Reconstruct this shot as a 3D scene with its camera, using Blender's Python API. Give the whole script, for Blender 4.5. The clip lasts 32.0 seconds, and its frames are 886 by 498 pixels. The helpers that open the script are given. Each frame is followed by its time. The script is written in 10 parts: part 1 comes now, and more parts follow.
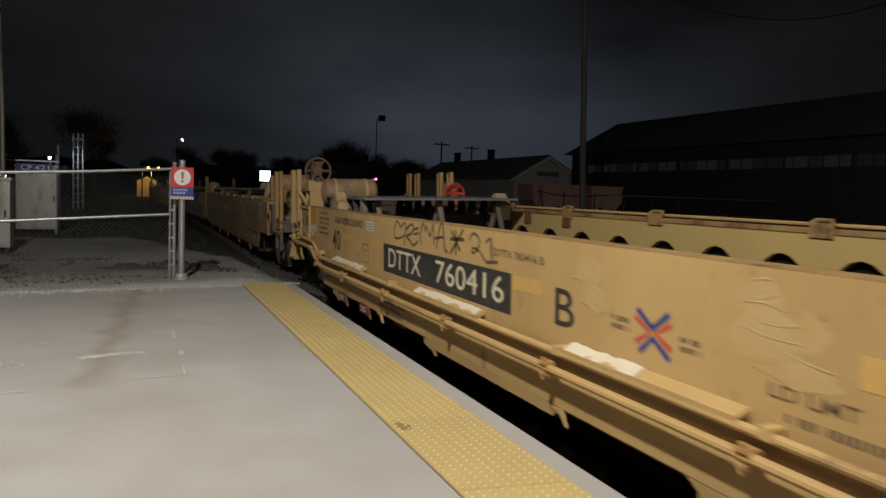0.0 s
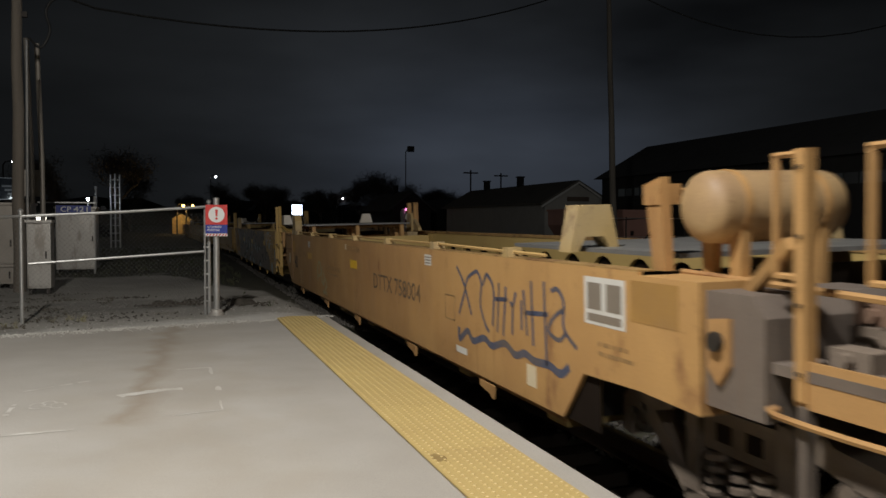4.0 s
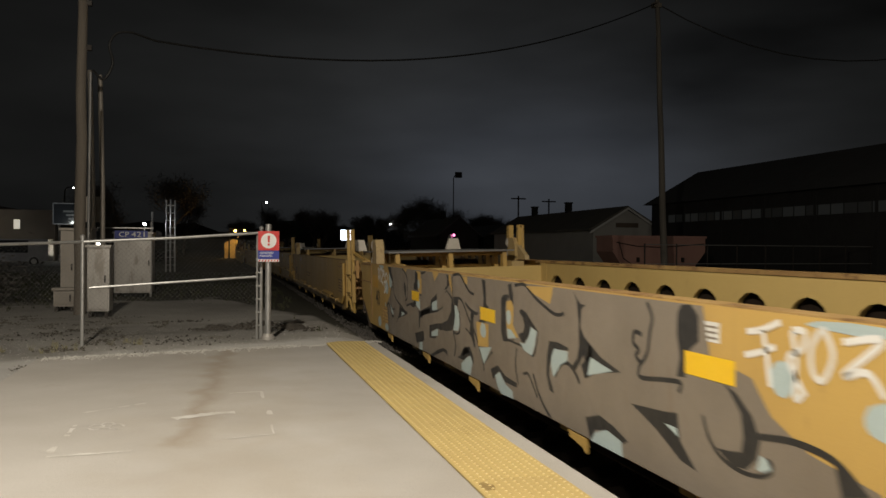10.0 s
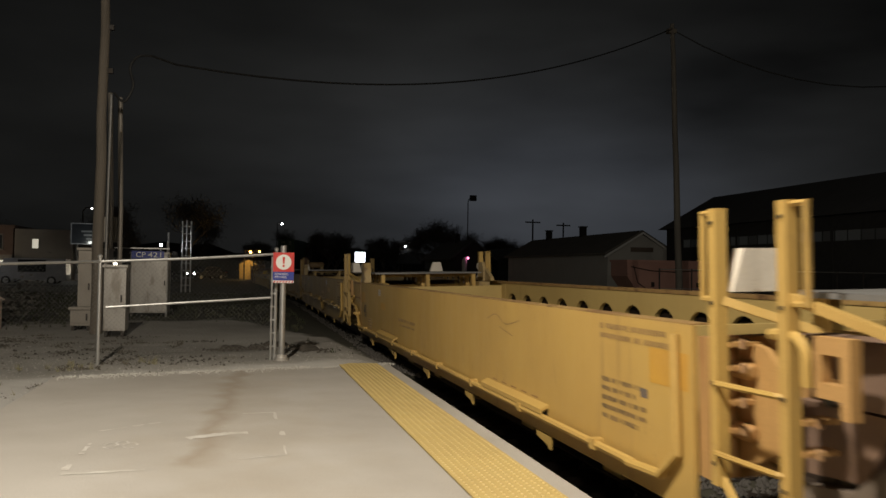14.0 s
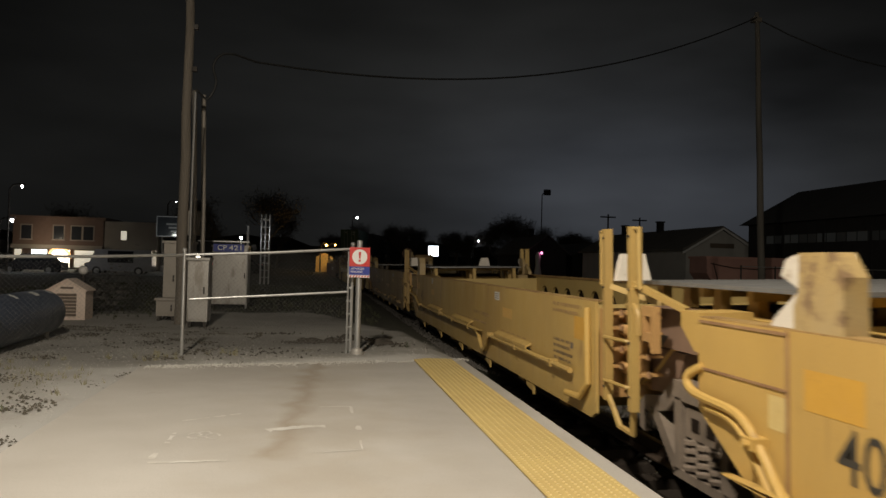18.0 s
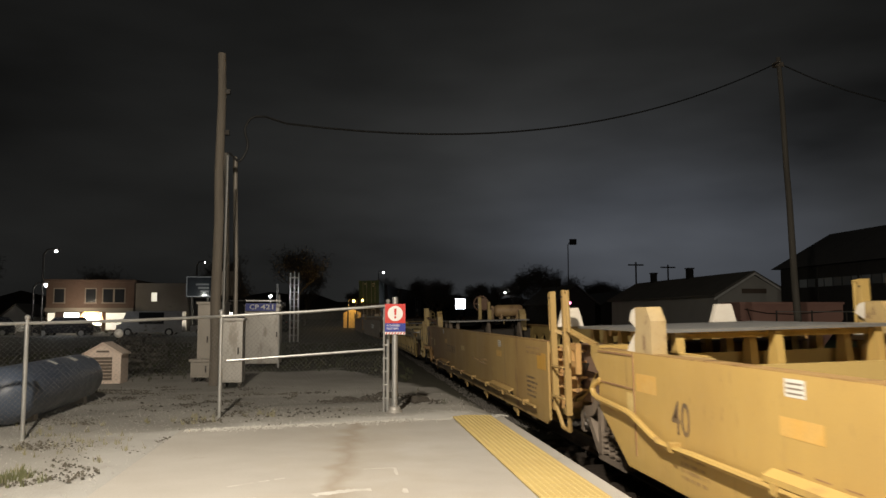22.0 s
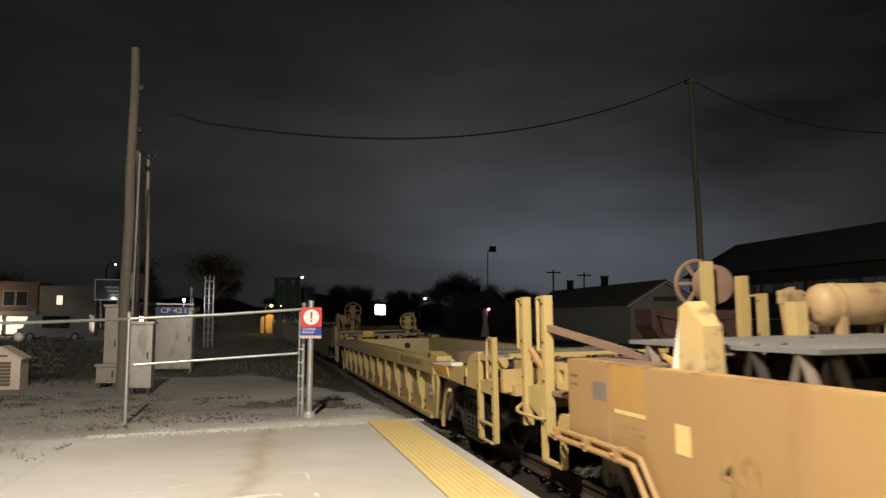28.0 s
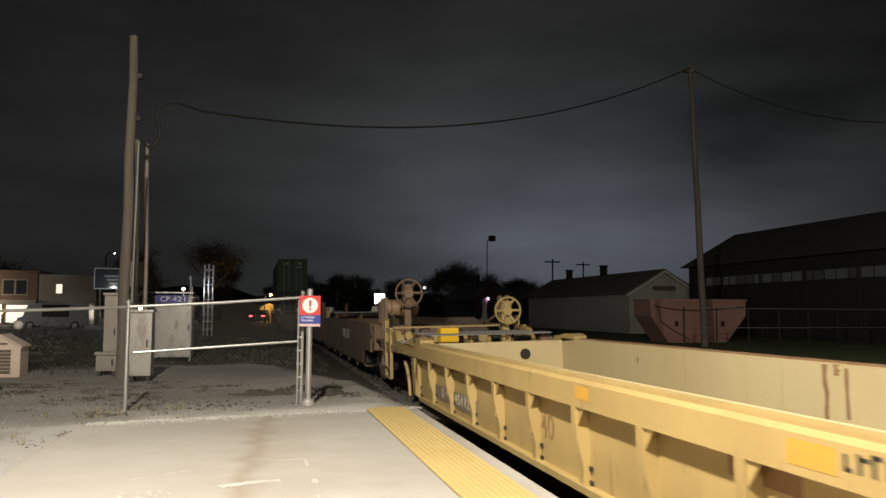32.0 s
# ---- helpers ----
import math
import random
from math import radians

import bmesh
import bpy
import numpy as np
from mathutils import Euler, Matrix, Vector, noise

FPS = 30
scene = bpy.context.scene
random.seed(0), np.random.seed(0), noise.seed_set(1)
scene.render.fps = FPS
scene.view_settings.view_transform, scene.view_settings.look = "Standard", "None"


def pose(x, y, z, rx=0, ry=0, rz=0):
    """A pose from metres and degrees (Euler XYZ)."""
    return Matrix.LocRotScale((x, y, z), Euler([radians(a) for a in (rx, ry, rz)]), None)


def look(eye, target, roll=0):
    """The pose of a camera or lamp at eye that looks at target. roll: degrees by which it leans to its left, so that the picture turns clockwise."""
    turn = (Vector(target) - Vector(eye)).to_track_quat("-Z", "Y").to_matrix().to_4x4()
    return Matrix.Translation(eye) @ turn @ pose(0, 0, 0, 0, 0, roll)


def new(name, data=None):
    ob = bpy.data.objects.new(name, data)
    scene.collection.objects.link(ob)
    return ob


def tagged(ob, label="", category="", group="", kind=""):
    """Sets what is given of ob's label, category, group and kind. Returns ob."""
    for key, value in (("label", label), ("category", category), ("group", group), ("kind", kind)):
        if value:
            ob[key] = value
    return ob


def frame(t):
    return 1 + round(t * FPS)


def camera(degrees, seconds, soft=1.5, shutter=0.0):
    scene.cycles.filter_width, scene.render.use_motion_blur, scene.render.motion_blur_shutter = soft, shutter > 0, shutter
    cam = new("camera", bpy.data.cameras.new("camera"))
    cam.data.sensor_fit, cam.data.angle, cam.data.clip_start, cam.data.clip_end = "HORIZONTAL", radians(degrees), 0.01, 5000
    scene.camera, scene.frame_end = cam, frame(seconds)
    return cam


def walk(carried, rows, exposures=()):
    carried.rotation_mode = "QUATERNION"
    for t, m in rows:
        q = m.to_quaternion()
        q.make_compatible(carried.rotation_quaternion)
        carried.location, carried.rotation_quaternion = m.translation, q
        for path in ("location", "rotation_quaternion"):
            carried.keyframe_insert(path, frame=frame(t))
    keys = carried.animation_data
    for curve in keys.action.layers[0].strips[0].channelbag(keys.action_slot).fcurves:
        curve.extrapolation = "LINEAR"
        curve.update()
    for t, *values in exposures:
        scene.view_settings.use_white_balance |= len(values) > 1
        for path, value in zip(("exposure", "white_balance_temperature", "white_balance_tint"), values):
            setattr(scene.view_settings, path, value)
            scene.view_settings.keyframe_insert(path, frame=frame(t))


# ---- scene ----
cam = camera(58.5, 32.0, soft=1.5, shutter=0.5)

# seconds, eye x y z, then yaw, pitch and lean in degrees
PATH = [
    (0, -2.199, 0.000, 1.423, -21.17, -3.95, 1.95),
    (0.5, -2.189, -0.005, 1.430, -20.91, -3.76, 1.54),
    (1, -2.192, -0.015, 1.434, -20.59, -3.46, 0.95),
    (1.5, -2.195, -0.019, 1.438, -20.30, -3.21, 0.52),
    (2, -2.197, -0.024, 1.439, -20.04, -2.98, 0.34),
    (2.5, -2.198, -0.023, 1.444, -19.75, -2.88, 0.06),
    (3, -2.195, -0.029, 1.437, -19.37, -2.67, 0.02),
    (3.5, -2.196, -0.031, 1.438, -19.04, -2.26, 0.13),
    (4, -2.203, -0.035, 1.438, -18.83, -1.93, 0.18),
    (4.5, -2.203, -0.040, 1.444, -18.38, -1.70, 0.17),
    (6.5, -2.219, -0.065, 1.446, -16.94, -0.78, 0.34),
    (7, -2.222, -0.064, 1.446, -16.70, -0.66, 0.28),
    (7.5, -2.213, -0.063, 1.446, -16.46, -0.61, 0.17),
    (8, -2.217, -0.072, 1.447, -15.94, -0.52, 0.22),
    (8.5, -2.218, -0.068, 1.450, -15.45, -0.41, 0.23),
    (9, -2.216, -0.073, 1.451, -15.27, -0.32, 0.28),
    (9.5, -2.218, -0.075, 1.457, -15.29, -0.23, 0.35),
    (10, -2.230, -0.077, 1.458, -15.40, -0.11, 0.41),
    (10.5, -2.228, -0.087, 1.457, -15.50, 0.13, 0.28),
    (11, -2.229, -0.090, 1.458, -15.26, 0.39, 0.33),
    (11.5, -2.233, -0.095, 1.465, -15.00, 0.64, 0.43),
    (12, -2.232, -0.098, 1.461, -14.76, 1.00, 0.43),
    (12.5, -2.226, -0.093, 1.459, -14.57, 1.31, 0.33),
    (13, -2.229, -0.099, 1.459, -14.46, 1.49, 0.37),
    (13.5, -2.235, -0.108, 1.464, -14.46, 1.54, 0.55),
    (14, -2.236, -0.112, 1.455, -14.36, 1.54, 0.91),
    (14.5, -2.241, -0.118, 1.460, -14.07, 1.51, 1.02),
    (16.5, -2.243, -0.132, 1.475, -12.49, 1.61, 1.28),
    (17, -2.249, -0.129, 1.471, -11.86, 1.40, 1.31),
    (17.5, -2.248, -0.110, 1.473, -9.61, 1.11, 1.46),
    (18, -2.257, -0.062, 1.482, -9.09, 1.00, 1.46),
    (18.5, -2.316, -0.005, 1.507, -8.88, 0.75, 1.69),
    (19, -2.316, 0.044, 1.521, -8.23, 2.97, 0.43),
    (19.5, -2.313, 0.070, 1.519, -8.12, 3.65, -0.38),
    (20, -2.321, 0.063, 1.522, -7.91, 3.87, -0.47),
    (20.5, -2.327, 0.045, 1.527, -7.80, 4.20, -0.66),
    (21, -2.339, 0.033, 1.526, -7.68, 4.53, -0.73),
    (21.5, -2.361, 0.026, 1.529, -7.52, 4.70, -0.61),
    (22, -2.393, 0.010, 1.513, -7.21, 4.79, -0.05),
    (22.5, -2.393, 0.005, 1.506, -7.59, 4.69, 1.09),
    (23, -2.370, 0.004, 1.497, -9.61, 4.63, 1.14),
    (23.5, -2.354, 0.009, 1.492, -10.23, 4.69, 1.06),
    (24, -2.342, 0.024, 1.494, -11.58, 4.67, 0.94),
    (24.5, -2.343, 0.024, 1.480, -12.46, 4.51, 0.94),
    (26.5, -2.343, 0.023, 1.477, -12.78, 4.94, 0.21),
    (27, -2.342, 0.022, 1.484, -12.84, 5.05, 0.27),
    (27.5, -2.345, 0.011, 1.491, -12.87, 5.15, 0.29),
    (28, -2.349, 0.000, 1.483, -12.95, 5.24, 0.26),
    (28.5, -2.352, -0.007, 1.489, -13.01, 5.15, 0.37),
    (29, -2.348, -0.024, 1.487, -13.05, 5.09, 0.38),
    (29.5, -2.349, -0.017, 1.478, -13.11, 4.99, 0.32),
    (30, -2.350, -0.021, 1.474, -13.18, 4.94, 0.30),
    (30.5, -2.346, -0.020, 1.474, -13.18, 4.81, 0.26),
    (31, -2.345, -0.022, 1.474, -13.25, 4.80, 0.32),
    (31.5, -2.346, -0.026, 1.471, -13.06, 4.61, 0.39),
    (32, -2.340, -0.028, 1.470, -12.99, 4.47, 0.33),
]


def hand_held(x, y, z, yaw, pitch, lean):
    way = Vector((-math.sin(radians(yaw)) * math.cos(radians(pitch)), math.cos(radians(yaw)) * math.cos(radians(pitch)), math.sin(radians(pitch))))
    return look((x, y, z), Vector((x, y, z)) + way, lean)


EXPOSURES = [(0, -0.79, 5850, 10), (4.5, -0.66, 5900, 10), (8, -0.46, 6300, 10), (14, -0.44, 6650, 10), (18, -0.46, 6650, 10), (20, 0.06, 6600, 10), (24, 0.34, 6700, 10), (28, 0.48, 6600, 10), (32, 0.56, 6500, 10)]
walk(cam, [(t, hand_held(*row)) for t, *row in PATH], EXPOSURES)

# ---- sky and lamps ----
world = bpy.data.worlds.new("night_sky")
scene.world = world
world.use_nodes = True
wn, wl = world.node_tree.nodes, world.node_tree.links
wn.clear()


def wnode(kind, **inputs):
    n = wn.new(kind)
    for k, v in inputs.items():
        n.inputs[k].default_value = v
    return n


def wmath(op, a, b=None):
    n = wn.new("ShaderNodeMath")
    n.operation = op
    for i, v in enumerate((a, b)):
        if v is None:
            continue
        if isinstance(v, (int, float)):
            n.inputs[i].default_value = v
        else:
            wl.new(v, n.inputs[i])
    return n.outputs[0]


coord = wn.new("ShaderNodeTexCoord")
flat = wn.new("ShaderNodeVectorMath")
flat.operation = "MULTIPLY"
wl.new(coord.outputs["Generated"], flat.inputs[0])
flat.inputs[1].default_value = (1.0, 1.0, 2.1)
unit = wn.new("ShaderNodeVectorMath")
unit.operation = "NORMALIZE"
wl.new(flat.outputs[0], unit.inputs[0])
dot = wn.new("ShaderNodeVectorMath")
dot.operation = "DOT_PRODUCT"
wl.new(unit.outputs[0], dot.inputs[0])
dot.inputs[1].default_value = Vector((0.38, 0.91, 0.16)).normalized()
split = wn.new("ShaderNodeSeparateXYZ")
wl.new(coord.outputs["Generated"], split.inputs[0])
stretch = wn.new("ShaderNodeMapping")
stretch.inputs["Scale"].default_value = (1.5, 1.5, 5.0)
stretch.inputs["Rotation"].default_value = (0.0, 0.12, 0.0)
wl.new(coord.outputs["Generated"], stretch.inputs[0])
clouds = wnode("ShaderNodeTexNoise", Scale=1.5, Detail=4.0, Roughness=0.45)
wl.new(stretch.outputs[0], clouds.inputs["Vector"])
glow = wmath("POWER", wmath("MAXIMUM", dot.outputs["Value"], 0.0), 22.0)
low = wmath("POWER", wmath("SUBTRACT", 1.0, wmath("MAXIMUM", split.outputs["Z"], 0.0)), 4.0)
bank = wmath("ADD", wmath("MULTIPLY", clouds.outputs["Fac"], 2.2), -0.25)
wide = wmath("POWER", wmath("MAXIMUM", dot.outputs["Value"], 0.0), 7.0)
shine = wmath("ADD", wmath("MULTIPLY", glow, 0.045), wmath("MULTIPLY", wide, 0.010))
shine = wmath("ADD", shine, wmath("MULTIPLY", low, 0.003))
total = wmath("ADD", wmath("MULTIPLY", shine, wmath("MAXIMUM", bank, 0.15)), wmath("MULTIPLY", wmath("MAXIMUM", bank, 0.3), 0.0068))
tint = wn.new("ShaderNodeValToRGB")
tint.color_ramp.elements[0].position, tint.color_ramp.elements[0].color = 0.0, (0.98, 1.0, 0.97, 1)
tint.color_ramp.elements[1].position, tint.color_ramp.elements[1].color = 0.8, (0.88, 0.97, 1.14, 1)
wl.new(glow, tint.inputs[0])
back = wn.new("ShaderNodeBackground")
wl.new(tint.outputs[0], back.inputs["Color"])
wl.new(total, back.inputs["Strength"])
wl.new(back.outputs[0], wn.new("ShaderNodeOutputWorld").inputs["Surface"])


def down_light(name, place, aim, watts, colour, size=0.45):
    data = bpy.data.lights.new(name, "AREA")
    data.energy, data.color, data.shape, data.size = watts, colour, "DISK", size
    ob = new(name, data)
    ob.matrix_world = look(place, aim)
    return ob


def lamp_light(name, place, watts, colour, radius=0.12):
    data = bpy.data.lights.new(name, "POINT")
    data.energy, data.color, data.shadow_soft_size = watts, colour, radius
    ob = new(name, data)
    ob.location = place
    return ob


# two unseen station lamps stand on the platform behind and beside the camera
# the third, across the tracks, is an added fill for skip and house
UNSEEN_LAMPS = [(-4.0, 1.5, 7.4), (-5.0, -13.0, 5.6), (15.0, 6.0, 8.0)]
for (px, py, pz), watts, to in zip(UNSEEN_LAMPS, (1640, 520, 360), ((4.6, 5.5), (2.6, 6.0), (4.0, 14.0))):
    down_light("unseen_light", (px, py, pz), (px + to[0], py + to[1], 0.0), watts, (1.0, 0.90, 0.75))

# ---- materials ----


def rgb(c):
    return (*c, 1.0) if len(c) == 3 else c


def surface(name, colour, second=None, rough=0.6, metal=0.0, scale=6.0, amount=0.5, grain=90.0, bump=0.15, stain=None, stain_at=0.62, stretch=(1, 1, 1), per_piece=0.0, spec=0.5, streaks=0.0, streak_colour=(0.15, 0.085, 0.045)):
    """Paint, stone, wood or metal: two colours in broad patches, a fine grain, stains, relief."""
    m = bpy.data.materials.new(name)
    m.use_nodes = True
    nt = m.node_tree
    n, l = nt.nodes, nt.links
    b = n["Principled BSDF"]
    tc = n.new("ShaderNodeTexCoord")
    mp = n.new("ShaderNodeMapping")
    mp.inputs["Scale"].default_value = stretch
    l.new(tc.outputs["Object"], mp.inputs[0])
    info = n.new("ShaderNodeObjectInfo")
    shift = n.new("ShaderNodeVectorMath")
    shift.operation = "MULTIPLY_ADD"
    l.new(info.outputs["Random"], shift.inputs[0])
    shift.inputs[1].default_value = (17.0, 23.0, 11.0)
    l.new(mp.outputs[0], shift.inputs[2])

    def tex(sc, detail, rgh=0.6):
        t = n.new("ShaderNodeTexNoise")
        t.inputs["Scale"].default_value, t.inputs["Detail"].default_value, t.inputs["Roughness"].default_value = sc, detail, rgh
        l.new(shift.outputs[0], t.inputs["Vector"])
        return t.outputs["Fac"]

    def mix(fac, a, c):
        x = n.new("ShaderNodeMix")
        x.data_type = "RGBA"
        for i, v in ((0, fac), (6, a), (7, c)):
            if isinstance(v, (int, float)):
                x.inputs[i].default_value = v
            elif isinstance(v, (tuple, list)):
                x.inputs[i].default_value = rgb(v)
            else:
                l.new(v, x.inputs[i])
        return x.outputs[2]

    def ramp(v, lo, hi, top=1.0):
        x = n.new("ShaderNodeMapRange")
        l.new(v, x.inputs[0])
        for i, q in zip((1, 2, 3, 4), (lo, hi, 0.0, top)):
            x.inputs[i].default_value = q
        return x.outputs[0]

    second = second or tuple(c * 0.72 for c in colour)
    broad = tex(scale * 0.35, 3)
    grit = n.new("ShaderNodeTexNoise")
    grit.inputs["Scale"].default_value, grit.inputs["Detail"].default_value, grit.inputs["Roughness"].default_value = grain, 2.0, 0.6
    l.new((tc if streaks else shift).outputs["Object" if streaks else 0], grit.inputs["Vector"])
    fine = grit.outputs["Fac"]
    col = mix(ramp(broad, 0.38, 0.68, amount), colour, second)
    col = mix(ramp(fine, 0.45, 0.75, 0.35 * amount), col, tuple(c * 0.6 for c in second))
    if per_piece:
        col = mix(ramp(info.outputs["Random"], 0.0, 1.0, per_piece), col, tuple(c * 0.55 for c in colour))
    if streaks:
        def run(factors, size, detail, rgh):
            mapped = n.new("ShaderNodeMapping")
            mapped.inputs["Scale"].default_value = factors
            l.new(shift.outputs[0], mapped.inputs[0])
            t = n.new("ShaderNodeTexNoise")
            t.inputs["Scale"].default_value, t.inputs["Detail"].default_value, t.inputs["Roughness"].default_value = size, detail, rgh
            l.new(mapped.outputs[0], t.inputs["Vector"])
            return t.outputs["Fac"]

        def both(a, c):
            x = n.new("ShaderNodeMath")
            x.operation = "MULTIPLY"
            l.new(a, x.inputs[0])
            l.new(c, x.inputs[1])
            return x.outputs[0]

        grime = run((1.0, 0.9, 1.6), 0.9, 3.0, 0.5)
        col = mix(ramp(grime, 0.46, 0.72, streaks * 0.75), col, tuple(0.5 * c + 0.5 * d for c, d in zip(streak_colour, second)))
        drips = both(ramp(run((1.0, 7.0, 0.9), 1.4, 2.0, 0.5), 0.62, 0.76), ramp(run((1.0, 1.0, 2.6), 0.8, 2.0, 0.5), 0.50, 0.62))
        shade = n.new("ShaderNodeMath")
        shade.operation = "MULTIPLY"
        l.new(drips, shade.inputs[0])
        shade.inputs[1].default_value = min(streaks * 1.3, 0.7)
        col = mix(shade.outputs[0], col, streak_colour)
        speck = both(ramp(tex(scale * 9.0, 6, 0.75), 0.60, 0.68, streaks * 1.4), ramp(grime, 0.40, 0.60))
        col = mix(speck, col, streak_colour)
    if stain:
        col = mix(ramp(tex(scale, 6, 0.7), stain_at, stain_at + 0.10, 0.85), col, stain)
    l.new(col, b.inputs["Base Color"])
    l.new(ramp(tex(scale * 1.7, 3), 0.2, 0.8, 1.0), b.inputs["Roughness"])
    rr = b.inputs["Roughness"].links[0].from_node
    rr.inputs[3].default_value, rr.inputs[4].default_value = max(rough - 0.15, 0.03), min(rough + 0.15, 1.0)
    b.inputs["Metallic"].default_value = metal
    b.inputs["Specular IOR Level"].default_value = spec
    if bump:
        bp = n.new("ShaderNodeBump")
        bp.inputs["Strength"].default_value, bp.inputs["Distance"].default_value = bump, 0.01
        l.new(fine, bp.inputs["Height"])
        l.new(bp.outputs[0], b.inputs["Normal"])
    return m


def glowing(name, colour, strength, base=0.8):
    m = bpy.data.materials.new(name)
    m.use_nodes = True
    b = m.node_tree.nodes["Principled BSDF"]
    b.inputs["Base Color"].default_value = rgb(tuple(min(c, base) for c in colour))
    b.inputs["Emission Color"].default_value = rgb(colour)
    b.inputs["Emission Strength"].default_value = strength
    return m


TAN = surface("tan_paint", (0.51, 0.342, 0.132), (0.40, 0.255, 0.10), 0.6, scale=1.6, amount=0.7, stain=(0.20, 0.115, 0.055), stain_at=0.62, stretch=(1, 1, 0.35), streaks=0.46)
OCHRE = surface("ochre_paint", (0.49, 0.325, 0.095), (0.41, 0.26, 0.08), 0.55, scale=1.3, amount=0.6, stain=(0.24, 0.135, 0.05), stain_at=0.65, stretch=(1, 1, 0.35), streaks=0.36)
RUSTY_TAN = surface("rusty_tan_paint", (0.46, 0.275, 0.10), (0.35, 0.195, 0.075), 0.65, scale=1.6, amount=0.9, stain=(0.20, 0.095, 0.04), stain_at=0.60, stretch=(1, 1, 0.6), streaks=0.55, streak_colour=(0.17, 0.075, 0.03))
FADED_TAN = surface("faded_tan_paint", (0.40, 0.272, 0.098), (0.33, 0.212, 0.078), 0.65, scale=1.6, amount=0.9, stain=(0.19, 0.095, 0.045), stain_at=0.60, stretch=(1, 1, 0.4), streaks=0.45)
YELLOW = surface("yellow_paint", (0.43, 0.295, 0.095), (0.37, 0.24, 0.078), 0.55, scale=1.5, amount=0.6, stain=(0.24, 0.14, 0.065), stain_at=0.64, stretch=(1, 1, 0.4), streaks=0.36)
BROWN = surface("brown_weathered_paint", (0.20, 0.135, 0.085), (0.14, 0.09, 0.06), 0.75, scale=1.8, amount=0.9, stain=(0.07, 0.042, 0.03), stain_at=0.6, streaks=0.5, streak_colour=(0.06, 0.038, 0.026))
BUTTER = surface("pale_yellow_paint", (0.42, 0.31, 0.125), (0.355, 0.255, 0.098), 0.55, scale=1.5, amount=0.6, stain=(0.24, 0.14, 0.065), stain_at=0.63, stretch=(1, 1, 0.4), streaks=0.42)
INNER = surface("pale_inner_paint", (0.50, 0.365, 0.135), (0.42, 0.295, 0.105), 0.6, scale=1.4, amount=0.6, stain=(0.26, 0.15, 0.065), stain_at=0.68, stretch=(1, 1, 0.4), streaks=0.16)
PALE = surface("pale_cream_inner_paint", (0.56, 0.47, 0.27), (0.48, 0.385, 0.20), 0.6, scale=1.4, amount=0.6, stain=(0.26, 0.15, 0.07), stain_at=0.70, stretch=(1, 1, 0.4), streaks=0.18)
EDGE = surface("rust_worn_edge_paint", (0.36, 0.235, 0.085), (0.24, 0.14, 0.055), 0.65, scale=5, amount=1.0, stain=(0.10, 0.048, 0.022), stain_at=0.54, streaks=0.5, streak_colour=(0.12, 0.06, 0.03))
CAVITY = surface("rusted_shade_cavity", (0.016, 0.011, 0.008), (0.010, 0.007, 0.005), 0.95, scale=4, spec=0.1)
RUSTDUST = surface("rust_brown_dusty_steel", (0.20, 0.125, 0.085), (0.14, 0.09, 0.065), 0.8, scale=4, amount=0.9, streaks=0.3)
RUSTRUN = surface("brown_rust_run", (0.22, 0.12, 0.06), (0.34, 0.21, 0.10), 0.8, scale=9, amount=0.9)
WHITE = surface("scuffed_white_paint", (0.66, 0.62, 0.55), (0.50, 0.44, 0.35), 0.55, scale=5, stain=(0.22, 0.13, 0.07), stain_at=0.62)
SCUFFED = surface("scuffed_guide_paint", (0.42, 0.30, 0.12), (0.40, 0.31, 0.17), 0.6, scale=5, amount=1.0, stain=(0.17, 0.105, 0.06), stain_at=0.54, streaks=0.5, streak_colour=(0.16, 0.09, 0.05))
GRATE = surface("grey_galvanised_walkway", (0.26, 0.26, 0.255), (0.17, 0.165, 0.16), 0.5, 0.5, scale=3, grain=60)
GREASY = surface("dark_greasy_iron", (0.030, 0.027, 0.024), (0.06, 0.045, 0.035), 0.6, 0.4, scale=7, stain=(0.07, 0.035, 0.02), stain_at=0.6)
TRUCK = surface("dusty_cast_iron", (0.20, 0.16, 0.125), (0.10, 0.078, 0.06), 0.85, 0.0, scale=5, amount=0.9, stain=(0.05, 0.04, 0.03), stain_at=0.64)
DUSTY = surface("dusty_grey_steel", (0.16, 0.132, 0.11), (0.10, 0.08, 0.068), 0.8, 0.0, scale=4, amount=0.8, streaks=0.3)
TANKPAINT = surface("weathered_reservoir_paint", (0.42, 0.29, 0.14), (0.24, 0.15, 0.085), 0.55, scale=4.0, amount=1.0, stain=(0.15, 0.085, 0.05), stain_at=0.56, streaks=0.4)
TREAD = surface("worn_wheel_steel", (0.17, 0.155, 0.14), (0.085, 0.068, 0.055), 0.38, 0.7, scale=9)
RAIL = surface("rail_steel", (0.10, 0.075, 0.06), (0.06, 0.042, 0.03), 0.5, 0.5, scale=9, stretch=(1, 0.1, 1))
OLDORANGE = surface("weathered_orange_paint", (0.36, 0.205, 0.045), (0.30, 0.175, 0.06), 0.6, scale=5, amount=0.9, streaks=0.35)
ORANGE = surface("orange_panel_paint", (0.54, 0.305, 0.045), (0.46, 0.26, 0.06), 0.55, scale=4, streaks=0.25)
SAFETY = surface("yellow_reflector_tape", (0.78, 0.50, 0.02), (0.68, 0.40, 0.02), 0.4, scale=5)
BLACK = surface("black_lettering_paint", (0.022, 0.021, 0.020), (0.05, 0.045, 0.04), 0.55, scale=9)
FADED = surface("faded_lettering_paint", (0.20, 0.125, 0.055), (0.32, 0.205, 0.085), 0.6, scale=30, amount=1.0)
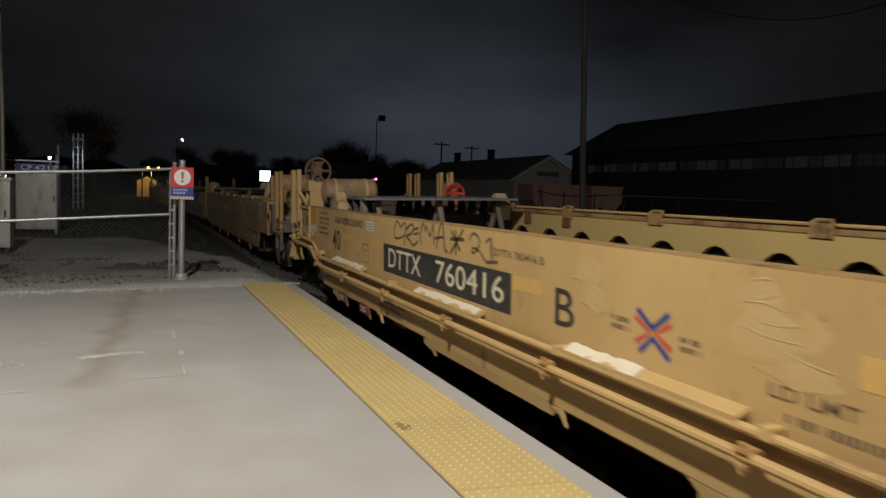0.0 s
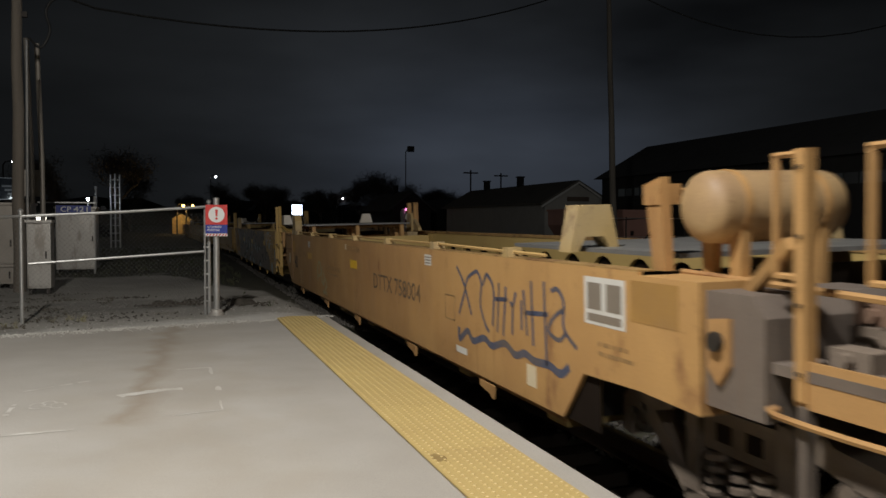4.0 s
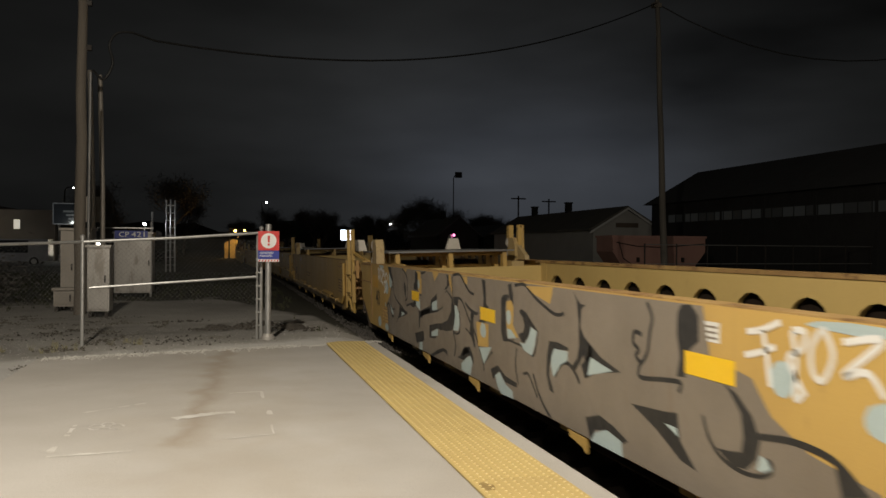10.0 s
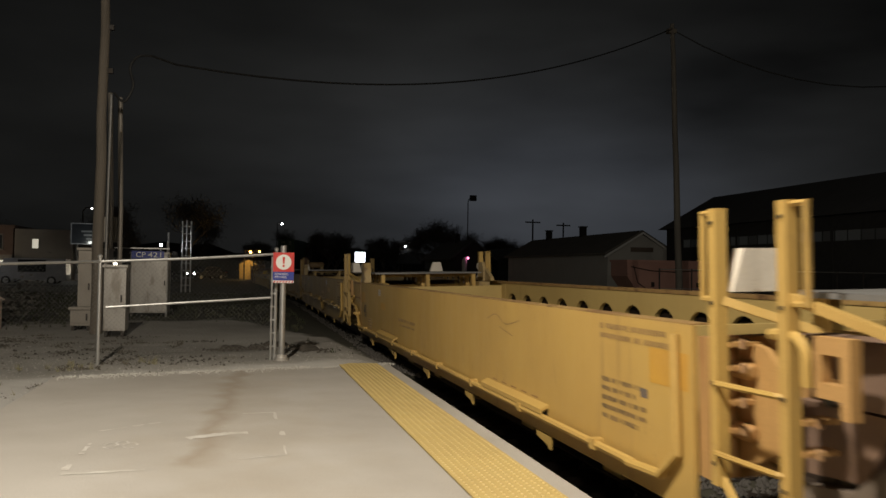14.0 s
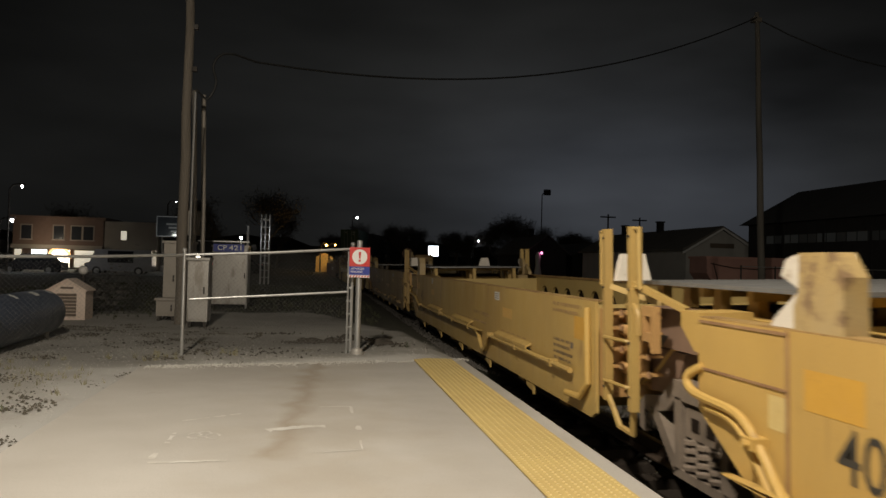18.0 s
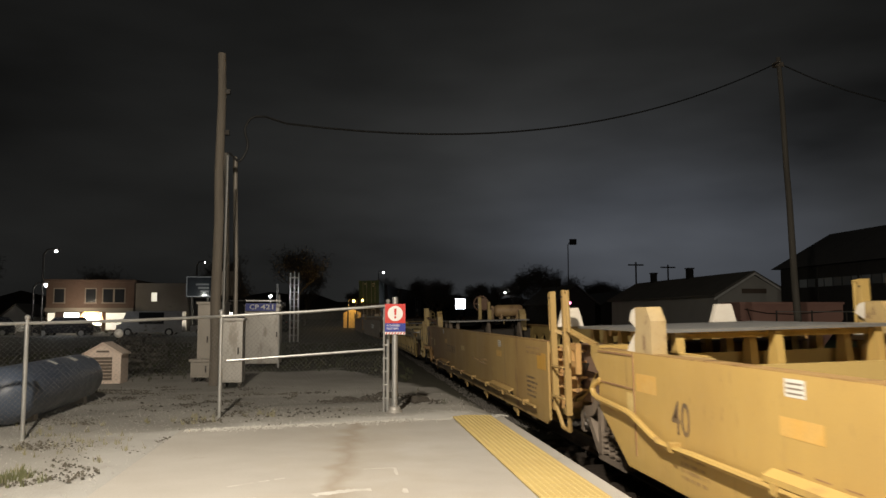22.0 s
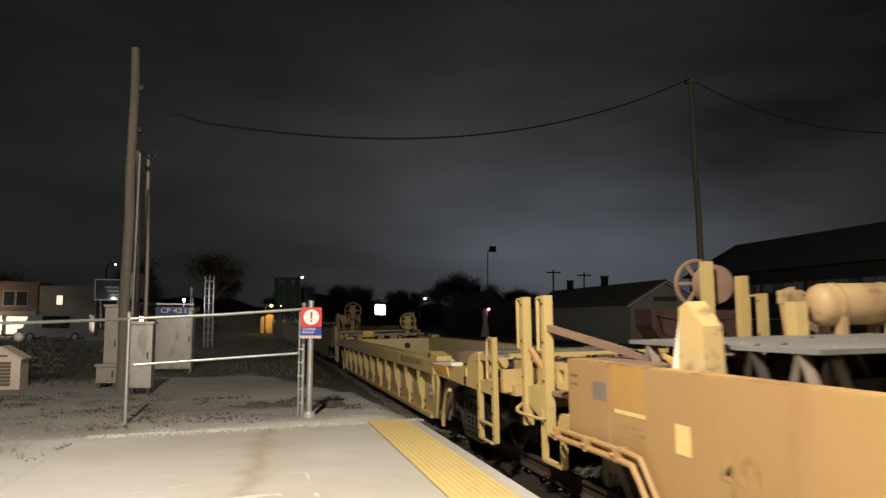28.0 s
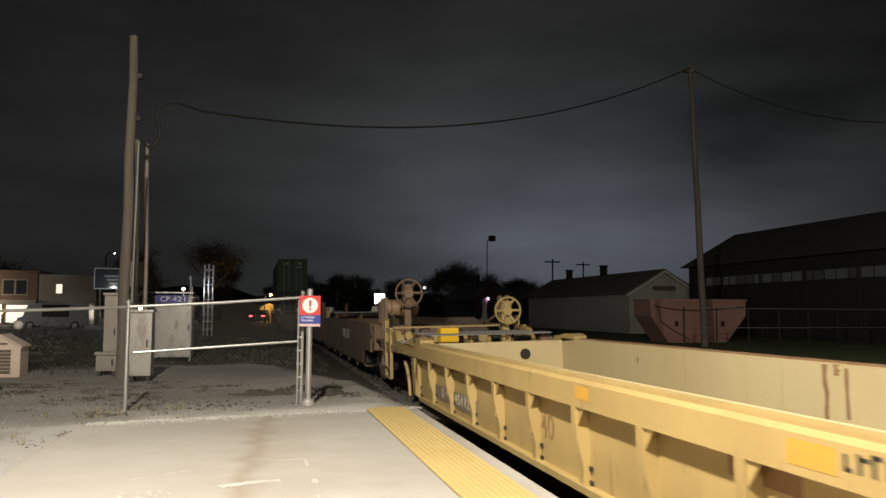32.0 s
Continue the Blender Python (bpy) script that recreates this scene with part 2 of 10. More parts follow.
WORN = surface("worn_black_lettering", (0.085, 0.06, 0.04), (0.20, 0.13, 0.065), 0.6, scale=14, amount=1.0)
PALELABEL = surface("worn_pale_yellow_label", (0.56, 0.44, 0.19), (0.48, 0.35, 0.14), 0.6, scale=14, amount=0.9)
CREAM = surface("cream_lettering_paint", (0.66, 0.585, 0.43), (0.56, 0.47, 0.31), 0.55, scale=9)
GREYPAINT = surface("grey_spray_paint", (0.215, 0.185, 0.15), (0.175, 0.15, 0.12), 0.6, scale=3, amount=0.8, streaks=0.25)
DARKSPRAY = surface("dark_spray_paint", (0.020, 0.020, 0.021), (0.04, 0.038, 0.036), 0.6, scale=6)
SKYSPRAY = surface("pale_blue_spray_paint", (0.40, 0.49, 0.50), (0.34, 0.42, 0.43), 0.6, scale=4, amount=0.8)
WHITESPRAY = surface("white_spray_paint", (0.70, 0.70, 0.68), (0.55, 0.52, 0.45), 0.6, scale=6)
BLUESPRAY = surface("dark_blue_spray_paint", (0.060, 0.075, 0.135), (0.12, 0.10, 0.095), 0.6, scale=9, amount=0.9)
TEAL = surface("faint_teal_spray_paint", (0.33, 0.33, 0.20), (0.42, 0.30, 0.13), 0.6, scale=9, amount=1.0)
REDMARK = surface("red_marking_paint", (0.55, 0.06, 0.045), rough=0.5)
BLUEMARK = surface("blue_marking_paint", (0.035, 0.045, 0.22), rough=0.5)
MAROON = surface("maroon_primer", (0.19, 0.07, 0.04), (0.13, 0.05, 0.03), 0.6)
PLACARD = surface("white_placard", (0.62, 0.62, 0.60), (0.50, 0.48, 0.44), 0.55, scale=12)
CONCRETE = surface("platform_concrete", (0.445, 0.425, 0.395), (0.35, 0.325, 0.29), 0.8, scale=1.3, amount=0.9, grain=140, bump=0.25, stain=(0.29, 0.25, 0.20), stain_at=0.66)


def drip_line(m, x0, lean, width, y0, y1, colour, strength):
    """A brown run of old rust-water on the slab, wavering about the line x = x0 + lean * y."""
    nt = m.node_tree
    n, l = nt.nodes, nt.links
    b = n["Principled BSDF"]
    old = b.inputs["Base Color"].links[0].from_socket

    def maths(op, *args):
        x = n.new("ShaderNodeMath")
        x.operation, x.use_clamp = op, op == "SMOOTHSTEP"
        for i, v in enumerate(args):
            if isinstance(v, (int, float)):
                x.inputs[i].default_value = v
            else:
                l.new(v, x.inputs[i])
        return x.outputs[0]

    tc = n.new("ShaderNodeTexCoord")
    sp = n.new("ShaderNodeSeparateXYZ")
    l.new(tc.outputs["Object"], sp.inputs[0])
    wob = n.new("ShaderNodeTexNoise")
    wob.inputs["Scale"].default_value, wob.inputs["Detail"].default_value = 2.2, 5.0
    l.new(tc.outputs["Object"], wob.inputs["Vector"])
    line = maths("ADD", maths("MULTIPLY", sp.outputs["Y"], lean), x0)
    off = maths("ABSOLUTE", maths("ADD", maths("SUBTRACT", sp.outputs["X"], line), maths("MULTIPLY", maths("SUBTRACT", wob.outputs["Fac"], 0.5), width * 3.0)))
    near = maths("MAXIMUM", maths("SUBTRACT", 1.0, maths("DIVIDE", off, width)), 0.0)
    along = maths("MULTIPLY", maths("MAXIMUM", maths("SUBTRACT", sp.outputs["Y"], y0), 0.0), maths("MAXIMUM", maths("SUBTRACT", y1, sp.outputs["Y"]), 0.0))
    fac = maths("MULTIPLY", maths("MULTIPLY", near, maths("MINIMUM", along, 1.0)), strength)
    mixer = n.new("ShaderNodeMix")
    mixer.data_type = "RGBA"
    l.new(fac, mixer.inputs[0])
    l.new(old, mixer.inputs[6])
    mixer.inputs[7].default_value = rgb(colour)
    l.new(mixer.outputs[2], b.inputs["Base Color"])


drip_line(CONCRETE, -2.78, 0.052, 0.17, 5.6, 11.3, (0.24, 0.19, 0.135), 0.6)
drip_line(CONCRETE, -2.1, 0.0, 0.9, 2.0, 12.0, (0.34, 0.295, 0.23), 0.32)


def end_rust(m, y0, y1, colour, amount):
    """Brown weathering that thickens towards one end of a car, in uneven blotches."""
    nt = m.node_tree
    n, l = nt.nodes, nt.links
    b = n["Principled BSDF"]
    old = b.inputs["Base Color"].links[0].from_socket
    tc = n.new("ShaderNodeTexCoord")
    sp = n.new("ShaderNodeSeparateXYZ")
    l.new(tc.outputs["Object"], sp.inputs[0])
    blot = n.new("ShaderNodeTexNoise")
    blot.inputs["Scale"].default_value, blot.inputs["Detail"].default_value = 1.2, 6.0
    l.new(tc.outputs["Object"], blot.inputs["Vector"])
    add = n.new("ShaderNodeMath")
    add.operation = "MULTIPLY_ADD"
    l.new(blot.outputs["Fac"], add.inputs[0])
    add.inputs[1].default_value = 3.0
    l.new(sp.outputs["Y"], add.inputs[2])
    ramp = n.new("ShaderNodeMapRange")
    l.new(add.outputs[0], ramp.inputs[0])
    for i, v in zip((1, 2, 3, 4), (y0 + 1.5, y1 + 1.5, 0.0, amount)):
        ramp.inputs[i].default_value = v
    mixer = n.new("ShaderNodeMix")
    mixer.data_type = "RGBA"
    l.new(ramp.outputs[0], mixer.inputs[0])
    l.new(old, mixer.inputs[6])
    mixer.inputs[7].default_value = rgb(colour)
    l.new(mixer.outputs[2], b.inputs["Base Color"])


end_rust(FADED_TAN, 0.0, 5.0, (0.255, 0.152, 0.066), 0.85)


def beyond(m, colour, second):
    """Where the gravel gives way, with ragged edges, to dark rough grass and a dark track bed."""
    nt = m.node_tree
    n, l = nt.nodes, nt.links
    b = n["Principled BSDF"]
    old = b.inputs["Base Color"].links[0].from_socket
    tc = n.new("ShaderNodeTexCoord")

    def tex(scale, detail):
        t = n.new("ShaderNodeTexNoise")
        t.inputs["Scale"].default_value, t.inputs["Detail"].default_value = scale, detail
        l.new(tc.outputs["Object"], t.inputs["Vector"])
        return t.outputs["Fac"]

    def past(vector, rough, scale, lo, hi):
        d = n.new("ShaderNodeVectorMath")
        d.operation = "DOT_PRODUCT"
        l.new(tc.outputs["Object"], d.inputs[0])
        d.inputs[1].default_value = vector
        ragged = n.new("ShaderNodeMath")
        ragged.operation = "MULTIPLY_ADD"
        l.new(tex(scale, 6.0), ragged.inputs[0])
        ragged.inputs[1].default_value = rough
        l.new(d.outputs["Value"], ragged.inputs[2])
        edge = n.new("ShaderNodeMapRange")
        l.new(ragged.outputs[0], edge.inputs[0])
        edge.inputs[1].default_value, edge.inputs[2].default_value = lo, hi
        return edge.outputs[0]

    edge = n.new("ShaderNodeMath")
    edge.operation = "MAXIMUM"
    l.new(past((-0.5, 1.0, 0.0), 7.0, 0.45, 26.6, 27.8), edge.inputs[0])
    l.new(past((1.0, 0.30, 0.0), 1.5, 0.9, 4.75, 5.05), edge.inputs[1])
    # the strip along the track takes the same dark colours
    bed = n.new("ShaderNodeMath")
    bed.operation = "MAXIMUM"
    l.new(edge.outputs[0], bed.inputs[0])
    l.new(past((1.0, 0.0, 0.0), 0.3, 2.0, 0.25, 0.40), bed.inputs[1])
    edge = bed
    dark_ground = n.new("ShaderNodeMix")
    dark_ground.data_type = "RGBA"
    l.new(tex(3.0, 5.0), dark_ground.inputs[0])
    dark_ground.inputs[6].default_value, dark_ground.inputs[7].default_value = rgb(colour), rgb(second)
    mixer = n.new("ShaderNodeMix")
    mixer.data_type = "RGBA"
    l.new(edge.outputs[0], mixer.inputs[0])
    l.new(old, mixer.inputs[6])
    l.new(dark_ground.outputs[2], mixer.inputs[7])
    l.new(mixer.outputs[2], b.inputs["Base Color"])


TACTILE = surface("yellow_tactile_panel", (0.565, 0.43, 0.17), (0.50, 0.37, 0.15), 0.65, scale=3, amount=0.8, stain=(0.37, 0.26, 0.10), stain_at=0.66, per_piece=0.15)
# pale dome tops: worn paint, with the lamp's glint painted in
DOME = surface("worn_glint_dome_tops", (0.76, 0.64, 0.36), (0.66, 0.52, 0.25), 0.45, scale=14, amount=0.9)
STRIPDIRT = surface("brown_strip_dirt", (0.25, 0.17, 0.06), (0.34, 0.25, 0.10), 0.8, scale=30, amount=1.0)
TAPE = surface("faded_orange_tape", (0.55, 0.33, 0.085), (0.53, 0.345, 0.12), 0.55, scale=9, amount=1.0)
SCRAWL = surface("thin_dark_spray_paint", (0.075, 0.052, 0.030), (0.13, 0.09, 0.045), 0.6, scale=9, amount=0.9)
CHALKED = surface("pale_chalk_line", (0.58, 0.43, 0.22), (0.52, 0.36, 0.15), 0.75, scale=20, amount=1.0)
HAZE = surface("pale_scuffed_paint", (0.495, 0.342, 0.148), (0.455, 0.302, 0.12), 0.7, scale=9, amount=1.0)
CHALK = surface("white_survey_paint", (0.58, 0.565, 0.53), (0.42, 0.395, 0.35), 0.85, scale=14, amount=0.9)
GRAVEL = surface("gravel_ground", (0.38, 0.366, 0.338), (0.23, 0.22, 0.20), 0.95, scale=0.9, amount=0.95, grain=60, bump=0.6, stain=(0.20, 0.18, 0.145), stain_at=0.60)
BALLAST = surface("crushed_ballast", (0.085, 0.078, 0.070), (0.045, 0.04, 0.036), 0.95, scale=3, amount=0.9, grain=30, bump=0.8, per_piece=0.5)
STONE = surface("pale_gravel_stone", (0.46, 0.445, 0.41), (0.22, 0.21, 0.19), 0.95, scale=10)
DEBRIS = surface("dark_leaf_grit", (0.10, 0.088, 0.068), (0.055, 0.048, 0.036), 0.95, scale=14, amount=1.0)
DIRT = surface("dark_soil_clod", (0.06, 0.052, 0.042), (0.035, 0.03, 0.024), 0.95, scale=10)
GRASS = surface("night_grass", (0.10, 0.135, 0.045), (0.06, 0.085, 0.03), 0.9, scale=2, amount=0.9, grain=40)
DARKGRASS = surface("dark_rough_grass", (0.035, 0.042, 0.018), (0.055, 0.05, 0.028), 0.95, scale=3, amount=0.9)
GREENTUFT = surface("green_weed_leaf", (0.11, 0.115, 0.05), (0.075, 0.08, 0.035), 0.85, scale=5)
DRYGRASS = surface("dry_weed_stalk", (0.22, 0.20, 0.12), (0.13, 0.12, 0.07), 0.9, scale=5)
TIE = surface("creosoted_tie", (0.030, 0.024, 0.020), (0.018, 0.015, 0.012), 0.9, scale=4, stretch=(0.3, 3, 1), per_piece=0.4, spec=0.1)
ASPHALT = surface("asphalt", (0.05, 0.05, 0.052), (0.035, 0.035, 0.036), 0.85, scale=2, grain=60)
GALV = surface("galvanised_steel", (0.50, 0.50, 0.49), (0.36, 0.36, 0.35), 0.42, 0.7, scale=9, grain=50)
CHAIN = surface("chain_link_wire", (0.24, 0.24, 0.23), (0.15, 0.15, 0.145), 0.55, 0.3, scale=9)
ALU = surface("brushed_aluminium", (0.47, 0.45, 0.42), (0.34, 0.32, 0.29), 0.45, 0.45, scale=4, stretch=(1, 1, 0.3), stain=(0.26, 0.235, 0.20), stain_at=0.52)
CABINET = surface("weathered_cabinet_metal", (0.33, 0.30, 0.26), (0.23, 0.205, 0.175), 0.55, 0.2, scale=3, stretch=(1, 1, 0.3), stain=(0.18, 0.15, 0.12), stain_at=0.60)
WOOD = surface("weathered_pole_wood", (0.19, 0.165, 0.135), (0.11, 0.095, 0.078), 0.9, scale=3, amount=0.9, stretch=(4, 4, 0.25), grain=60, bump=0.4)
SIGNRED = surface("sign_red", (0.58, 0.05, 0.045), (0.50, 0.045, 0.04), 0.35, scale=5)
OLDWOOD = surface("dark_pole_wood", (0.16, 0.145, 0.125), (0.11, 0.10, 0.085), 0.95, scale=3, amount=0.9, stretch=(4, 4, 0.25), grain=60, bump=0.4)
SIGNBLUE = surface("sign_blue", (0.03, 0.05, 0.30), (0.025, 0.04, 0.24), 0.35, scale=5)
SIGNWHITE = surface("sign_white", (0.78, 0.78, 0.77), (0.72, 0.72, 0.70), 0.35, scale=5)
TANK = surface("blue_grey_tank_paint", (0.075, 0.095, 0.135), (0.045, 0.058, 0.09), 0.45, scale=2, amount=0.8)
PINKBOX = surface("pale_pink_trim", (0.80, 0.66, 0.56), (0.70, 0.56, 0.47), 0.7, scale=4)
DARKBOX = surface("dark_louvre", (0.17, 0.13, 0.10), rough=0.7)
GLOBE = surface("white_globe", (0.72, 0.70, 0.66), rough=0.3)
BRICK = surface("red_brick", (0.105, 0.066, 0.05), (0.075, 0.047, 0.037), 0.85, scale=2, per_piece=0.3)
STUCCO = surface("pale_stucco", (0.19, 0.17, 0.145), (0.15, 0.13, 0.11), 0.85, scale=2)
SIDING = surface("pale_house_siding", (0.52, 0.51, 0.48), (0.42, 0.41, 0.385), 0.75, scale=2)
SHINGLE = surface("dark_shingles", (0.17, 0.16, 0.14), (0.11, 0.105, 0.095), 0.9, scale=2)
DARKWALL = surface("dark_metal_wall", (0.040, 0.039, 0.038), (0.026, 0.025, 0.024), 0.85, scale=1.5, spec=0.2)
DARKROOF = surface("weathered_dark_roofing", (0.075, 0.075, 0.076), (0.05, 0.05, 0.05), 0.9, scale=1.5)
SKIP = surface("faded_pink_skip_paint", (0.42, 0.235, 0.19), (0.33, 0.18, 0.15), 0.7, scale=2, amount=0.8, stain=(0.14, 0.075, 0.06), stain_at=0.62)
GLASS = surface("dark_window_glass", (0.02, 0.022, 0.026), rough=0.12, bump=0)
BARK = surface("dark_bark", (0.12, 0.105, 0.09), (0.08, 0.07, 0.06), 0.95, scale=4)
TWIG = surface("bare_twigs", (0.11, 0.10, 0.09), (0.07, 0.064, 0.058), 0.95, scale=4)
CARWHITE = surface("white_car_paint", (0.34, 0.34, 0.35), rough=0.25, bump=0)
CARDARK = surface("dark_car_paint", (0.03, 0.03, 0.035), rough=0.25, bump=0)
RUBBER = surface("tyre_rubber", (0.02, 0.02, 0.02), rough=0.85)
CONTGREEN = surface("dark_green_container", (0.05, 0.11, 0.06), (0.035, 0.08, 0.045), 0.6, scale=2)
CONTGREY = surface("dark_grey_container", (0.06, 0.06, 0.065), (0.04, 0.04, 0.045), 0.6, scale=2)
CONTWHITE = surface("pale_container", (0.55, 0.55, 0.56), (0.45, 0.45, 0.45), 0.6, scale=2)
WIRE = surface("black_cable", (0.012, 0.012, 0.012), rough=0.7)
ORANGEWALL = surface("orange_lit_shed", (0.55, 0.42, 0.22), rough=0.8)
G_WHITE = glowing("white_lamp_glow", (0.95, 0.97, 1.0), 30.0)
G_COOL = glowing("cool_screen_glow", (0.80, 0.88, 1.0), 9.0)
G_WARM = glowing("sodium_lamp_glow", (1.0, 0.55, 0.12), 22.0)
G_SHOP = glowing("shop_window_glow", (1.0, 0.90, 0.70), 9.0)
G_SHOPCOOL = glowing("cool_shop_glow", (0.88, 1.0, 0.95), 5.0)
G_WINDOW = glowing("dim_window_glow", (1.0, 0.93, 0.75), 0.6)
G_BOARDLIGHT = glowing("painted_frame_glow", (0.75, 0.8, 0.85), 0.05, 0.1)
G_PINK = glowing("pink_lamp_glow", (1.0, 0.25, 0.55), 5.0)
G_STRIP = glowing("strip_window_glow", (0.80, 0.85, 0.80), 0.010, 0.04)
G_STRIPDIM = glowing("dim_strip_window_glow", (0.80, 0.85, 0.80), 0.004, 0.04)
G_ARCH = glowing("painted_arch_glow", (1.0, 0.55, 0.24), 2.5)
G_TAIL = glowing("red_tail_light_glow", (1.0, 0.10, 0.12), 2.5)
G_BILL = glowing("painted_poster_glow", (0.55, 0.62, 0.75), 0.02, 0.05)



def beside_slab(m, colour):
    """Fresh pale gravel heaped along the slab's open sides."""
    nt = m.node_tree
    n, l = nt.nodes, nt.links
    b = n["Principled BSDF"]
    old = b.inputs["Base Color"].links[0].from_socket
    tc = n.new("ShaderNodeTexCoord")

    def along(vector, offset):
        d = n.new("ShaderNodeVectorMath")
        d.operation = "DOT_PRODUCT"
        l.new(tc.outputs["Object"], d.inputs[0])
        d.inputs[1].default_value = vector
        a = n.new("ShaderNodeMath")
        a.operation = "ADD"
        l.new(d.outputs["Value"], a.inputs[0])
        a.inputs[1].default_value = offset
        return a.outputs[0]

    far = n.new("ShaderNodeMath")
    far.operation = "MAXIMUM"
    l.new(along((-1.0, 0.0, 0.0), -4.35), far.inputs[0])
    l.new(along((-0.42, 1.0, 0.0), -11.9), far.inputs[1])
    ragged = n.new("ShaderNodeTexNoise")
    ragged.inputs["Scale"].default_value, ragged.inputs["Detail"].default_value, ragged.inputs["Roughness"].default_value = 1.3, 7.0, 0.65
    l.new(tc.outputs["Object"], ragged.inputs["Vector"])
    sum_ = n.new("ShaderNodeMath")
    sum_.operation = "MULTIPLY_ADD"
    l.new(ragged.outputs["Fac"], sum_.inputs[0])
    sum_.inputs[1].default_value = 2.4
    l.new(far.outputs[0], sum_.inputs[2])
    edge = n.new("ShaderNodeMapRange")
    l.new(sum_.outputs[0], edge.inputs[0])
    for i, v in zip((1, 2, 3, 4), (1.5, 2.1, 0.8, 0.0)):
        edge.inputs[i].default_value = v
    mixer = n.new("ShaderNodeMix")
    mixer.data_type = "RGBA"
    l.new(edge.outputs[0], mixer.inputs[0])
    l.new(old, mixer.inputs[6])
    mixer.inputs[7].default_value = rgb(colour)
    l.new(mixer.outputs[2], b.inputs["Base Color"])


beside_slab(GRAVEL, (0.42, 0.41, 0.39))
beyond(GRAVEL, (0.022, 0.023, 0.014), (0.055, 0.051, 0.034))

# ---- mesh helpers ----


def box(bm, x0, x1, y0, y1, z0, z1):
    vs = [bm.verts.new((x, y, z)) for x in (x0, x1) for y in (y0, y1) for z in (z0, z1)]
    for f in ((0, 1, 3, 2), (4, 6, 7, 5), (0, 4, 5, 1), (2, 3, 7, 6), (0, 2, 6, 4), (1, 5, 7, 3)):
        bm.faces.new([vs[i] for i in f])


def prism(bm, pts, axis, a, b):
    """A polygon of two coordinates, drawn out along the axis from a to b."""
    def at(p, v):
        return {"x": (v, p[0], p[1]), "y": (p[0], v, p[1]), "z": (p[0], p[1], v)}[axis]
    lo, hi = [bm.verts.new(at(p, a)) for p in pts], [bm.verts.new(at(p, b)) for p in pts]
    bm.faces.new(lo)
    bm.faces.new(hi[::-1])
    for i in range(len(pts)):
        j = (i + 1) % len(pts)
        bm.faces.new((lo[j], lo[i], hi[i], hi[j]))


def tube(bm, pts, r, seg=8, r_end=None, caps=True):
    pts = [Vector(p) for p in pts]
    rings, side = [], None
    for i, p in enumerate(pts):
        a = (p - pts[i - 1]).normalized() if i else None
        b = (pts[i + 1] - p).normalized() if i + 1 < len(pts) else None
        d = ((a or b) + (b or a)).normalized()
        if side is None:
            side = d.orthogonal().normalized()
        side = (side - d * side.dot(d)).normalized()
        up = d.cross(side)
        k = 1.0 if not (a and b) else 1.0 / max(math.sqrt((1 + a.dot(b)) / 2), 0.5)
        rr = r if r_end is None else r + (r_end - r) * i / max(len(pts) - 1, 1)
        rings.append([bm.verts.new(p + (side * math.cos(q) + up * math.sin(q)) * rr * (k if k < 1.3 else 1.3)) for q in (2 * math.pi * j / seg for j in range(seg))])
    for u, v in zip(rings, rings[1:]):
        for j in range(seg):
            bm.faces.new((u[j], u[(j + 1) % seg], v[(j + 1) % seg], v[j]))
    if caps:
        bm.faces.new(rings[0][::-1])
        bm.faces.new(rings[-1])


def lathe(bm, profile, axis, centre, seg=20):
    """Turn (distance along the axis, radius) pairs round an axis through centre."""
    c = Vector(centre)
    e = {"x": (Vector((1, 0, 0)), Vector((0, 1, 0)), Vector((0, 0, 1))), "y": (Vector((0, 1, 0)), Vector((0, 0, 1)), Vector((1, 0, 0))), "z": (Vector((0, 0, 1)), Vector((1, 0, 0)), Vector((0, 1, 0)))}[axis]
    rings = [[bm.verts.new(c + e[0] * d + (e[1] * math.cos(2 * math.pi * j / seg) + e[2] * math.sin(2 * math.pi * j / seg)) * max(r, 0.001)) for j in range(seg)] for d, r in profile]
    for u, v in zip(rings, rings[1:]):
        for j in range(seg):
            bm.faces.new((u[j], u[(j + 1) % seg], v[(j + 1) % seg], v[j]))
    bm.faces.new(rings[0][::-1])
    bm.faces.new(rings[-1])


def ribbon(bm, pts, width, x, taper=True):
    """A flat painted stroke on a wall that faces -x; pts in (y, z)."""
    pts = [Vector(p) for p in pts]
    rows = []
    for i, p in enumerate(pts):
        d = (pts[min(i + 1, len(pts) - 1)] - pts[max(i - 1, 0)]).normalized()
        n = Vector((-d.y, d.x)) * width / 2 * (math.sin(math.pi * (0.12 + 0.76 * i / (len(pts) - 1))) if taper else 1)
        rows.append([bm.verts.new((x, q.x, q.y)) for q in (p + n, p - n)])
    for a, b in zip(rows, rows[1:]):
        bm.faces.new((a[0], a[1], b[1], b[0]))


def patch(bm, pts, x):
    bm.faces.new([bm.verts.new((x, p[0], p[1])) for p in pts])


def smooth_path(pts, n=6):
    """A Catmull-Rom curve through the points."""
    pts = [Vector(p) for p in pts]
    out = []
    for i in range(len(pts) - 1):
        p0, p1, p2, p3 = pts[max(i - 1, 0)], pts[i], pts[i + 1], pts[min(i + 2, len(pts) - 1)]
        for k in range(n):
            t = k / n
            out.append(0.5 * ((2 * p1) + (p2 - p0) * t + (2 * p0 - 5 * p1 + 4 * p2 - p3) * t * t + (3 * p1 - p0 - 3 * p2 + p3) * t ** 3))
    return out + [pts[-1]]


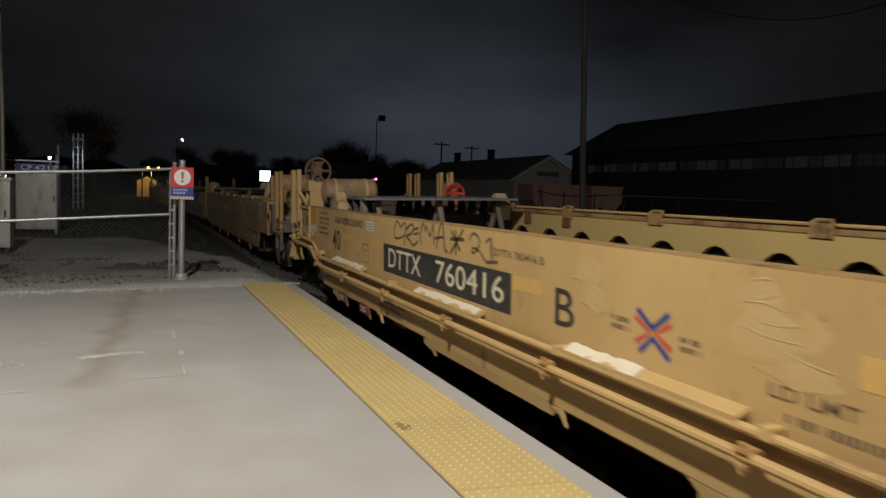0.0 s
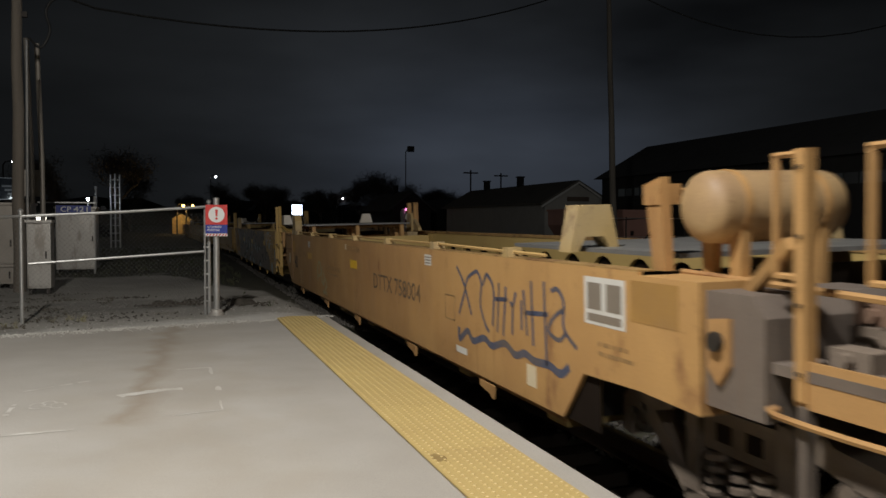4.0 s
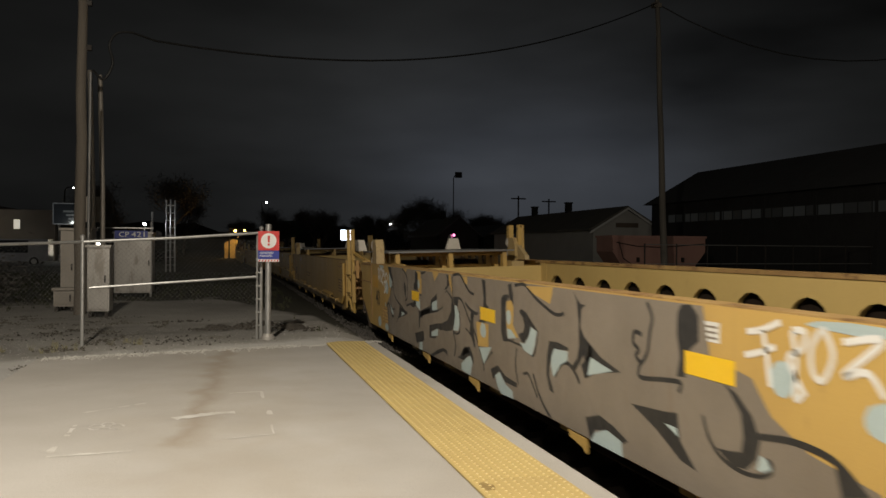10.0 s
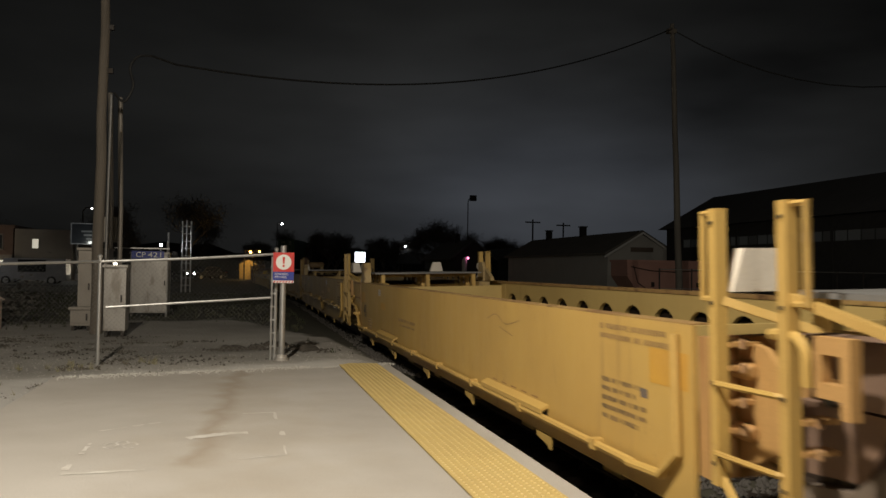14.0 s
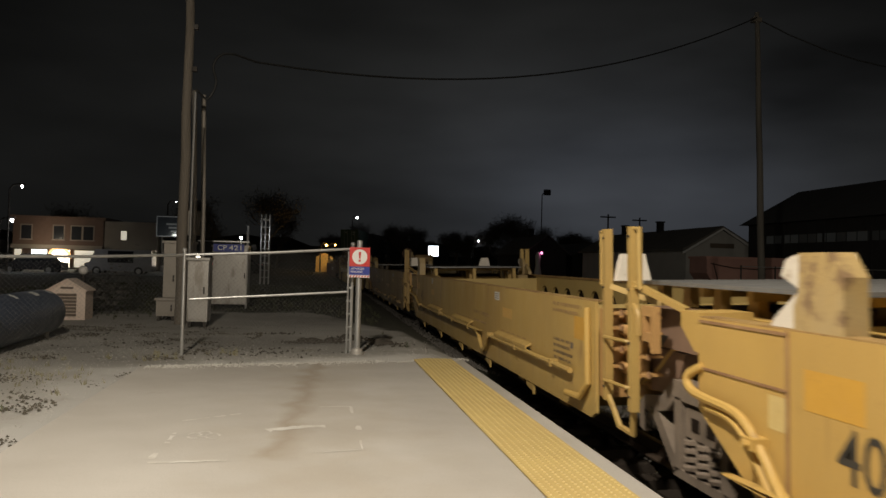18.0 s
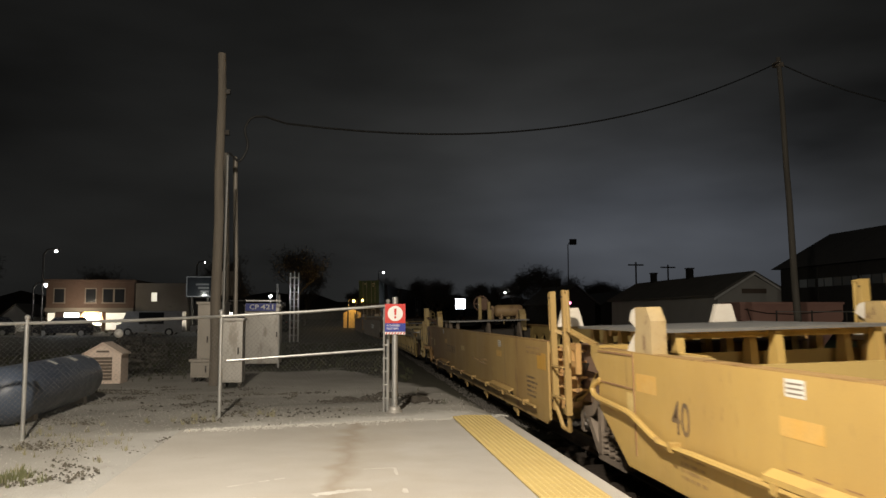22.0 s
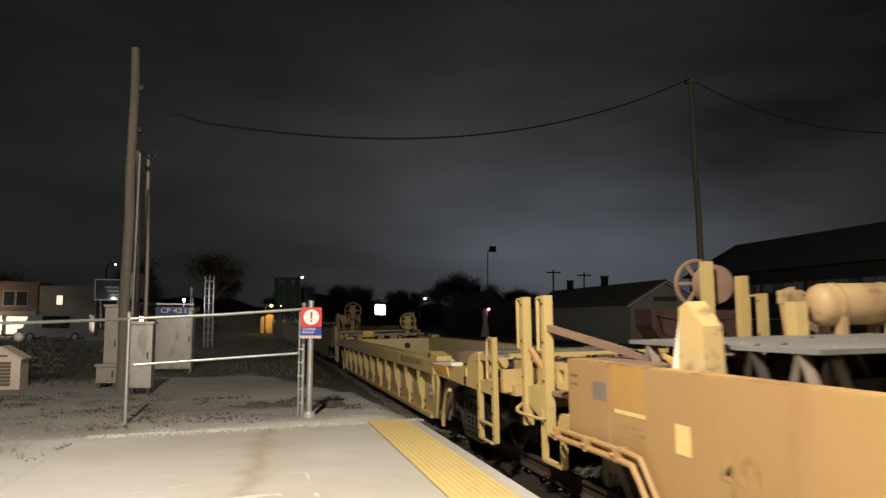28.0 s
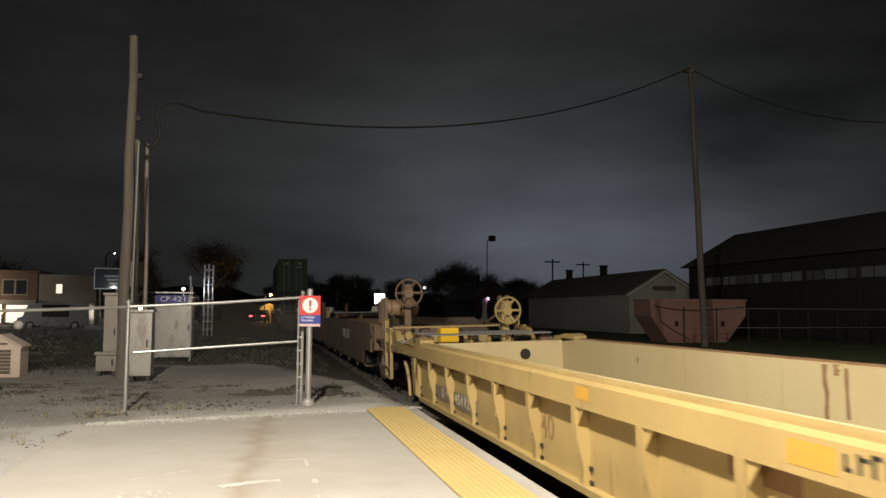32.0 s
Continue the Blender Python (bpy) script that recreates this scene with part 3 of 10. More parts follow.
def to_mesh(name, bm, material, bevel=0.0):
    if bevel:
        sharp = [e for e in bm.edges if len(e.link_faces) == 2 and e.calc_face_angle(0) > 0.6]
        bmesh.ops.bevel(bm, geom=sharp, offset=bevel, segments=1, affect="EDGES", clamp_overlap=True)
    bmesh.ops.recalc_face_normals(bm, faces=bm.faces)
    me = bpy.data.meshes.new(name)
    bm.to_mesh(me)
    bm.free()
    me.materials.append(material)
    me.shade_smooth()
    me.set_sharp_from_angle(angle=radians(35))
    return me


def part(name, bm, material, parent, label="", bevel=0.0):
    ob = new(name, to_mesh(name, bm, material, bevel))
    ob.parent = parent
    if label:
        ob["label"] = label
    return ob


def thing(name, label, category, place=(0, 0, 0), turn=0.0, group="", kind=""):
    ob = new(name)
    ob.empty_display_size = 0.2
    ob.location, ob.rotation_euler = place, (0, 0, radians(turn))
    return tagged(ob, label, category, group, kind)


def single(name, bm, material, label, category, group="", kind="", bevel=0.0):
    return tagged(new(name, to_mesh(name, bm, material, bevel)), label, category, group, kind)


def shared(name, mesh, parent, m):
    ob = new(name, mesh)
    ob.parent, ob.matrix_basis = parent, m
    return ob


def lettering(name, words, height, material, parent, m, width=None, label="", thick=0.002):
    """Words cut as thin paint. Height of capitals in metres; m carries the text plane."""
    cu = bpy.data.curves.new(name, "FONT")
    cu.body, cu.size, cu.align_x, cu.align_y, cu.extrude, cu.resolution_u = words, height / 0.70, "CENTER", "CENTER", thick, 3
    cu.offset = height * 0.004
    tmp = bpy.data.objects.new(name, cu)
    me = bpy.data.meshes.new_from_object(tmp)
    bpy.data.objects.remove(tmp)
    me.name = name
    me.materials.clear()
    me.materials.append(material)
    if width:
        xs = [v.co.x for v in me.vertices]
        k = width / (max(xs) - min(xs))
        for v in me.vertices:
            v.co.x *= k
    ob = new(name, me)
    ob.parent, ob.matrix_basis = parent, m
    if label:
        ob["label"] = label
    return ob


def on_side(x, y, z):
    """Text plane on a wall that faces -x, reading towards -y."""
    return Matrix(((0, 0, -1, x), (-1, 0, 0, y), (0, 1, 0, z), (0, 0, 0, 1)))


def facing(x, y, z):
    """Text plane on a wall that faces -y."""
    return Matrix(((1, 0, 0, x), (0, 0, -1, y), (0, 1, 0, z), (0, 0, 0, 1)))


def bars(bm, y, z, x, length, height, rows, gap, seed):
    """Rows of unreadable stencilling on a wall facing -x."""
    rnd = random.Random(seed)
    for r in range(rows):
        u = y
        end = y - length * rnd.uniform(0.75, 1.0)
        zz = z - r * (height + gap)
        while u > end:
            w = rnd.uniform(0.45, 0.75) * height
            box(bm, x - 0.0016, x, max(u - w, end), u, zz - height * rnd.uniform(0.8, 1.0), zz)
            u -= w + height * (0.3 if rnd.random() > 0.18 else 1.1)


# ---- ground, platform and track ----
SLOPE = -0.025
END_Y = 11.9
RAIL_X, RAIL_Z = 1.80, -0.20
CANT = 1.5  # the far rail lies a little higher


def ground_height(x, y):
    if x < -0.5:
        h = 0.05
    elif x > 0.0 and y < 12.2 and x < 1.0:
        h = -0.62
    elif x < 1.0:
        h = 0.05 - 0.45 * (x + 0.5) / 1.5
    elif x < 3.2:
        h = -0.40
    else:
        h = -0.40 + 0.25 * min((x - 3.2) / 5.0, 1.0)
    return h


def on_platform(x, y):
    return -4.33 < x < 0.02 and y < 11.9 + 0.42 * x


rnd = random.Random(3)
xs = [-900, -300, -120, -60, -30] + [-20 + 0.5 * i for i in range(33)] + [-3.9, -3.0, -2.0, -1.0, -0.5, 0.01, 0.03, 0.4, 0.99, 1.15, 2.0, 3.2, 4.5, 6, 8.2, 12, 20, 40, 90, 300, 900]
ys = [-400, -100, -40, -20, -10, -5, 0, 4, 8] + [9 + 0.5 * i for i in range(56)] + [40, 50, 70, 100, 160, 300, 700, 1500]
bm = bmesh.new()
grid = []
for y in ys:
    row = []
    for x in xs:
        z = ground_height(x, y) + (0.03 * (noise.noise((x * 0.7, y * 0.7, 0)) + 0.5 * noise.noise((x * 2, y * 2, 3))) if abs(x) < 25 and y < 60 else 0)
        if on_platform(x, y):
            z -= 0.35
        row.append(bm.verts.new((x, y, z)))
    grid.append(row)
for a, b in zip(grid, grid[1:]):
    for i in range(len(xs) - 1):
        bm.faces.new((a[i], a[i + 1], b[i + 1], b[i]))
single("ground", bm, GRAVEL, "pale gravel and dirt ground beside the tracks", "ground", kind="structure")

platform = thing("platform", "grey concrete station platform with a yellow tactile edge strip", "platform", kind="structure")
for y0, y1 in ((-14.0, -7.6), (-7.59, -0.6), (-0.59, END_Y)):
    bm = bmesh.new()
    prism(bm, [(-4.35, y0), (-0.785, y0), (-0.785, y1 if y1 < END_Y else 11.75), (-4.35, y1 if y1 < END_Y else 10.2)], "z", -0.6, 0.0)
    for v in bm.verts:
        if v.co.z > -0.1:
            v.co.z = v.co.x * SLOPE
    part("concrete_slab", bm, CONCRETE, platform, bevel=0.008)
bm = bmesh.new()
prism(bm, [(-0.17, -0.17 * SLOPE), (0.0, 0.0), (0.0, -0.55), (-0.17, -0.55)], "y", -14.0, END_Y - 0.02)
part("edge_kerb", bm, CONCRETE, platform, "smooth pale concrete edge", bevel=0.01)
bm = bmesh.new()
box(bm, -0.782, -0.172, -14.0, END_Y - 0.02, -0.5, 0.0)
part("strip_bed", bm, CONCRETE, platform)
bm = bmesh.new()
PANEL = 1.22
prism(bm, [(-0.304, 0.0), (0.304, 0.0), (0.304, 0.012), (-0.304, 0.012)], "y", 0.002, PANEL - 0.002)
for i in range(10):
    for j in range(20):
        x, y = -0.274 + i * 0.0609, 0.0305 + j * 0.061
        lo = [bm.verts.new((x + 0.0135 * math.cos(k * math.pi / 3), y + 0.0135 * math.sin(k * math.pi / 3), 0.0118)) for k in range(6)]
        hi = [bm.verts.new((x + 0.0085 * math.cos(k * math.pi / 3), y + 0.0085 * math.sin(k * math.pi / 3), 0.0170)) for k in range(6)]
        bm.faces.new(hi)
        for k in range(6):
            bm.faces.new((lo[k], lo[(k + 1) % 6], hi[(k + 1) % 6], hi[k]))
panel_mesh = to_mesh("tactile_panel", bm, TACTILE)
panel_mesh.materials.append(DOME)
for face in panel_mesh.polygons:
    if face.center.z > 0.0165:
        face.material_index = 1
y = END_Y - 0.01 - PANEL
while y > -8:
    shared("tactile_panel", panel_mesh, platform, pose(-0.477, y, -0.477 * SLOPE + 0.001, 0, math.degrees(-math.atan(SLOPE)), 0))
    y -= PANEL


bm = bmesh.new()
rr = random.Random(12)
ring = [bm.verts.new((-0.715 + 0.055 * math.cos(q) * rr.uniform(0.6, 1.2), 4.40 + 0.09 * math.sin(q) * rr.uniform(0.6, 1.2), 0.0325)) for q in (k * 0.4488 for k in range(14))]
bm.faces.new(ring)
part("dirt_patch", bm, STRIPDIRT, platform, "small brown dirt patch on the strip")


def on_slab(x, y, lift=0.003):
    return (x, y, x * SLOPE + lift)


# survey marks sprayed on the slab
marks = thing("survey_marks", "white sprayed survey marks on the concrete platform", "paint marks", kind="stuff")


def spray(points, width):
    bm = bmesh.new()
    r = random.Random(len(points) + int(width * 1000))
    for (xa, ya), (xb, yb) in zip(points, points[1:]):
        d = Vector((xb - xa, yb - ya)).normalized()
        n = Vector((-d.y, d.x)) * width / 2
        steps = max(int(math.hypot(xb - xa, yb - ya) / 0.05), 1)
        prev = None
        for k in range(steps + 1):
            u = k / steps
            q = Vector((xa + (xb - xa) * u, ya + (yb - ya) * u)) + n * r.uniform(-0.25, 0.25)
            w = r.uniform(0.6, 1.15)
            pair = [bm.verts.new(on_slab(*(q + n * w))), bm.verts.new(on_slab(*(q - n * w)))]
            if prev and r.random() > 0.12:
                bm.faces.new((prev[0], prev[1], pair[1], pair[0]))
            prev = pair
    part("paint_stroke", bm, CHALK, marks)


spray([(-3.34, 6.93), (-2.85, 7.33)], 0.035)
spray([(-2.18, 7.71), (-1.88, 7.78), (-1.88, 7.43)], 0.035)
spray([(-1.86, 6.86), (-1.86, 6.58)], 0.05)
spray([(-2.62, 6.62), (-2.3, 6.80), (-2.14, 6.81)], 0.11)
spray([(-2.22, 5.87), (-1.86, 5.99)], 0.02)
spray([(-3.34, 5.53), (-2.83, 5.61)], 0.045)
spray([(-3.32, 6.47), (-3.32, 6.10)], 0.04)
spray([(-3.34, 5.80), (-3.34, 5.53)], 0.05)
spray([(-1.87, 6.3), (-1.87, 6.0)], 0.018)
for k in range(3):
    a = [(-3.16 + 0.07 * k + 0.05 * math.cos(q), 6.38 + 0.06 * (k % 2) + 0.10 * math.sin(q)) for q in (0.6 * j for j in range(10))]
    spray(a, 0.022)

# rails, ties, ballast
track = thing("track", "rusty railway track on dark ballast", "railway track", kind="structure")
for x in (-0.7525, 0.7525):
    bm = bmesh.new()
    prism(bm, [(-0.07, -0.17), (0.07, -0.17), (0.07, -0.155), (0.012, -0.13), (0.012, -0.045), (0.036, -0.032), (0.036, -0.004), (0.028, 0.0), (-0.028, 0.0), (-0.036, -0.004), (-0.036, -0.032), (-0.012, -0.045), (-0.012, -0.13), (-0.07, -0.155)], "y", -25, 45)
    for v in bm.verts:
        v.co += Vector((RAIL_X + x, 0, RAIL_Z + 0.039 + 0.026 * x))
    part("rail", bm, RAIL, track)
bm = bmesh.new()
box(bm, -1.15, 1.3, -0.115, 0.115, -0.38, -0.225)
tie_mesh = to_mesh("tie", bm, TIE, 0.008)
for i in range(90):
    shared("tie", tie_mesh, track, pose(RAIL_X + rnd.uniform(-0.03, 0.03), -4 + i * 0.54, RAIL_Z + 0.03 + rnd.uniform(-0.004, 0.004), 0, -CANT, rnd.uniform(-1, 1)))


def stones(name, label, material, count, spot, size, seed, category="stones"):
    """Loose angular stones, joined."""
    r = random.Random(seed)
    verts, faces = [], []
    for _ in range(count):
        x, y, z = spot(r)
        s = r.uniform(*size)
        b = len(verts)
        q = r.uniform(0, 6.28)
        for k in range(4):
            verts.append((x + s * math.cos(q + k * 1.57) * r.uniform(0.7, 1.2), y + s * math.sin(q + k * 1.57) * r.uniform(0.7, 1.2), z - 0.3 * s))
        verts.append((x + s * r.uniform(-0.3, 0.3), y + s * r.uniform(-0.3, 0.3), z + s * r.uniform(0.4, 0.8)))
        for k in range(4):
            faces.append((b + k, b + (k + 1) % 4, b + 4))
    me = bpy.data.meshes.new(name)
    me.from_pydata(verts, [], faces)
    me.materials.append(material)
    return tagged(new(name, me), label, category, kind="stuff")


def ballast_spot(r):
    x, y = r.uniform(0.05, 3.6), r.choice((r.uniform(2, 16), r.uniform(2, 40)))
    return x, y, ground_height(x, y) + 0.02


def gravel_spot(r):
    while True:
        x, y = r.uniform(-9, 0.6), r.choice((r.uniform(6, 13), r.uniform(6, 15)))
        if not on_platform(x, y) and (x < 0.0 or y > 12.3):
            return x, y, ground_height(x, y) + 0.01


def spill_spot(r):
    x = r.uniform(-4.3, 0.1)
    y = 11.95 + 0.42 * x - abs(r.gauss(0, 0.16)) + 0.1
    return x, y, x * SLOPE + 0.004


stones("ballast", "dark crushed stone ballast between the rails", BALLAST, 16000, ballast_spot, (0.02, 0.05), 5, "ballast")
stones("gravel", "loose pale gravel beside the platform", STONE, 4500, gravel_spot, (0.004, 0.013), 6, "gravel")
stones("spilled_gravel", "loose gravel spilled over the end of the platform", STONE, 1200, spill_spot, (0.006, 0.02), 7, "gravel")


CLODS = ((-2.45, 13.75, 0.36, 0.16, 5), (-1.95, 13.85, 0.22, 0.14, 4), (-1.60, 14.5, 0.30, 0.30, 4), (-1.05, 13.6, 0.40, 0.30, 4), (-3.0, 12.2, 1.1, 0.7, 2), (-2.9, 15.3, 0.35, 0.2, 1), (-4.6, 13.2, 1.2, 1.0, 2), (-6.2, 14.8, 0.25, 0.3, 2), (-4.2, 16.3, 0.4, 0.3, 1), (-5.2, 9.2, 0.35, 0.8, 1))


def clod_spot(r):
    x, y, w, d, _ = r.choices(CLODS, [c[4] for c in CLODS])[0]
    while True:
        px, py = r.gauss(x, w * 0.55), r.gauss(y, d * 0.55)
        if not on_platform(px, py):
            return px, py, ground_height(px, py) + 0.01


stones("soil_clods", "dark churned soil clods on the gravel", DIRT, 1300, clod_spot, (0.006, 0.034), 8, "soil")


def debris_spot(r):
    while True:
        x, y = r.uniform(-10.0, -3.2), r.uniform(5.5, 17.0)
        clump = noise.noise((x * 0.9, y * 0.9, 7.0)) + 0.6 * noise.noise((x * 2.6, y * 2.6, 1.0))
        if not on_platform(x - 0.1, y) and clump > r.uniform(0.10, 0.55):
            return x, y, ground_height(x, y) + 0.012


stones("dirt_debris", "scattered dark soil, leaves and grit on the pale gravel", DEBRIS, 5200, debris_spot, (0.006, 0.026), 21, "debris")


def soil_mound(x, y, w, d, seed):
    """A low ragged heap with a lumpy top."""
    r = random.Random(seed)
    bm = bmesh.new()
    base = ground_height(x, y)
    rings = []
    wob = [r.uniform(0.6, 1.15) for _ in range(16)]
    for f, h in ((1.0, -0.03), (0.85, 0.015), (0.6, 0.05), (0.3, 0.06)):
        rings.append([bm.verts.new((x + w * f * q * math.cos(k * math.pi / 8), y + d * f * q * math.sin(k * math.pi / 8), base + h + (r.uniform(-0.02, 0.035) if h > 0 else 0))) for k, q in enumerate(wob)])
    for lo, hi in zip(rings, rings[1:]):
        for k in range(16):
            bm.faces.new((lo[k], lo[(k + 1) % 16], hi[(k + 1) % 16], hi[k]))
    bm.faces.new(rings[-1])
    single("soil_mound", bm, DIRT, "low mound of dark churned soil on the gravel", "soil", "soil mounds")


for i, (x, y, w, d) in enumerate(((-2.36, 13.75, 0.30, 0.14), (-1.95, 13.9, 0.20, 0.12), (-1.62, 14.5, 0.24, 0.22), (-1.1, 13.7, 0.28, 0.16))):
    soil_mound(x, y, w, d, i)


def tufts(name, label, count, spot, height, seed, material):
    r = random.Random(seed)
    verts, faces = [], []
    for _ in range(count):
        x, y, z = spot(r)
        for _ in range(r.randint(3, 8)):
            q, h = r.uniform(0, 6.28), r.uniform(*height)
            lean = r.uniform(0.1, 0.7) * h
            b = len(verts)
            w = 0.006
            verts += [(x - w, y, z), (x + w, y, z), (x + lean * math.cos(q), y + lean * math.sin(q), z + h)]
            faces.append((b, b + 1, b + 2))
            x, y = x + r.uniform(-0.03, 0.03), y + r.uniform(-0.03, 0.03)
    me = bpy.data.meshes.new(name)
    me.from_pydata(verts, [], faces)
    me.materials.append(material)
    return tagged(new(name, me), label, "weeds", kind="stuff")


def weed_spot(r):
    x, y = r.choice(((-5.0, 9.66), (-4.95, 8.8), (-5.5, 9.2), (-5.3, 7.6), (-4.6, 11.6), (-3.6, 11.9), (-5.9, 10.4), (-6.3, 11.0)))
    x, y = r.gauss(x, 0.22), r.gauss(y, 0.3)
    return (x, y, ground_height(x, y)) if not on_platform(x, y) else (-5.6, 9.9, 0.05)


def grass_spot(r):
    while True:
        x, y = r.uniform(-14, -0.6), r.uniform(13, 42)
        if y - 0.5 * x > 23.6 + r.gauss(0, 1.2) or x + 0.3 * y > 4.5 + r.gauss(0, 0.5):
            return x, y, ground_height(x, y)


tufts("weeds", "thin dry weeds in the gravel by the fence", 70, weed_spot, (0.03, 0.11), 4, DRYGRASS)
tufts("green_tuft", "small green grass tuft in the pale gravel", 26, lambda r: (r.gauss(-5.3, 0.10), r.gauss(7.6, 0.14), 0.05), (0.05, 0.12), 14, GREENTUFT)
tufts("far_weeds", "low dry grass behind the chain-link fence", 3800, grass_spot, (0.04, 0.14), 9, DARKGRASS)
bm = bmesh.new()
for i in range(24):
    for j in range(30):
        x, y = 9 + i * 1.0, 18 + j * 1.2
        vs = [bm.verts.new((x + a * 1.0, y + b * 1.2, ground_height(x, y) + 0.03 + 0.03 * noise.noise((x + a, y + b * 1.2, 0)))) for a, b in ((0, 0), (1, 0), (1, 1), (0, 1))]
        bm.faces.new(vs)
single("grass", bm, GRASS, "dark mown grass beyond the tracks", "grass", kind="stuff")

# ---- warning sign ----
sign = thing("warning_sign", "red and blue warning sign on a galvanised post", "sign", (-1.60, 12.12, 0.04))
bm = bmesh.new()
tube(bm, [(0, 0, 0.02), (0, 0, 1.75)], 0.045, 14)
part("post", bm, GALV, sign, "galvanised round post")
bm = bmesh.new()
lathe(bm, [(0.0, 0.11), (0.05, 0.11), (0.055, 0.09), (0.10, 0.085), (0.105, 0.06)], "z", (0, 0, 0), 20)
part("base", bm, ALU, sign, "round metal base collar")
for z0, z1, m, nm in ((1.355, 1.645, SIGNRED, "red_panel"), (1.225, 1.352, SIGNBLUE, "blue_panel"), (1.185, 1.222, SIGNWHITE, "striped_band")):
    bm = bmesh.new()
    box(bm, -0.155, 0.155, -0.062, -0.056, z0, z1)
    part(nm, bm, m, sign)
bm = bmesh.new()
lathe(bm, [(0, 0.115), (0.004, 0.115)], "y", (0, -0.067, 1.50), 28)
part("disc", bm, SIGNWHITE, sign, "white disc")
bm = bmesh.new()
prism(bm, [(-0.019, 1.575), (0.019, 1.575), (0.012, 1.475), (-0.012, 1.475)], "y", -0.071, -0.0665)
lathe(bm, [(0, 0.018), (0.0045, 0.018)], "y", (0, -0.071, 1.443), 12)
part("exclamation_mark", bm, SIGNRED, sign)
lettering("lettering", "AUTHORIZED", 0.030, SIGNWHITE, sign, facing(-0.03, -0.064, 1.318), 0.20)
lettering("lettering", "PERSONNEL", 0.030, SIGNWHITE, sign, facing(-0.04, -0.064, 1.272), 0.18)
bm = bmesh.new()
for k in range(7):
    x = -0.15 + k * 0.044
    prism(bm, [(x, 1.189), (x + 0.02, 1.189), (x + 0.038, 1.218), (x + 0.018, 1.218)], "y", -0.065, -0.0622)
part("red_stripes", bm, SIGNRED, sign)
for z in (1.30, 1.55):
    bm = bmesh.new()
    box(bm, -0.06, 0.06, -0.056, 0.05, z - 0.012, z + 0.012)
    part("clamp", bm, GALV, sign)

# ---- chain-link fence ----
fence = thing("chain_link_fence", "galvanised chain-link fence with bare top rails", "fence")
FENCE = [(-1.70, 12.22, 1.66), (-4.14, 11.85, 1.50), (-6.15, 10.1, 1.42), (-8.1, 8.3, 1.40), (-11.5, 5.6, 1.40)]
for i, (x, y, h) in enumerate(FENCE):
    bm = bmesh.new()
    tube(bm, [(x, y, 0.0), (x, y, h + 0.06)], 0.025, 10)
    lathe(bm, [(0, 0.034), (0.03, 0.036), (0.05, 0.01)], "z", (x, y, h + 0.055), 10)
    part("fence_post", bm, GALV, fence)
for (xa, ya, ha), (xb, yb, hb) in zip(FENCE, FENCE[1:]):
    a, b = Vector((xa, ya, ha)), Vector((xb, yb, hb))
    bm = bmesh.new()
    tube(bm, [a, a.lerp(b, 0.5) - Vector((0, 0, 0.012)), b], 0.021, 8)
    part("top_rail", bm, GALV, fence)
    length = math.hypot(xb - xa, yb - ya)
    bm = bmesh.new()
    step = 0.066
    k = -1.55
    while k < length:
        for sgn in (1, -1):
            p, q = (k, k + 1.5) if sgn > 0 else (k + 1.5, k)
            d = q - p
            t0, t1 = sorted(((0 - p) / d, (length - p) / d))
            t0, t1 = max(t0, 0), min(t1, 1)
            if t1 - t0 > 0.01:
                ends = []
                for t in (t0, t1):
                    f = (p + d * t) / length
                    z = 0.06 + 1.5 * t
                    ends.append(Vector((xa + (xb - xa) * f, ya + (yb - ya) * f, z)))
                tube(bm, ends, 0.0014, 3, caps=False)
        k += step
    for v in bm.verts:
        v.co.z = min(v.co.z, ha + (hb - ha) * 0.5 + 0.03)
    part("wire_mesh", bm, CHAIN, fence, "diamond chain-link mesh")
bm = bmesh.new()
tube(bm, [(-4.05, 11.84, 0.86), (-1.78, 12.12, 1.0)], 0.019, 8)
part("lower_rail", bm, GALV, fence)
bm = bmesh.new()
tube(bm, [(-1.76, 12.20, 0.05), (-1.76, 12.20, 1.62)], 0.016, 8)
for k in range(7):
    box(bm, -1.78, -1.70, 12.19, 12.23, 0.25 + 0.20 * k, 0.27 + 0.20 * k)
part("gate_bar", bm, GALV, fence, "thin tension bar with bands")

# ---- signal cabinets ----


def cabinet(name, label, x0, x1, y, depth, z1, material, doors=1, lift=0.12):
    t = thing(name, label, "cabinet", ((x0 + x1) / 2, y, 0.05), group="signal cabinets")
    w = (x1 - x0) / 2
    bm = bmesh.new()
    box(bm, -w, w, 0, depth, lift, z1)
    part("body", bm, material, t, bevel=0.012)
    bm = bmesh.new()
    box(bm, -w - 0.03, w + 0.03, -0.05, depth + 0.03, z1, z1 + 0.05)
    part("roof", bm, material, t, bevel=0.012)
    for a in (-w + 0.02, w - 0.08):
        bm = bmesh.new()
        box(bm, a, a + 0.06, 0.02, depth - 0.02, 0.0, lift)
        part("leg", bm, GREASY, t)
    for k in range(doors):
        bm = bmesh.new()
        a, b = -w + 0.03 + k * 2 * w / doors, -w - 0.03 + (k + 1) * 2 * w / doors
        box(bm, a, b, -0.022, -0.002, lift + 0.04, z1 - 0.04)
        d = part("door", bm, material, t, bevel=0.008)
        bm = bmesh.new()
        box(bm, b - 0.06, b - 0.03, -0.05, -0.022, (lift + z1) / 2 - 0.06, (lift + z1) / 2 + 0.08)
        part("handle", bm, GREASY, d)
    return t


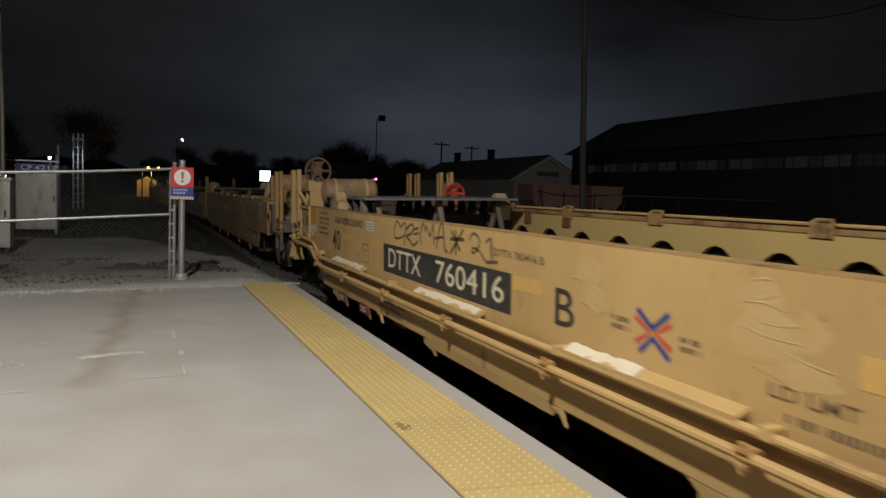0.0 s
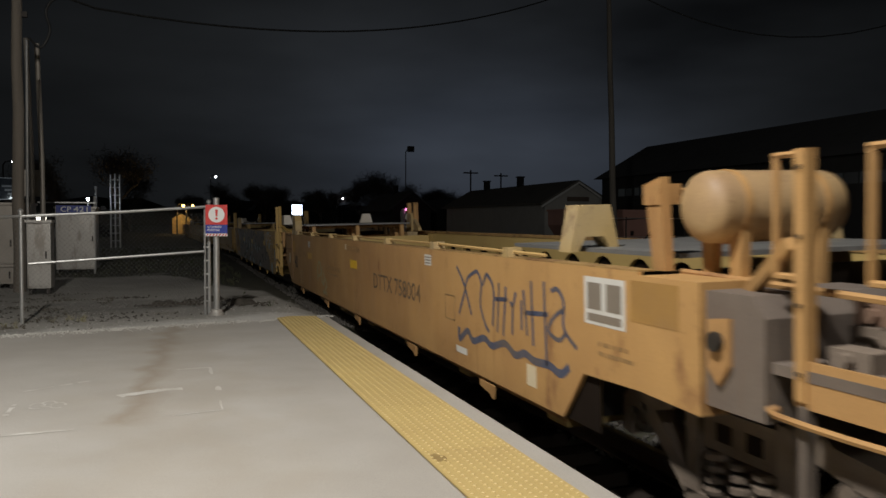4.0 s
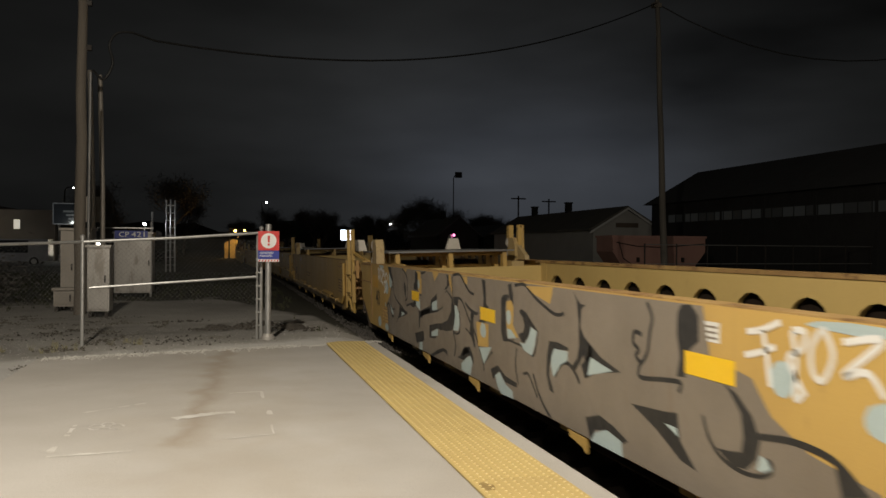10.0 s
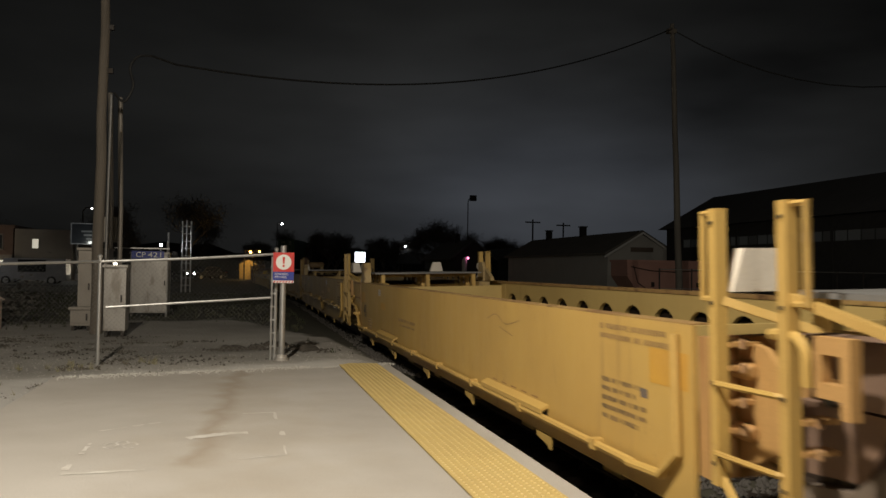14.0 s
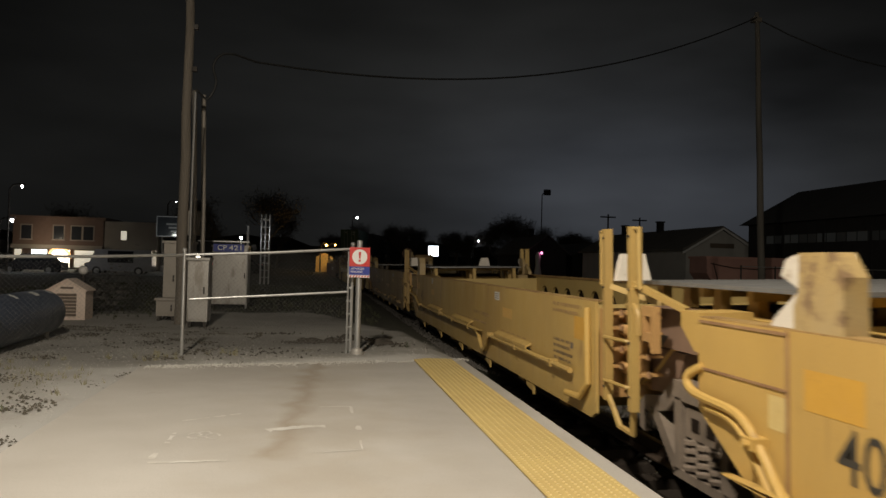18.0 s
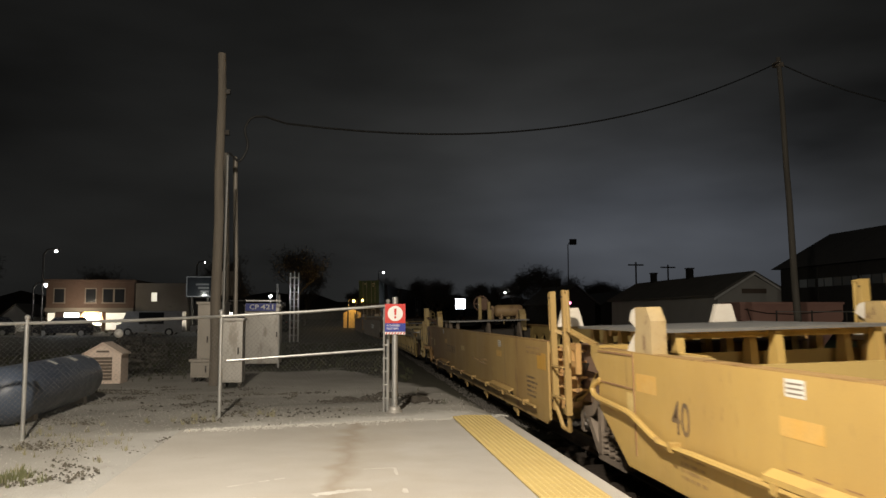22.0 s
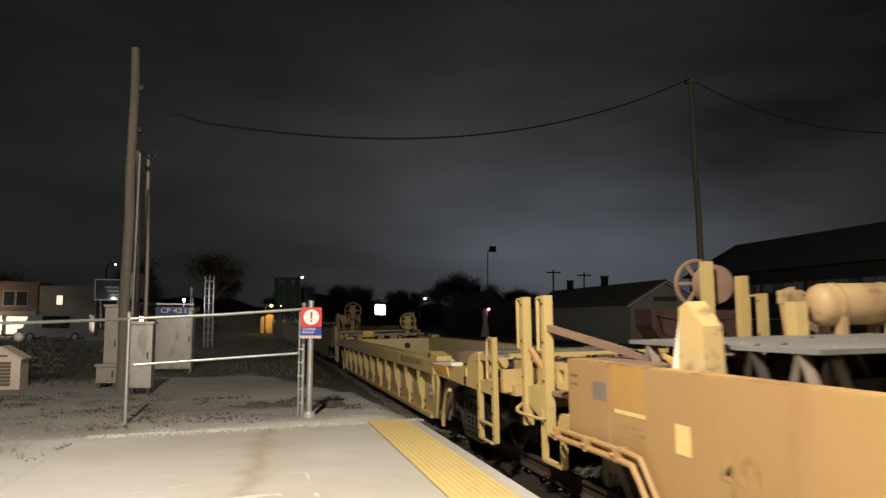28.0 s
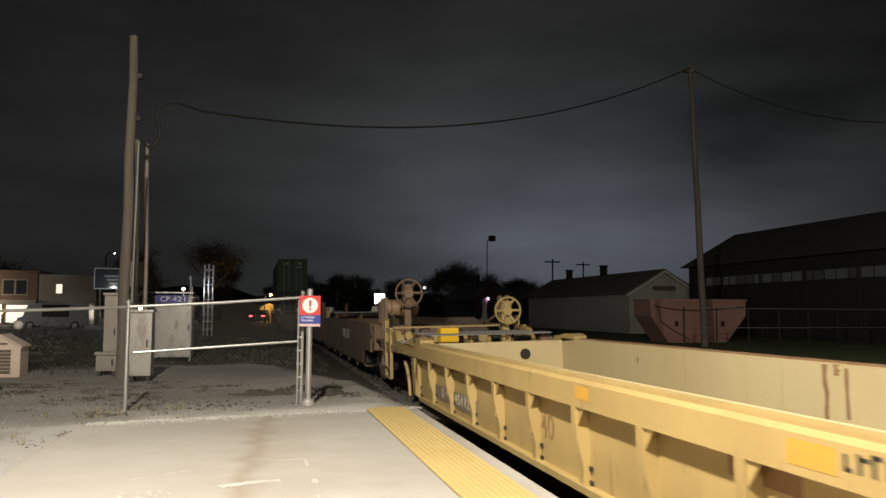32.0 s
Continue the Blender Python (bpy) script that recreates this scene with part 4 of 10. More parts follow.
main_cab = cabinet("signal_cabinet", "large aluminium signal cabinet with a blue name board", -5.12, -4.15, 22.8, 0.9, 1.72, ALU)
bm = bmesh.new()
box(bm, -0.455, 0.385, -0.10, -0.085, 1.585, 1.80)
part("name_board", bm, SIGNBLUE, main_cab, "blue board with white letters")
lettering("lettering", "CP", 0.135, SIGNWHITE, main_cab, facing(-0.22, -0.104, 1.693), 0.25)
lettering("lettering", "421", 0.135, SIGNWHITE, main_cab, facing(0.16, -0.104, 1.693), 0.34)
bm = bmesh.new()
tube(bm, [(0.46, 0.02, 0.0), (0.46, 0.02, 2.05)], 0.03, 8)
box(bm, -0.9, 0.52, -0.02, 0.02, 1.86, 1.89)
part("corner_pipe", bm, GALV, main_cab)
cabinet("relay_cabinet", "tall narrow weathered steel relay cabinet", -4.80, -4.40, 16.5, 0.5, 1.36, ALU)
cabinet("meter_cabinet", "weathered steel equipment cabinet behind the pole", -5.62, -5.02, 18.4, 0.7, 1.72, CABINET, 2)
cabinet("junction_box", "small low grey metal junction box", -5.66, -5.26, 17.9, 0.3, 0.46, CABINET)

# ---- poles and wires ----


def utility_pole(name, label, base, top, r0, r1, material):
    t = thing(name, label, "utility pole")
    bm = bmesh.new()
    a, b = Vector(base), Vector(top)
    tube(bm, [a.lerp(b, k / 8) + Vector((0.015 * math.sin(k * 2.1), 0, 0)) for k in range(9)], r0, 14, r1)
    part("shaft", bm, material, t)
    return t


near_pole = utility_pole("utility_pole", "tall weathered wooden utility pole beside the cabinets", (-5.06, 17.3, 0.0), (-5.04, 17.3, 7.2), 0.12, 0.085, WOOD)
bm = bmesh.new()
tube(bm, [(-4.94, 17.47, 0.1), (-4.93, 17.47, 2.2), (-4.91, 17.47, 5.0)], 0.026, 8)
part("conduit", bm, GALV, near_pole, "galvanised conduit up the pole")
for z in (5.4, 6.3):
    bm = bmesh.new()
    box(bm, -4.98, -4.86, 17.25, 17.35, z, z + 0.10)
    part("bracket", bm, GREASY, near_pole)
mast = thing("steel_mast", "pair of thin galvanised steel masts", "mast", (-5.05, 20.0, 0.05))
for x, h, lean in ((-0.16, 5.5, -0.10), (0.05, 5.4, -0.09)):
    bm = bmesh.new()
    tube(bm, [(x, 0, 0), (x + lean * 0.2, 0, h * 0.5), (x + lean, 0, h)], 0.055, 10)
    part("mast_tube", bm, CABINET, mast)
bm = bmesh.new()
box(bm, -0.35, -0.02, 0.05, 0.25, 1.95, 2.55)
part("mast_box", bm, CABINET, mast)
far_pole = utility_pole("utility_pole", "tall wooden utility pole beyond the tracks", (17.7, 33.0, -0.3), (17.2, 33.0, 13.2), 0.17, 0.10, OLDWOOD)
bm = bmesh.new()
box(bm, 16.95, 17.35, 32.86, 33.14, 12.75, 12.95)
part("cable_bracket", bm, WOOD, far_pole)
wire = thing("overhead_cable", "thick sagging overhead cable between the poles", "cable")
bm = bmesh.new()
a, b = Vector((-4.62, 17.5, 5.85)), Vector((17.15, 32.9, 12.95))
pts = smooth_path([(-4.88, 17.57, 5.06), (-4.67, 17.57, 4.89), (-4.50, 17.57, 5.23), (-4.57, 17.57, 5.6), (-4.42, 17.57, 5.86), (-4.15, 17.7, 5.93)], 4)
for k in range(1, 25):
    u = k / 24
    p = a.lerp(b, u)
    p.z -= 1.36 * 4 * u * (1 - u) * (1 - 0.35 * (u - 0.5))
    pts.append(p)
tube(bm, pts, 0.026, 6)
part("cable", bm, WIRE, wire)
bm = bmesh.new()
a, b = Vector((17.15, 33.0, 12.95)), Vector((34, 28, 12.6))
tube(bm, [a.lerp(b, k / 12) - Vector((0, 0, 10 * (k / 12) * (1 - k / 12))) for k in range(13)], 0.028, 6)
part("cable", bm, WIRE, wire)

# ---- propane tank and well cover ----
tank = thing("propane_tank", "dark blue-grey horizontal propane tank on short feet", "tank", (-6.82, 11.0, 0.05), 2)
bm = bmesh.new()
lathe(bm, [(-0.05, 0.02), (0.0, 0.18), (0.08, 0.30), (0.2, 0.37), (0.34, 0.39), (3.6, 0.39), (3.74, 0.37), (3.86, 0.30), (3.94, 0.18), (3.98, 0.02)], "y", (0, 0, 0.40), 36)
part("shell", bm, TANK, tank)
for y in (0.7, 3.1):
    bm = bmesh.new()
    box(bm, -0.26, 0.26, y - 0.08, y + 0.08, 0.0, 0.11)
    part("foot", bm, CABINET, tank)
for y, w in ((1.7, 0.14), (2.7, 0.22), (3.45, 0.12)):
    bm = bmesh.new()
    for k in range(5):
        q0, q1 = 1.0 + k * 0.08, 1.0 + (k + 1) * 0.08
        vs = [bm.verts.new((0.394 * math.cos(q), y + d, 0.40 + 0.394 * math.sin(q))) for q, d in ((q0, -w / 2), (q1, -w / 2), (q1, w / 2), (q0, w / 2))]
        bm.faces.new(vs)
    part("sticker", bm, PLACARD, tank)
well = thing("gabled_cover", "small pale pink gabled utility cover with a dark louvre", "utility cover", (-7.52, 18.0, 0.05))
bm = bmesh.new()
prism(bm, [(-0.38, 0.0), (0.38, 0.0), (0.38, 0.64), (0.0, 0.86), (-0.38, 0.64)], "y", 0.0, 0.6)
part("shell", bm, PINKBOX, well, bevel=0.015)
for sgn in (-1, 1):
    bm = bmesh.new()
    prism(bm, [(0.0, 0.855), (sgn * 0.42, 0.612), (sgn * 0.42, 0.642), (0.0, 0.89)], "y", -0.05, 0.65)
    part("roof_slope", bm, PINKBOX, well)
for k in range(7):
    bm = bmesh.new()
    box(bm, -0.20, 0.20, -0.022, -0.003, 0.08 + k * 0.072, 0.135 + k * 0.072)
    part("louvre_slat", bm, DARKBOX, well)
bm = bmesh.new()
box(bm, -0.13, 0.13, -0.015, -0.003, 0.67, 0.71)
part("name_strip", bm, DARKBOX, well)
globe = thing("globe_lamp", "unlit white globe lamp on a short post", "lamp", (-7.42, 18.8, 0.05))
bm = bmesh.new()
tube(bm, [(0, 0, 0), (0, 0, 0.98)], 0.035, 8)
part("post", bm, GREASY, globe)
bm = bmesh.new()
bmesh.ops.create_icosphere(bm, subdivisions=3, radius=0.10, matrix=Matrix.Translation((0, 0, 1.06)))
part("globe", bm, GLOBE, globe)
bm = bmesh.new()
r = random.Random(11)
for _ in range(900):
    p = Vector((r.gauss(0, 0.45), r.gauss(0, 0.4), abs(r.gauss(0.45, 0.28))))
    q = r.uniform(0, 6.28)
    d, e = Vector((math.cos(q), math.sin(q), r.uniform(-0.5, 0.5))) * 0.06, Vector((-math.sin(q), math.cos(q), r.uniform(-0.6, 0.6))) * 0.05
    bm.faces.new([bm.verts.new(Vector((-7.7, 20.6, 0.05)) + p + v) for v in (d, e, -d, -e)])
single("bush", bm, TWIG, "dark leafless bush beside the utility cover", "bush")

# ---- far surroundings ----


def street_lamp(label, place, height, material, arm=0.8, size=0.16):
    t = thing("street_lamp", label, "street lamp", (place[0], place[1], -0.1))
    bm = bmesh.new()
    tube(bm, [(0, 0, 0), (0, 0, height - 0.4), (arm * 0.3, 0, height - 0.05), (arm, 0, height)], 0.08, 8, 0.05)
    part("pole", bm, GREASY, t)
    bm = bmesh.new()
    box(bm, arm - 0.22, arm + 0.22, -0.10, 0.14, height - 0.02, height + 0.06)
    part("lamp_head", bm, GREASY, t, bevel=0.03)
    bm = bmesh.new()
    bmesh.ops.create_icosphere(bm, subdivisions=2, radius=size * 0.42, matrix=Matrix.Translation((arm + 0.05, -0.05, height - size * 0.75)))
    part("glowing_lens", bm, material, t)
    return t


street_lamp("tall street lamp glowing white", (-23.8, 60.0), 6.4, G_WHITE, 0.8, 0.22)
street_lamp("street lamp glowing white outside the shops", (-24.4, 60.0), 4.0, G_WHITE, 0.8, 0.26)
street_lamp("distant street lamp glowing white", (-18.4, 90.0), 7.6, G_WHITE, 0.8, 0.14)
street_lamp("bright white street lamp over the tracks", (4.3, 150.0), 10.0, G_WHITE, 0.8, 0.42)
street_lamp("small white lamp among the trees", (21.6, 120.0), 5.3, G_WHITE, 0.8, 0.26)
street_lamp("orange sodium lamp above the shed", (-1.8, 91.0), 3.5, G_WARM, 0.6, 0.34)
street_lamp("orange sodium lamp beside the shed", (-0.8, 91.0), 3.5, G_WARM, 0.6, 0.26)
flood = street_lamp("unlit floodlight on a tall dark pole", (29.6, 110.0), 12.0, GREASY, 0.5, 0.2)
bm = bmesh.new()
box(bm, 0.3, 1.2, -0.3, 0.3, 11.7, 12.5)
part("flood_head", bm, GREASY, flood, bevel=0.05)


def facade_window(parent, x0, x1, z0, z1, y, glass, frame_mat):
    w = new("window")
    w.parent = parent
    bm = bmesh.new()
    for a in ((x0 - 0.08, x1 + 0.08, y - 0.06, y + 0.02, z1, z1 + 0.1), (x0 - 0.12, x1 + 0.12, y - 0.10, y + 0.02, z0 - 0.1, z0), (x0 - 0.08, x0, y - 0.06, y + 0.02, z0, z1), (x1, x1 + 0.08, y - 0.06, y + 0.02, z0, z1)):
        box(bm, *a)
    ob = new("window_frame", to_mesh("window_frame", bm, frame_mat))
    ob.parent = w
    bm = bmesh.new()
    box(bm, x0, x1, y - 0.02, y - 0.005, z0, z1)
    ob = new("pane", to_mesh("pane", bm, glass))
    ob.parent = w


shops = thing("shop_building", "two-storey red brick building with lit shop fronts", "building", (-28.8, 75.0, -0.1))
bm = bmesh.new()
box(bm, 0, 7.6, 0, 9, 0, 4.6)
part("brick_wall", bm, BRICK, shops)
bm = bmesh.new()
box(bm, -0.2, 7.8, -0.25, 9, 4.6, 4.85)
part("cornice", bm, BRICK, shops, bevel=0.05)
bm = bmesh.new()
box(bm, -0.05, 7.6, -0.35, 0, 1.95, 2.3)
part("shop_fascia", bm, STUCCO, shops)
for x in (0.7, 3.4, 4.9, 5.9):
    facade_window(shops, x, x + 0.85, 2.8, 4.0, 0, GLASS, STUCCO)
for x0, x1, m in ((0.2, 0.8, G_WINDOW), (1.6, 2.9, G_SHOPCOOL), (3.2, 4.8, G_SHOP), (5.2, 7.2, G_WINDOW)):
    facade_window(shops, x0, x1, 0.35, 1.85, 0, m, STUCCO)
# the arch is no lamp; the warm light on it is emission
bm = bmesh.new()
tube(bm, [(4.0 + 0.95 * math.cos(q), -0.2, 0.9 + 1.15 * math.sin(q)) for q in (0.2 + 0.275 * k for k in range(11))], 0.14, 6)
part("lit_arch", bm, G_ARCH, shops, "arch over the entrance, its warm lamplight painted as glow")
annex = thing("annex_building", "plain pale two-storey building beside the shops", "building", (-21.1, 75.0, -0.1))
bm = bmesh.new()
box(bm, 0, 4.6, 0, 8, 0, 4.55)
part("wall", bm, STUCCO, annex, bevel=0.03)
facade_window(annex, 1.4, 1.9, 2.9, 3.7, 0, G_WINDOW, STUCCO)
facade_window(annex, 3.2, 3.9, 0.6, 1.6, 0, GLASS, STUCCO)
low_shop = thing("low_shop", "low dark shop with one glowing window", "building", (-16.2, 76.0, -0.1))
bm = bmesh.new()
box(bm, 0, 5.5, 0, 6, 0, 3.2)
part("wall", bm, DARKWALL, low_shop)
facade_window(low_shop, 2.2, 3.6, 0.6, 1.9, 0, G_SHOP, DARKWALL)
kiosk = thing("white_gabled_house", "small white gabled house under a street lamp", "house", (-33.6, 78.0, -0.1))
bm = bmesh.new()
prism(bm, [(0, 0), (2.2, 0), (2.2, 1.6), (1.1, 2.6), (0, 1.6)], "y", 0, 5)
part("wall", bm, SIDING, kiosk)
bm = bmesh.new()
prism(bm, [(-0.2, 1.5), (1.1, 2.62), (2.4, 1.5), (2.4, 1.62), (1.1, 2.76), (-0.2, 1.62)], "y", -0.2, 5.2)
part("roof", bm, SHINGLE, kiosk)


def parked_car(label, x, y, length, height, paint, van=False):
    t = thing("van" if van else "parked_car", label, "van" if van else "car", (x, y, -0.05), group="parked vehicles")
    h = height
    prof = [(0, 0.3), (0, 0.85), (0.35, 0.95), (0.75, h), (length - 0.05, h), (length, 0.3)] if van else [(0, 0.3), (0.02, 0.75), (length * 0.22, 0.85), (length * 0.36, h), (length * 0.72, h), (length * 0.88, 0.9), (length, 0.85), (length, 0.3)]
    bm = bmesh.new()
    prism(bm, prof, "y", 0, 1.75)
    part("body", bm, paint, t, bevel=0.05)
    bm = bmesh.new()
    box(bm, length * 0.34, length * 0.72, -0.012, 0.0, 0.92, h - 0.1)
    part("side_window", bm, GLASS, t)
    for wx in (length * 0.18, length * 0.8):
        for wy in (-0.02, 1.57):
            bm = bmesh.new()
            lathe(bm, [(0, 0.2), (0.0, 0.31), (0.2, 0.31), (0.2, 0.2)], "y", (wx, wy, 0.31), 16)
            wheel = part("wheel", bm, RUBBER, t)
            bm = bmesh.new()
            lathe(bm, [(-0.012, 0.05), (-0.004, 0.19), (0.02, 0.19)], "y", (wx, wy, 0.31), 12)
            part("rim", bm, GALV, wheel)
    return t


parked_car("white van parked by the shops", -19.2, 62.0, 4.8, 1.9, CARWHITE, True)
parked_car("dark car parked by the shops", -24.4, 60.0, 4.2, 1.45, CARDARK)
parked_car("pale car parked under the lamps", -14.2, 64.0, 4.3, 1.45, CARWHITE)
parked_car("dark car parked on the street", -30.6, 62.0, 4.3, 1.45, CARDARK)
lamp_light("street_light", (-22.4, 59.5, 2.6), 140, (0.95, 0.97, 1.0), 0.2)
lamp_light("shop_light", (-25.5, 72.5, 2.4), 300, (1.0, 0.84, 0.62), 0.2)
# added light over the parked cars, without a lamp of its own
lamp_light("lot_light", (-14.5, 68.0, 3.2), 110, (0.95, 1.0, 0.92), 0.2)


def driving_car(label, paint, front_lights, length=4.3):
    """A car on the street; its origin lies at one corner of its nose, which points to -x."""
    car = parked_car(label, 0.0, 0.0, length, 1.5, paint)
    for y in (0.22, 1.53):
        bm = bmesh.new()
        lathe(bm, [(-0.05, 0.10), (0.0, 0.12)], "x", (-0.01, y, 0.72), 12)
        part("headlight", bm, G_WHITE if front_lights else GLASS, car)
        bm = bmesh.new()
        box(bm, length, length + 0.04, y - 0.19, y + 0.19, 0.78, 0.92)
        part("tail_light", bm, SIGNRED if front_lights else G_TAIL, car)
    return car


car_in = driving_car("dark car coming in with its headlights on", CARDARK, True)
car_out = driving_car("dark car driving away with red tail lights", CARDARK, False)
# made-up lamp on a post, added to light the signal mast
marker = thing("added_mast_lamp", "added white lamp on a thin post near the mast", "lamp", (-6.3, 44.0, -0.1))
bm = bmesh.new()
tube(bm, [(0, 0, 0), (0, 0, 2.6)], 0.035, 8)
part("post", bm, GALV, marker)
bm = bmesh.new()
lathe(bm, [(0.0, 0.03), (0.03, 0.07), (0.10, 0.07), (0.13, 0.03)], "z", (0, 0, 2.6), 12)
part("glowing_lens", bm, G_WHITE, marker)
lamp_light("marker_light", (-6.3, 43.7, 2.7), 40, (0.95, 0.97, 1.0), 0.1)
street = thing("street", "dark asphalt street in front of the shops", "street", kind="structure")
bm = bmesh.new()
box(bm, -90, -11, 56, 74, -0.05, 0.085)
part("carriageway", bm, ASPHALT, street)

board = thing("billboard", "framed billboard on steel legs", "billboard", (-15.7, 70.0, -0.1))
# frame and bars glow faintly in place of lamplight on the board
bm = bmesh.new()
box(bm, 0, 2.2, 0, 0.12, 3.2, 4.95)
part("frame", bm, G_BOARDLIGHT, board, "pale frame with lamplight put in as glow")
bm = bmesh.new()
box(bm, 0.08, 2.12, -0.03, -0.004, 3.28, 4.87)
part("face", bm, GLASS, board, "dark poster face")
bm = bmesh.new()
for k in range(3):
    box(bm, 1.2 - 0.2 * k, 1.9, -0.045, -0.032, 3.6 + 0.3 * k, 3.75 + 0.3 * k)
part("poster_bars", bm, G_BILL, board)
for x in (0.4, 1.7):
    bm = bmesh.new()
    box(bm, x, x + 0.15, 0.12, 0.3, 0, 3.3)
    part("leg", bm, GREASY, board)

gantry = thing("signal_ladder_mast", "pale steel signal mast with ladder", "signal mast", (-5.3, 45.0, -0.1))
for x, h in ((0.0, 4.0), (0.22, 4.05), (0.45, 4.0)):
    bm = bmesh.new()
    tube(bm, [(x, 0, 0), (x, 0, h)], 0.045, 8)
    part("upright", bm, GALV, gantry)
for k in range(9):
    bm = bmesh.new()
    box(bm, 0.0, 0.45, -0.02, 0.02, 0.5 + 0.4 * k, 0.53 + 0.4 * k)
    part("rung", bm, GALV, gantry)
crossing = thing("crossing_signal", "grade crossing signal mast with two lamp heads", "crossing signal", (-6.1, 46.0, -0.1))
bm = bmesh.new()
tube(bm, [(0, 0, 0), (0, 0, 3.4)], 0.06, 8)
part("mast", bm, GALV, crossing)
for x in (-0.35, 0.35):
    bm = bmesh.new()
    lathe(bm, [(-0.05, 0.16), (0.12, 0.13)], "y", (x, -0.1, 2.2), 14)
    part("signal_lamp", bm, GREASY, crossing)

shed = thing("orange_lit_shed", "small shed lit orange by a sodium lamp", "shed", (-2.3, 93.5, -0.1))
bm = bmesh.new()
prism(bm, [(0, 0), (2.0, 0), (2.0, 1.9), (1.0, 2.4), (0, 1.9)], "y", 0, 3)
part("wall", bm, ORANGEWALL, shed)
bm = bmesh.new()
box(bm, 0.5, 1.4, -0.03, -0.005, 0.2, 1.7)
part("door", bm, ORANGEWALL, shed)
lamp_light("sodium_light", (-1.0, 91.2, 2.6), 230, (1.0, 0.60, 0.17), 0.2)

screen = thing("lit_screen_sign", "square illuminated white sign on a post", "sign", (16.2, 125.0, -0.1))
bm = bmesh.new()
box(bm, -0.9, 0.9, 0, 0.3, 2.55, 4.35)
part("housing", bm, GREASY, screen)
bm = bmesh.new()
box(bm, -0.78, 0.78, -0.05, -0.01, 2.65, 4.2)
part("glowing_face", bm, G_COOL, screen)
bm = bmesh.new()
tube(bm, [(0, 0.15, 0), (0, 0.15, 2.6)], 0.12, 8)
part("post", bm, GREASY, screen)
statue = thing("pink_lit_ornament", "small roadside ornament with a pink lamp", "ornament", (21.2, 82.0, -0.1))
bm = bmesh.new()
lathe(bm, [(0, 0.5), (0.8, 0.4), (1.6, 0.25), (2.6, 0.3), (3.0, 0.1)], "z", (0, 0, 0), 12)
part("body", bm, PLACARD, statue)
bm = bmesh.new()
bmesh.ops.create_icosphere(bm, subdivisions=2, radius=0.14, matrix=Matrix.Translation((0.3, -0.3, 2.9)))
part("pink_lamp", bm, G_PINK, statue)


def house(label, x0, x1, y0, y1, eave, ridge, wall_mat, roof_mat, chimney=0):
    t = thing("house", label, "house", (x0, y0, -0.15), group="houses beyond the tracks")
    w, d = x1 - x0, y1 - y0
    bm = bmesh.new()
    prism(bm, [(0, 0), (w, 0), (w, eave), (w / 2, ridge - 0.1), (0, eave)], "y", 0, d)
    part("wall", bm, wall_mat, t)
    bm = bmesh.new()
    k = (ridge - eave) / (w / 2)
    prism(bm, [(-0.4, eave - 0.4 * k), (w / 2, ridge), (w + 0.4, eave - 0.4 * k), (w + 0.4, eave - 0.4 * k + 0.16), (w / 2, ridge + 0.16), (-0.4, eave - 0.4 * k + 0.16)], "y", -0.35, d + 0.35)
    roof = part("roof", bm, roof_mat, t)
    for i in range(chimney):
        bm = bmesh.new()
        box(bm, w / 2 - 0.25, w / 2 + 0.25, d * (0.45 + 0.35 * i), d * (0.45 + 0.35 * i) + 0.5, ridge - 0.3, ridge + 0.9)
        box(bm, w / 2 - 0.32, w / 2 + 0.32, d * (0.45 + 0.35 * i) - 0.07, d * (0.45 + 0.35 * i) + 0.57, ridge + 0.9, ridge + 1.0)
        ob = part("chimney", bm, DARKWALL, roof)
    return t


h1 = house("pale sided house with a dark gabled roof", 24.8, 30.3, 55.0, 78.0, 3.2, 4.75, SIDING, SHINGLE, 2)
bm = bmesh.new()
for s in (0, 1):
    prism(bm, [(2.75, 4.78), (2.75, 4.62), (-0.45, 2.72), (-0.45, 2.9)] if not s else [(2.75, 4.78), (5.95, 2.9), (5.95, 2.72), (2.75, 4.62)], "y", -0.42, -0.36)
part("gable_trim", bm, SIGNWHITE, h1)
bm = bmesh.new()
box(bm, 1.9, 3.8, -0.06, -0.005, 3.25, 3.6)
part("gable_vent", bm, DARKBOX, h1)
facade_window(h1, 1.2, 2.1, 1.0, 2.2, 0, GLASS, SIGNWHITE)
for k in range(8):
    bm = bmesh.new()
    box(bm, -0.02, 0.0, 0.3, 22.6, 0.4 + 0.35 * k, 0.42 + 0.35 * k)
    part("siding_lap", bm, SIDING, h1)
house("dark low house among trees", 20.5, 25.0, 84.0, 98.0, 3.1, 4.9, DARKWALL, DARKROOF, 1)
house("dark low house with a flat shape", 27.0, 33.0, 88.0, 104.0, 2.9, 4.3, DARKWALL, DARKROOF, 0)
house("distant dark house with a steep roof", 12.0, 19.0, 150.0, 160.0, 4.0, 7.0, DARKWALL, DARKROOF, 0)
mills = thing("warehouse", "large black-roofed warehouse with a strip of pale windows", "warehouse", (29.2, -15.0, -0.15))
bm = bmesh.new()
box(bm, 0, 9.0, 0, 69.0, 0, 5.1)
part("wall", bm, DARKWALL, mills)
bm = bmesh.new()
prism(bm, [(-0.5, 4.95), (4.3, 7.65), (9.5, 4.95)], "y", -0.5, 69.5)
part("roof", bm, DARKROOF, mills)
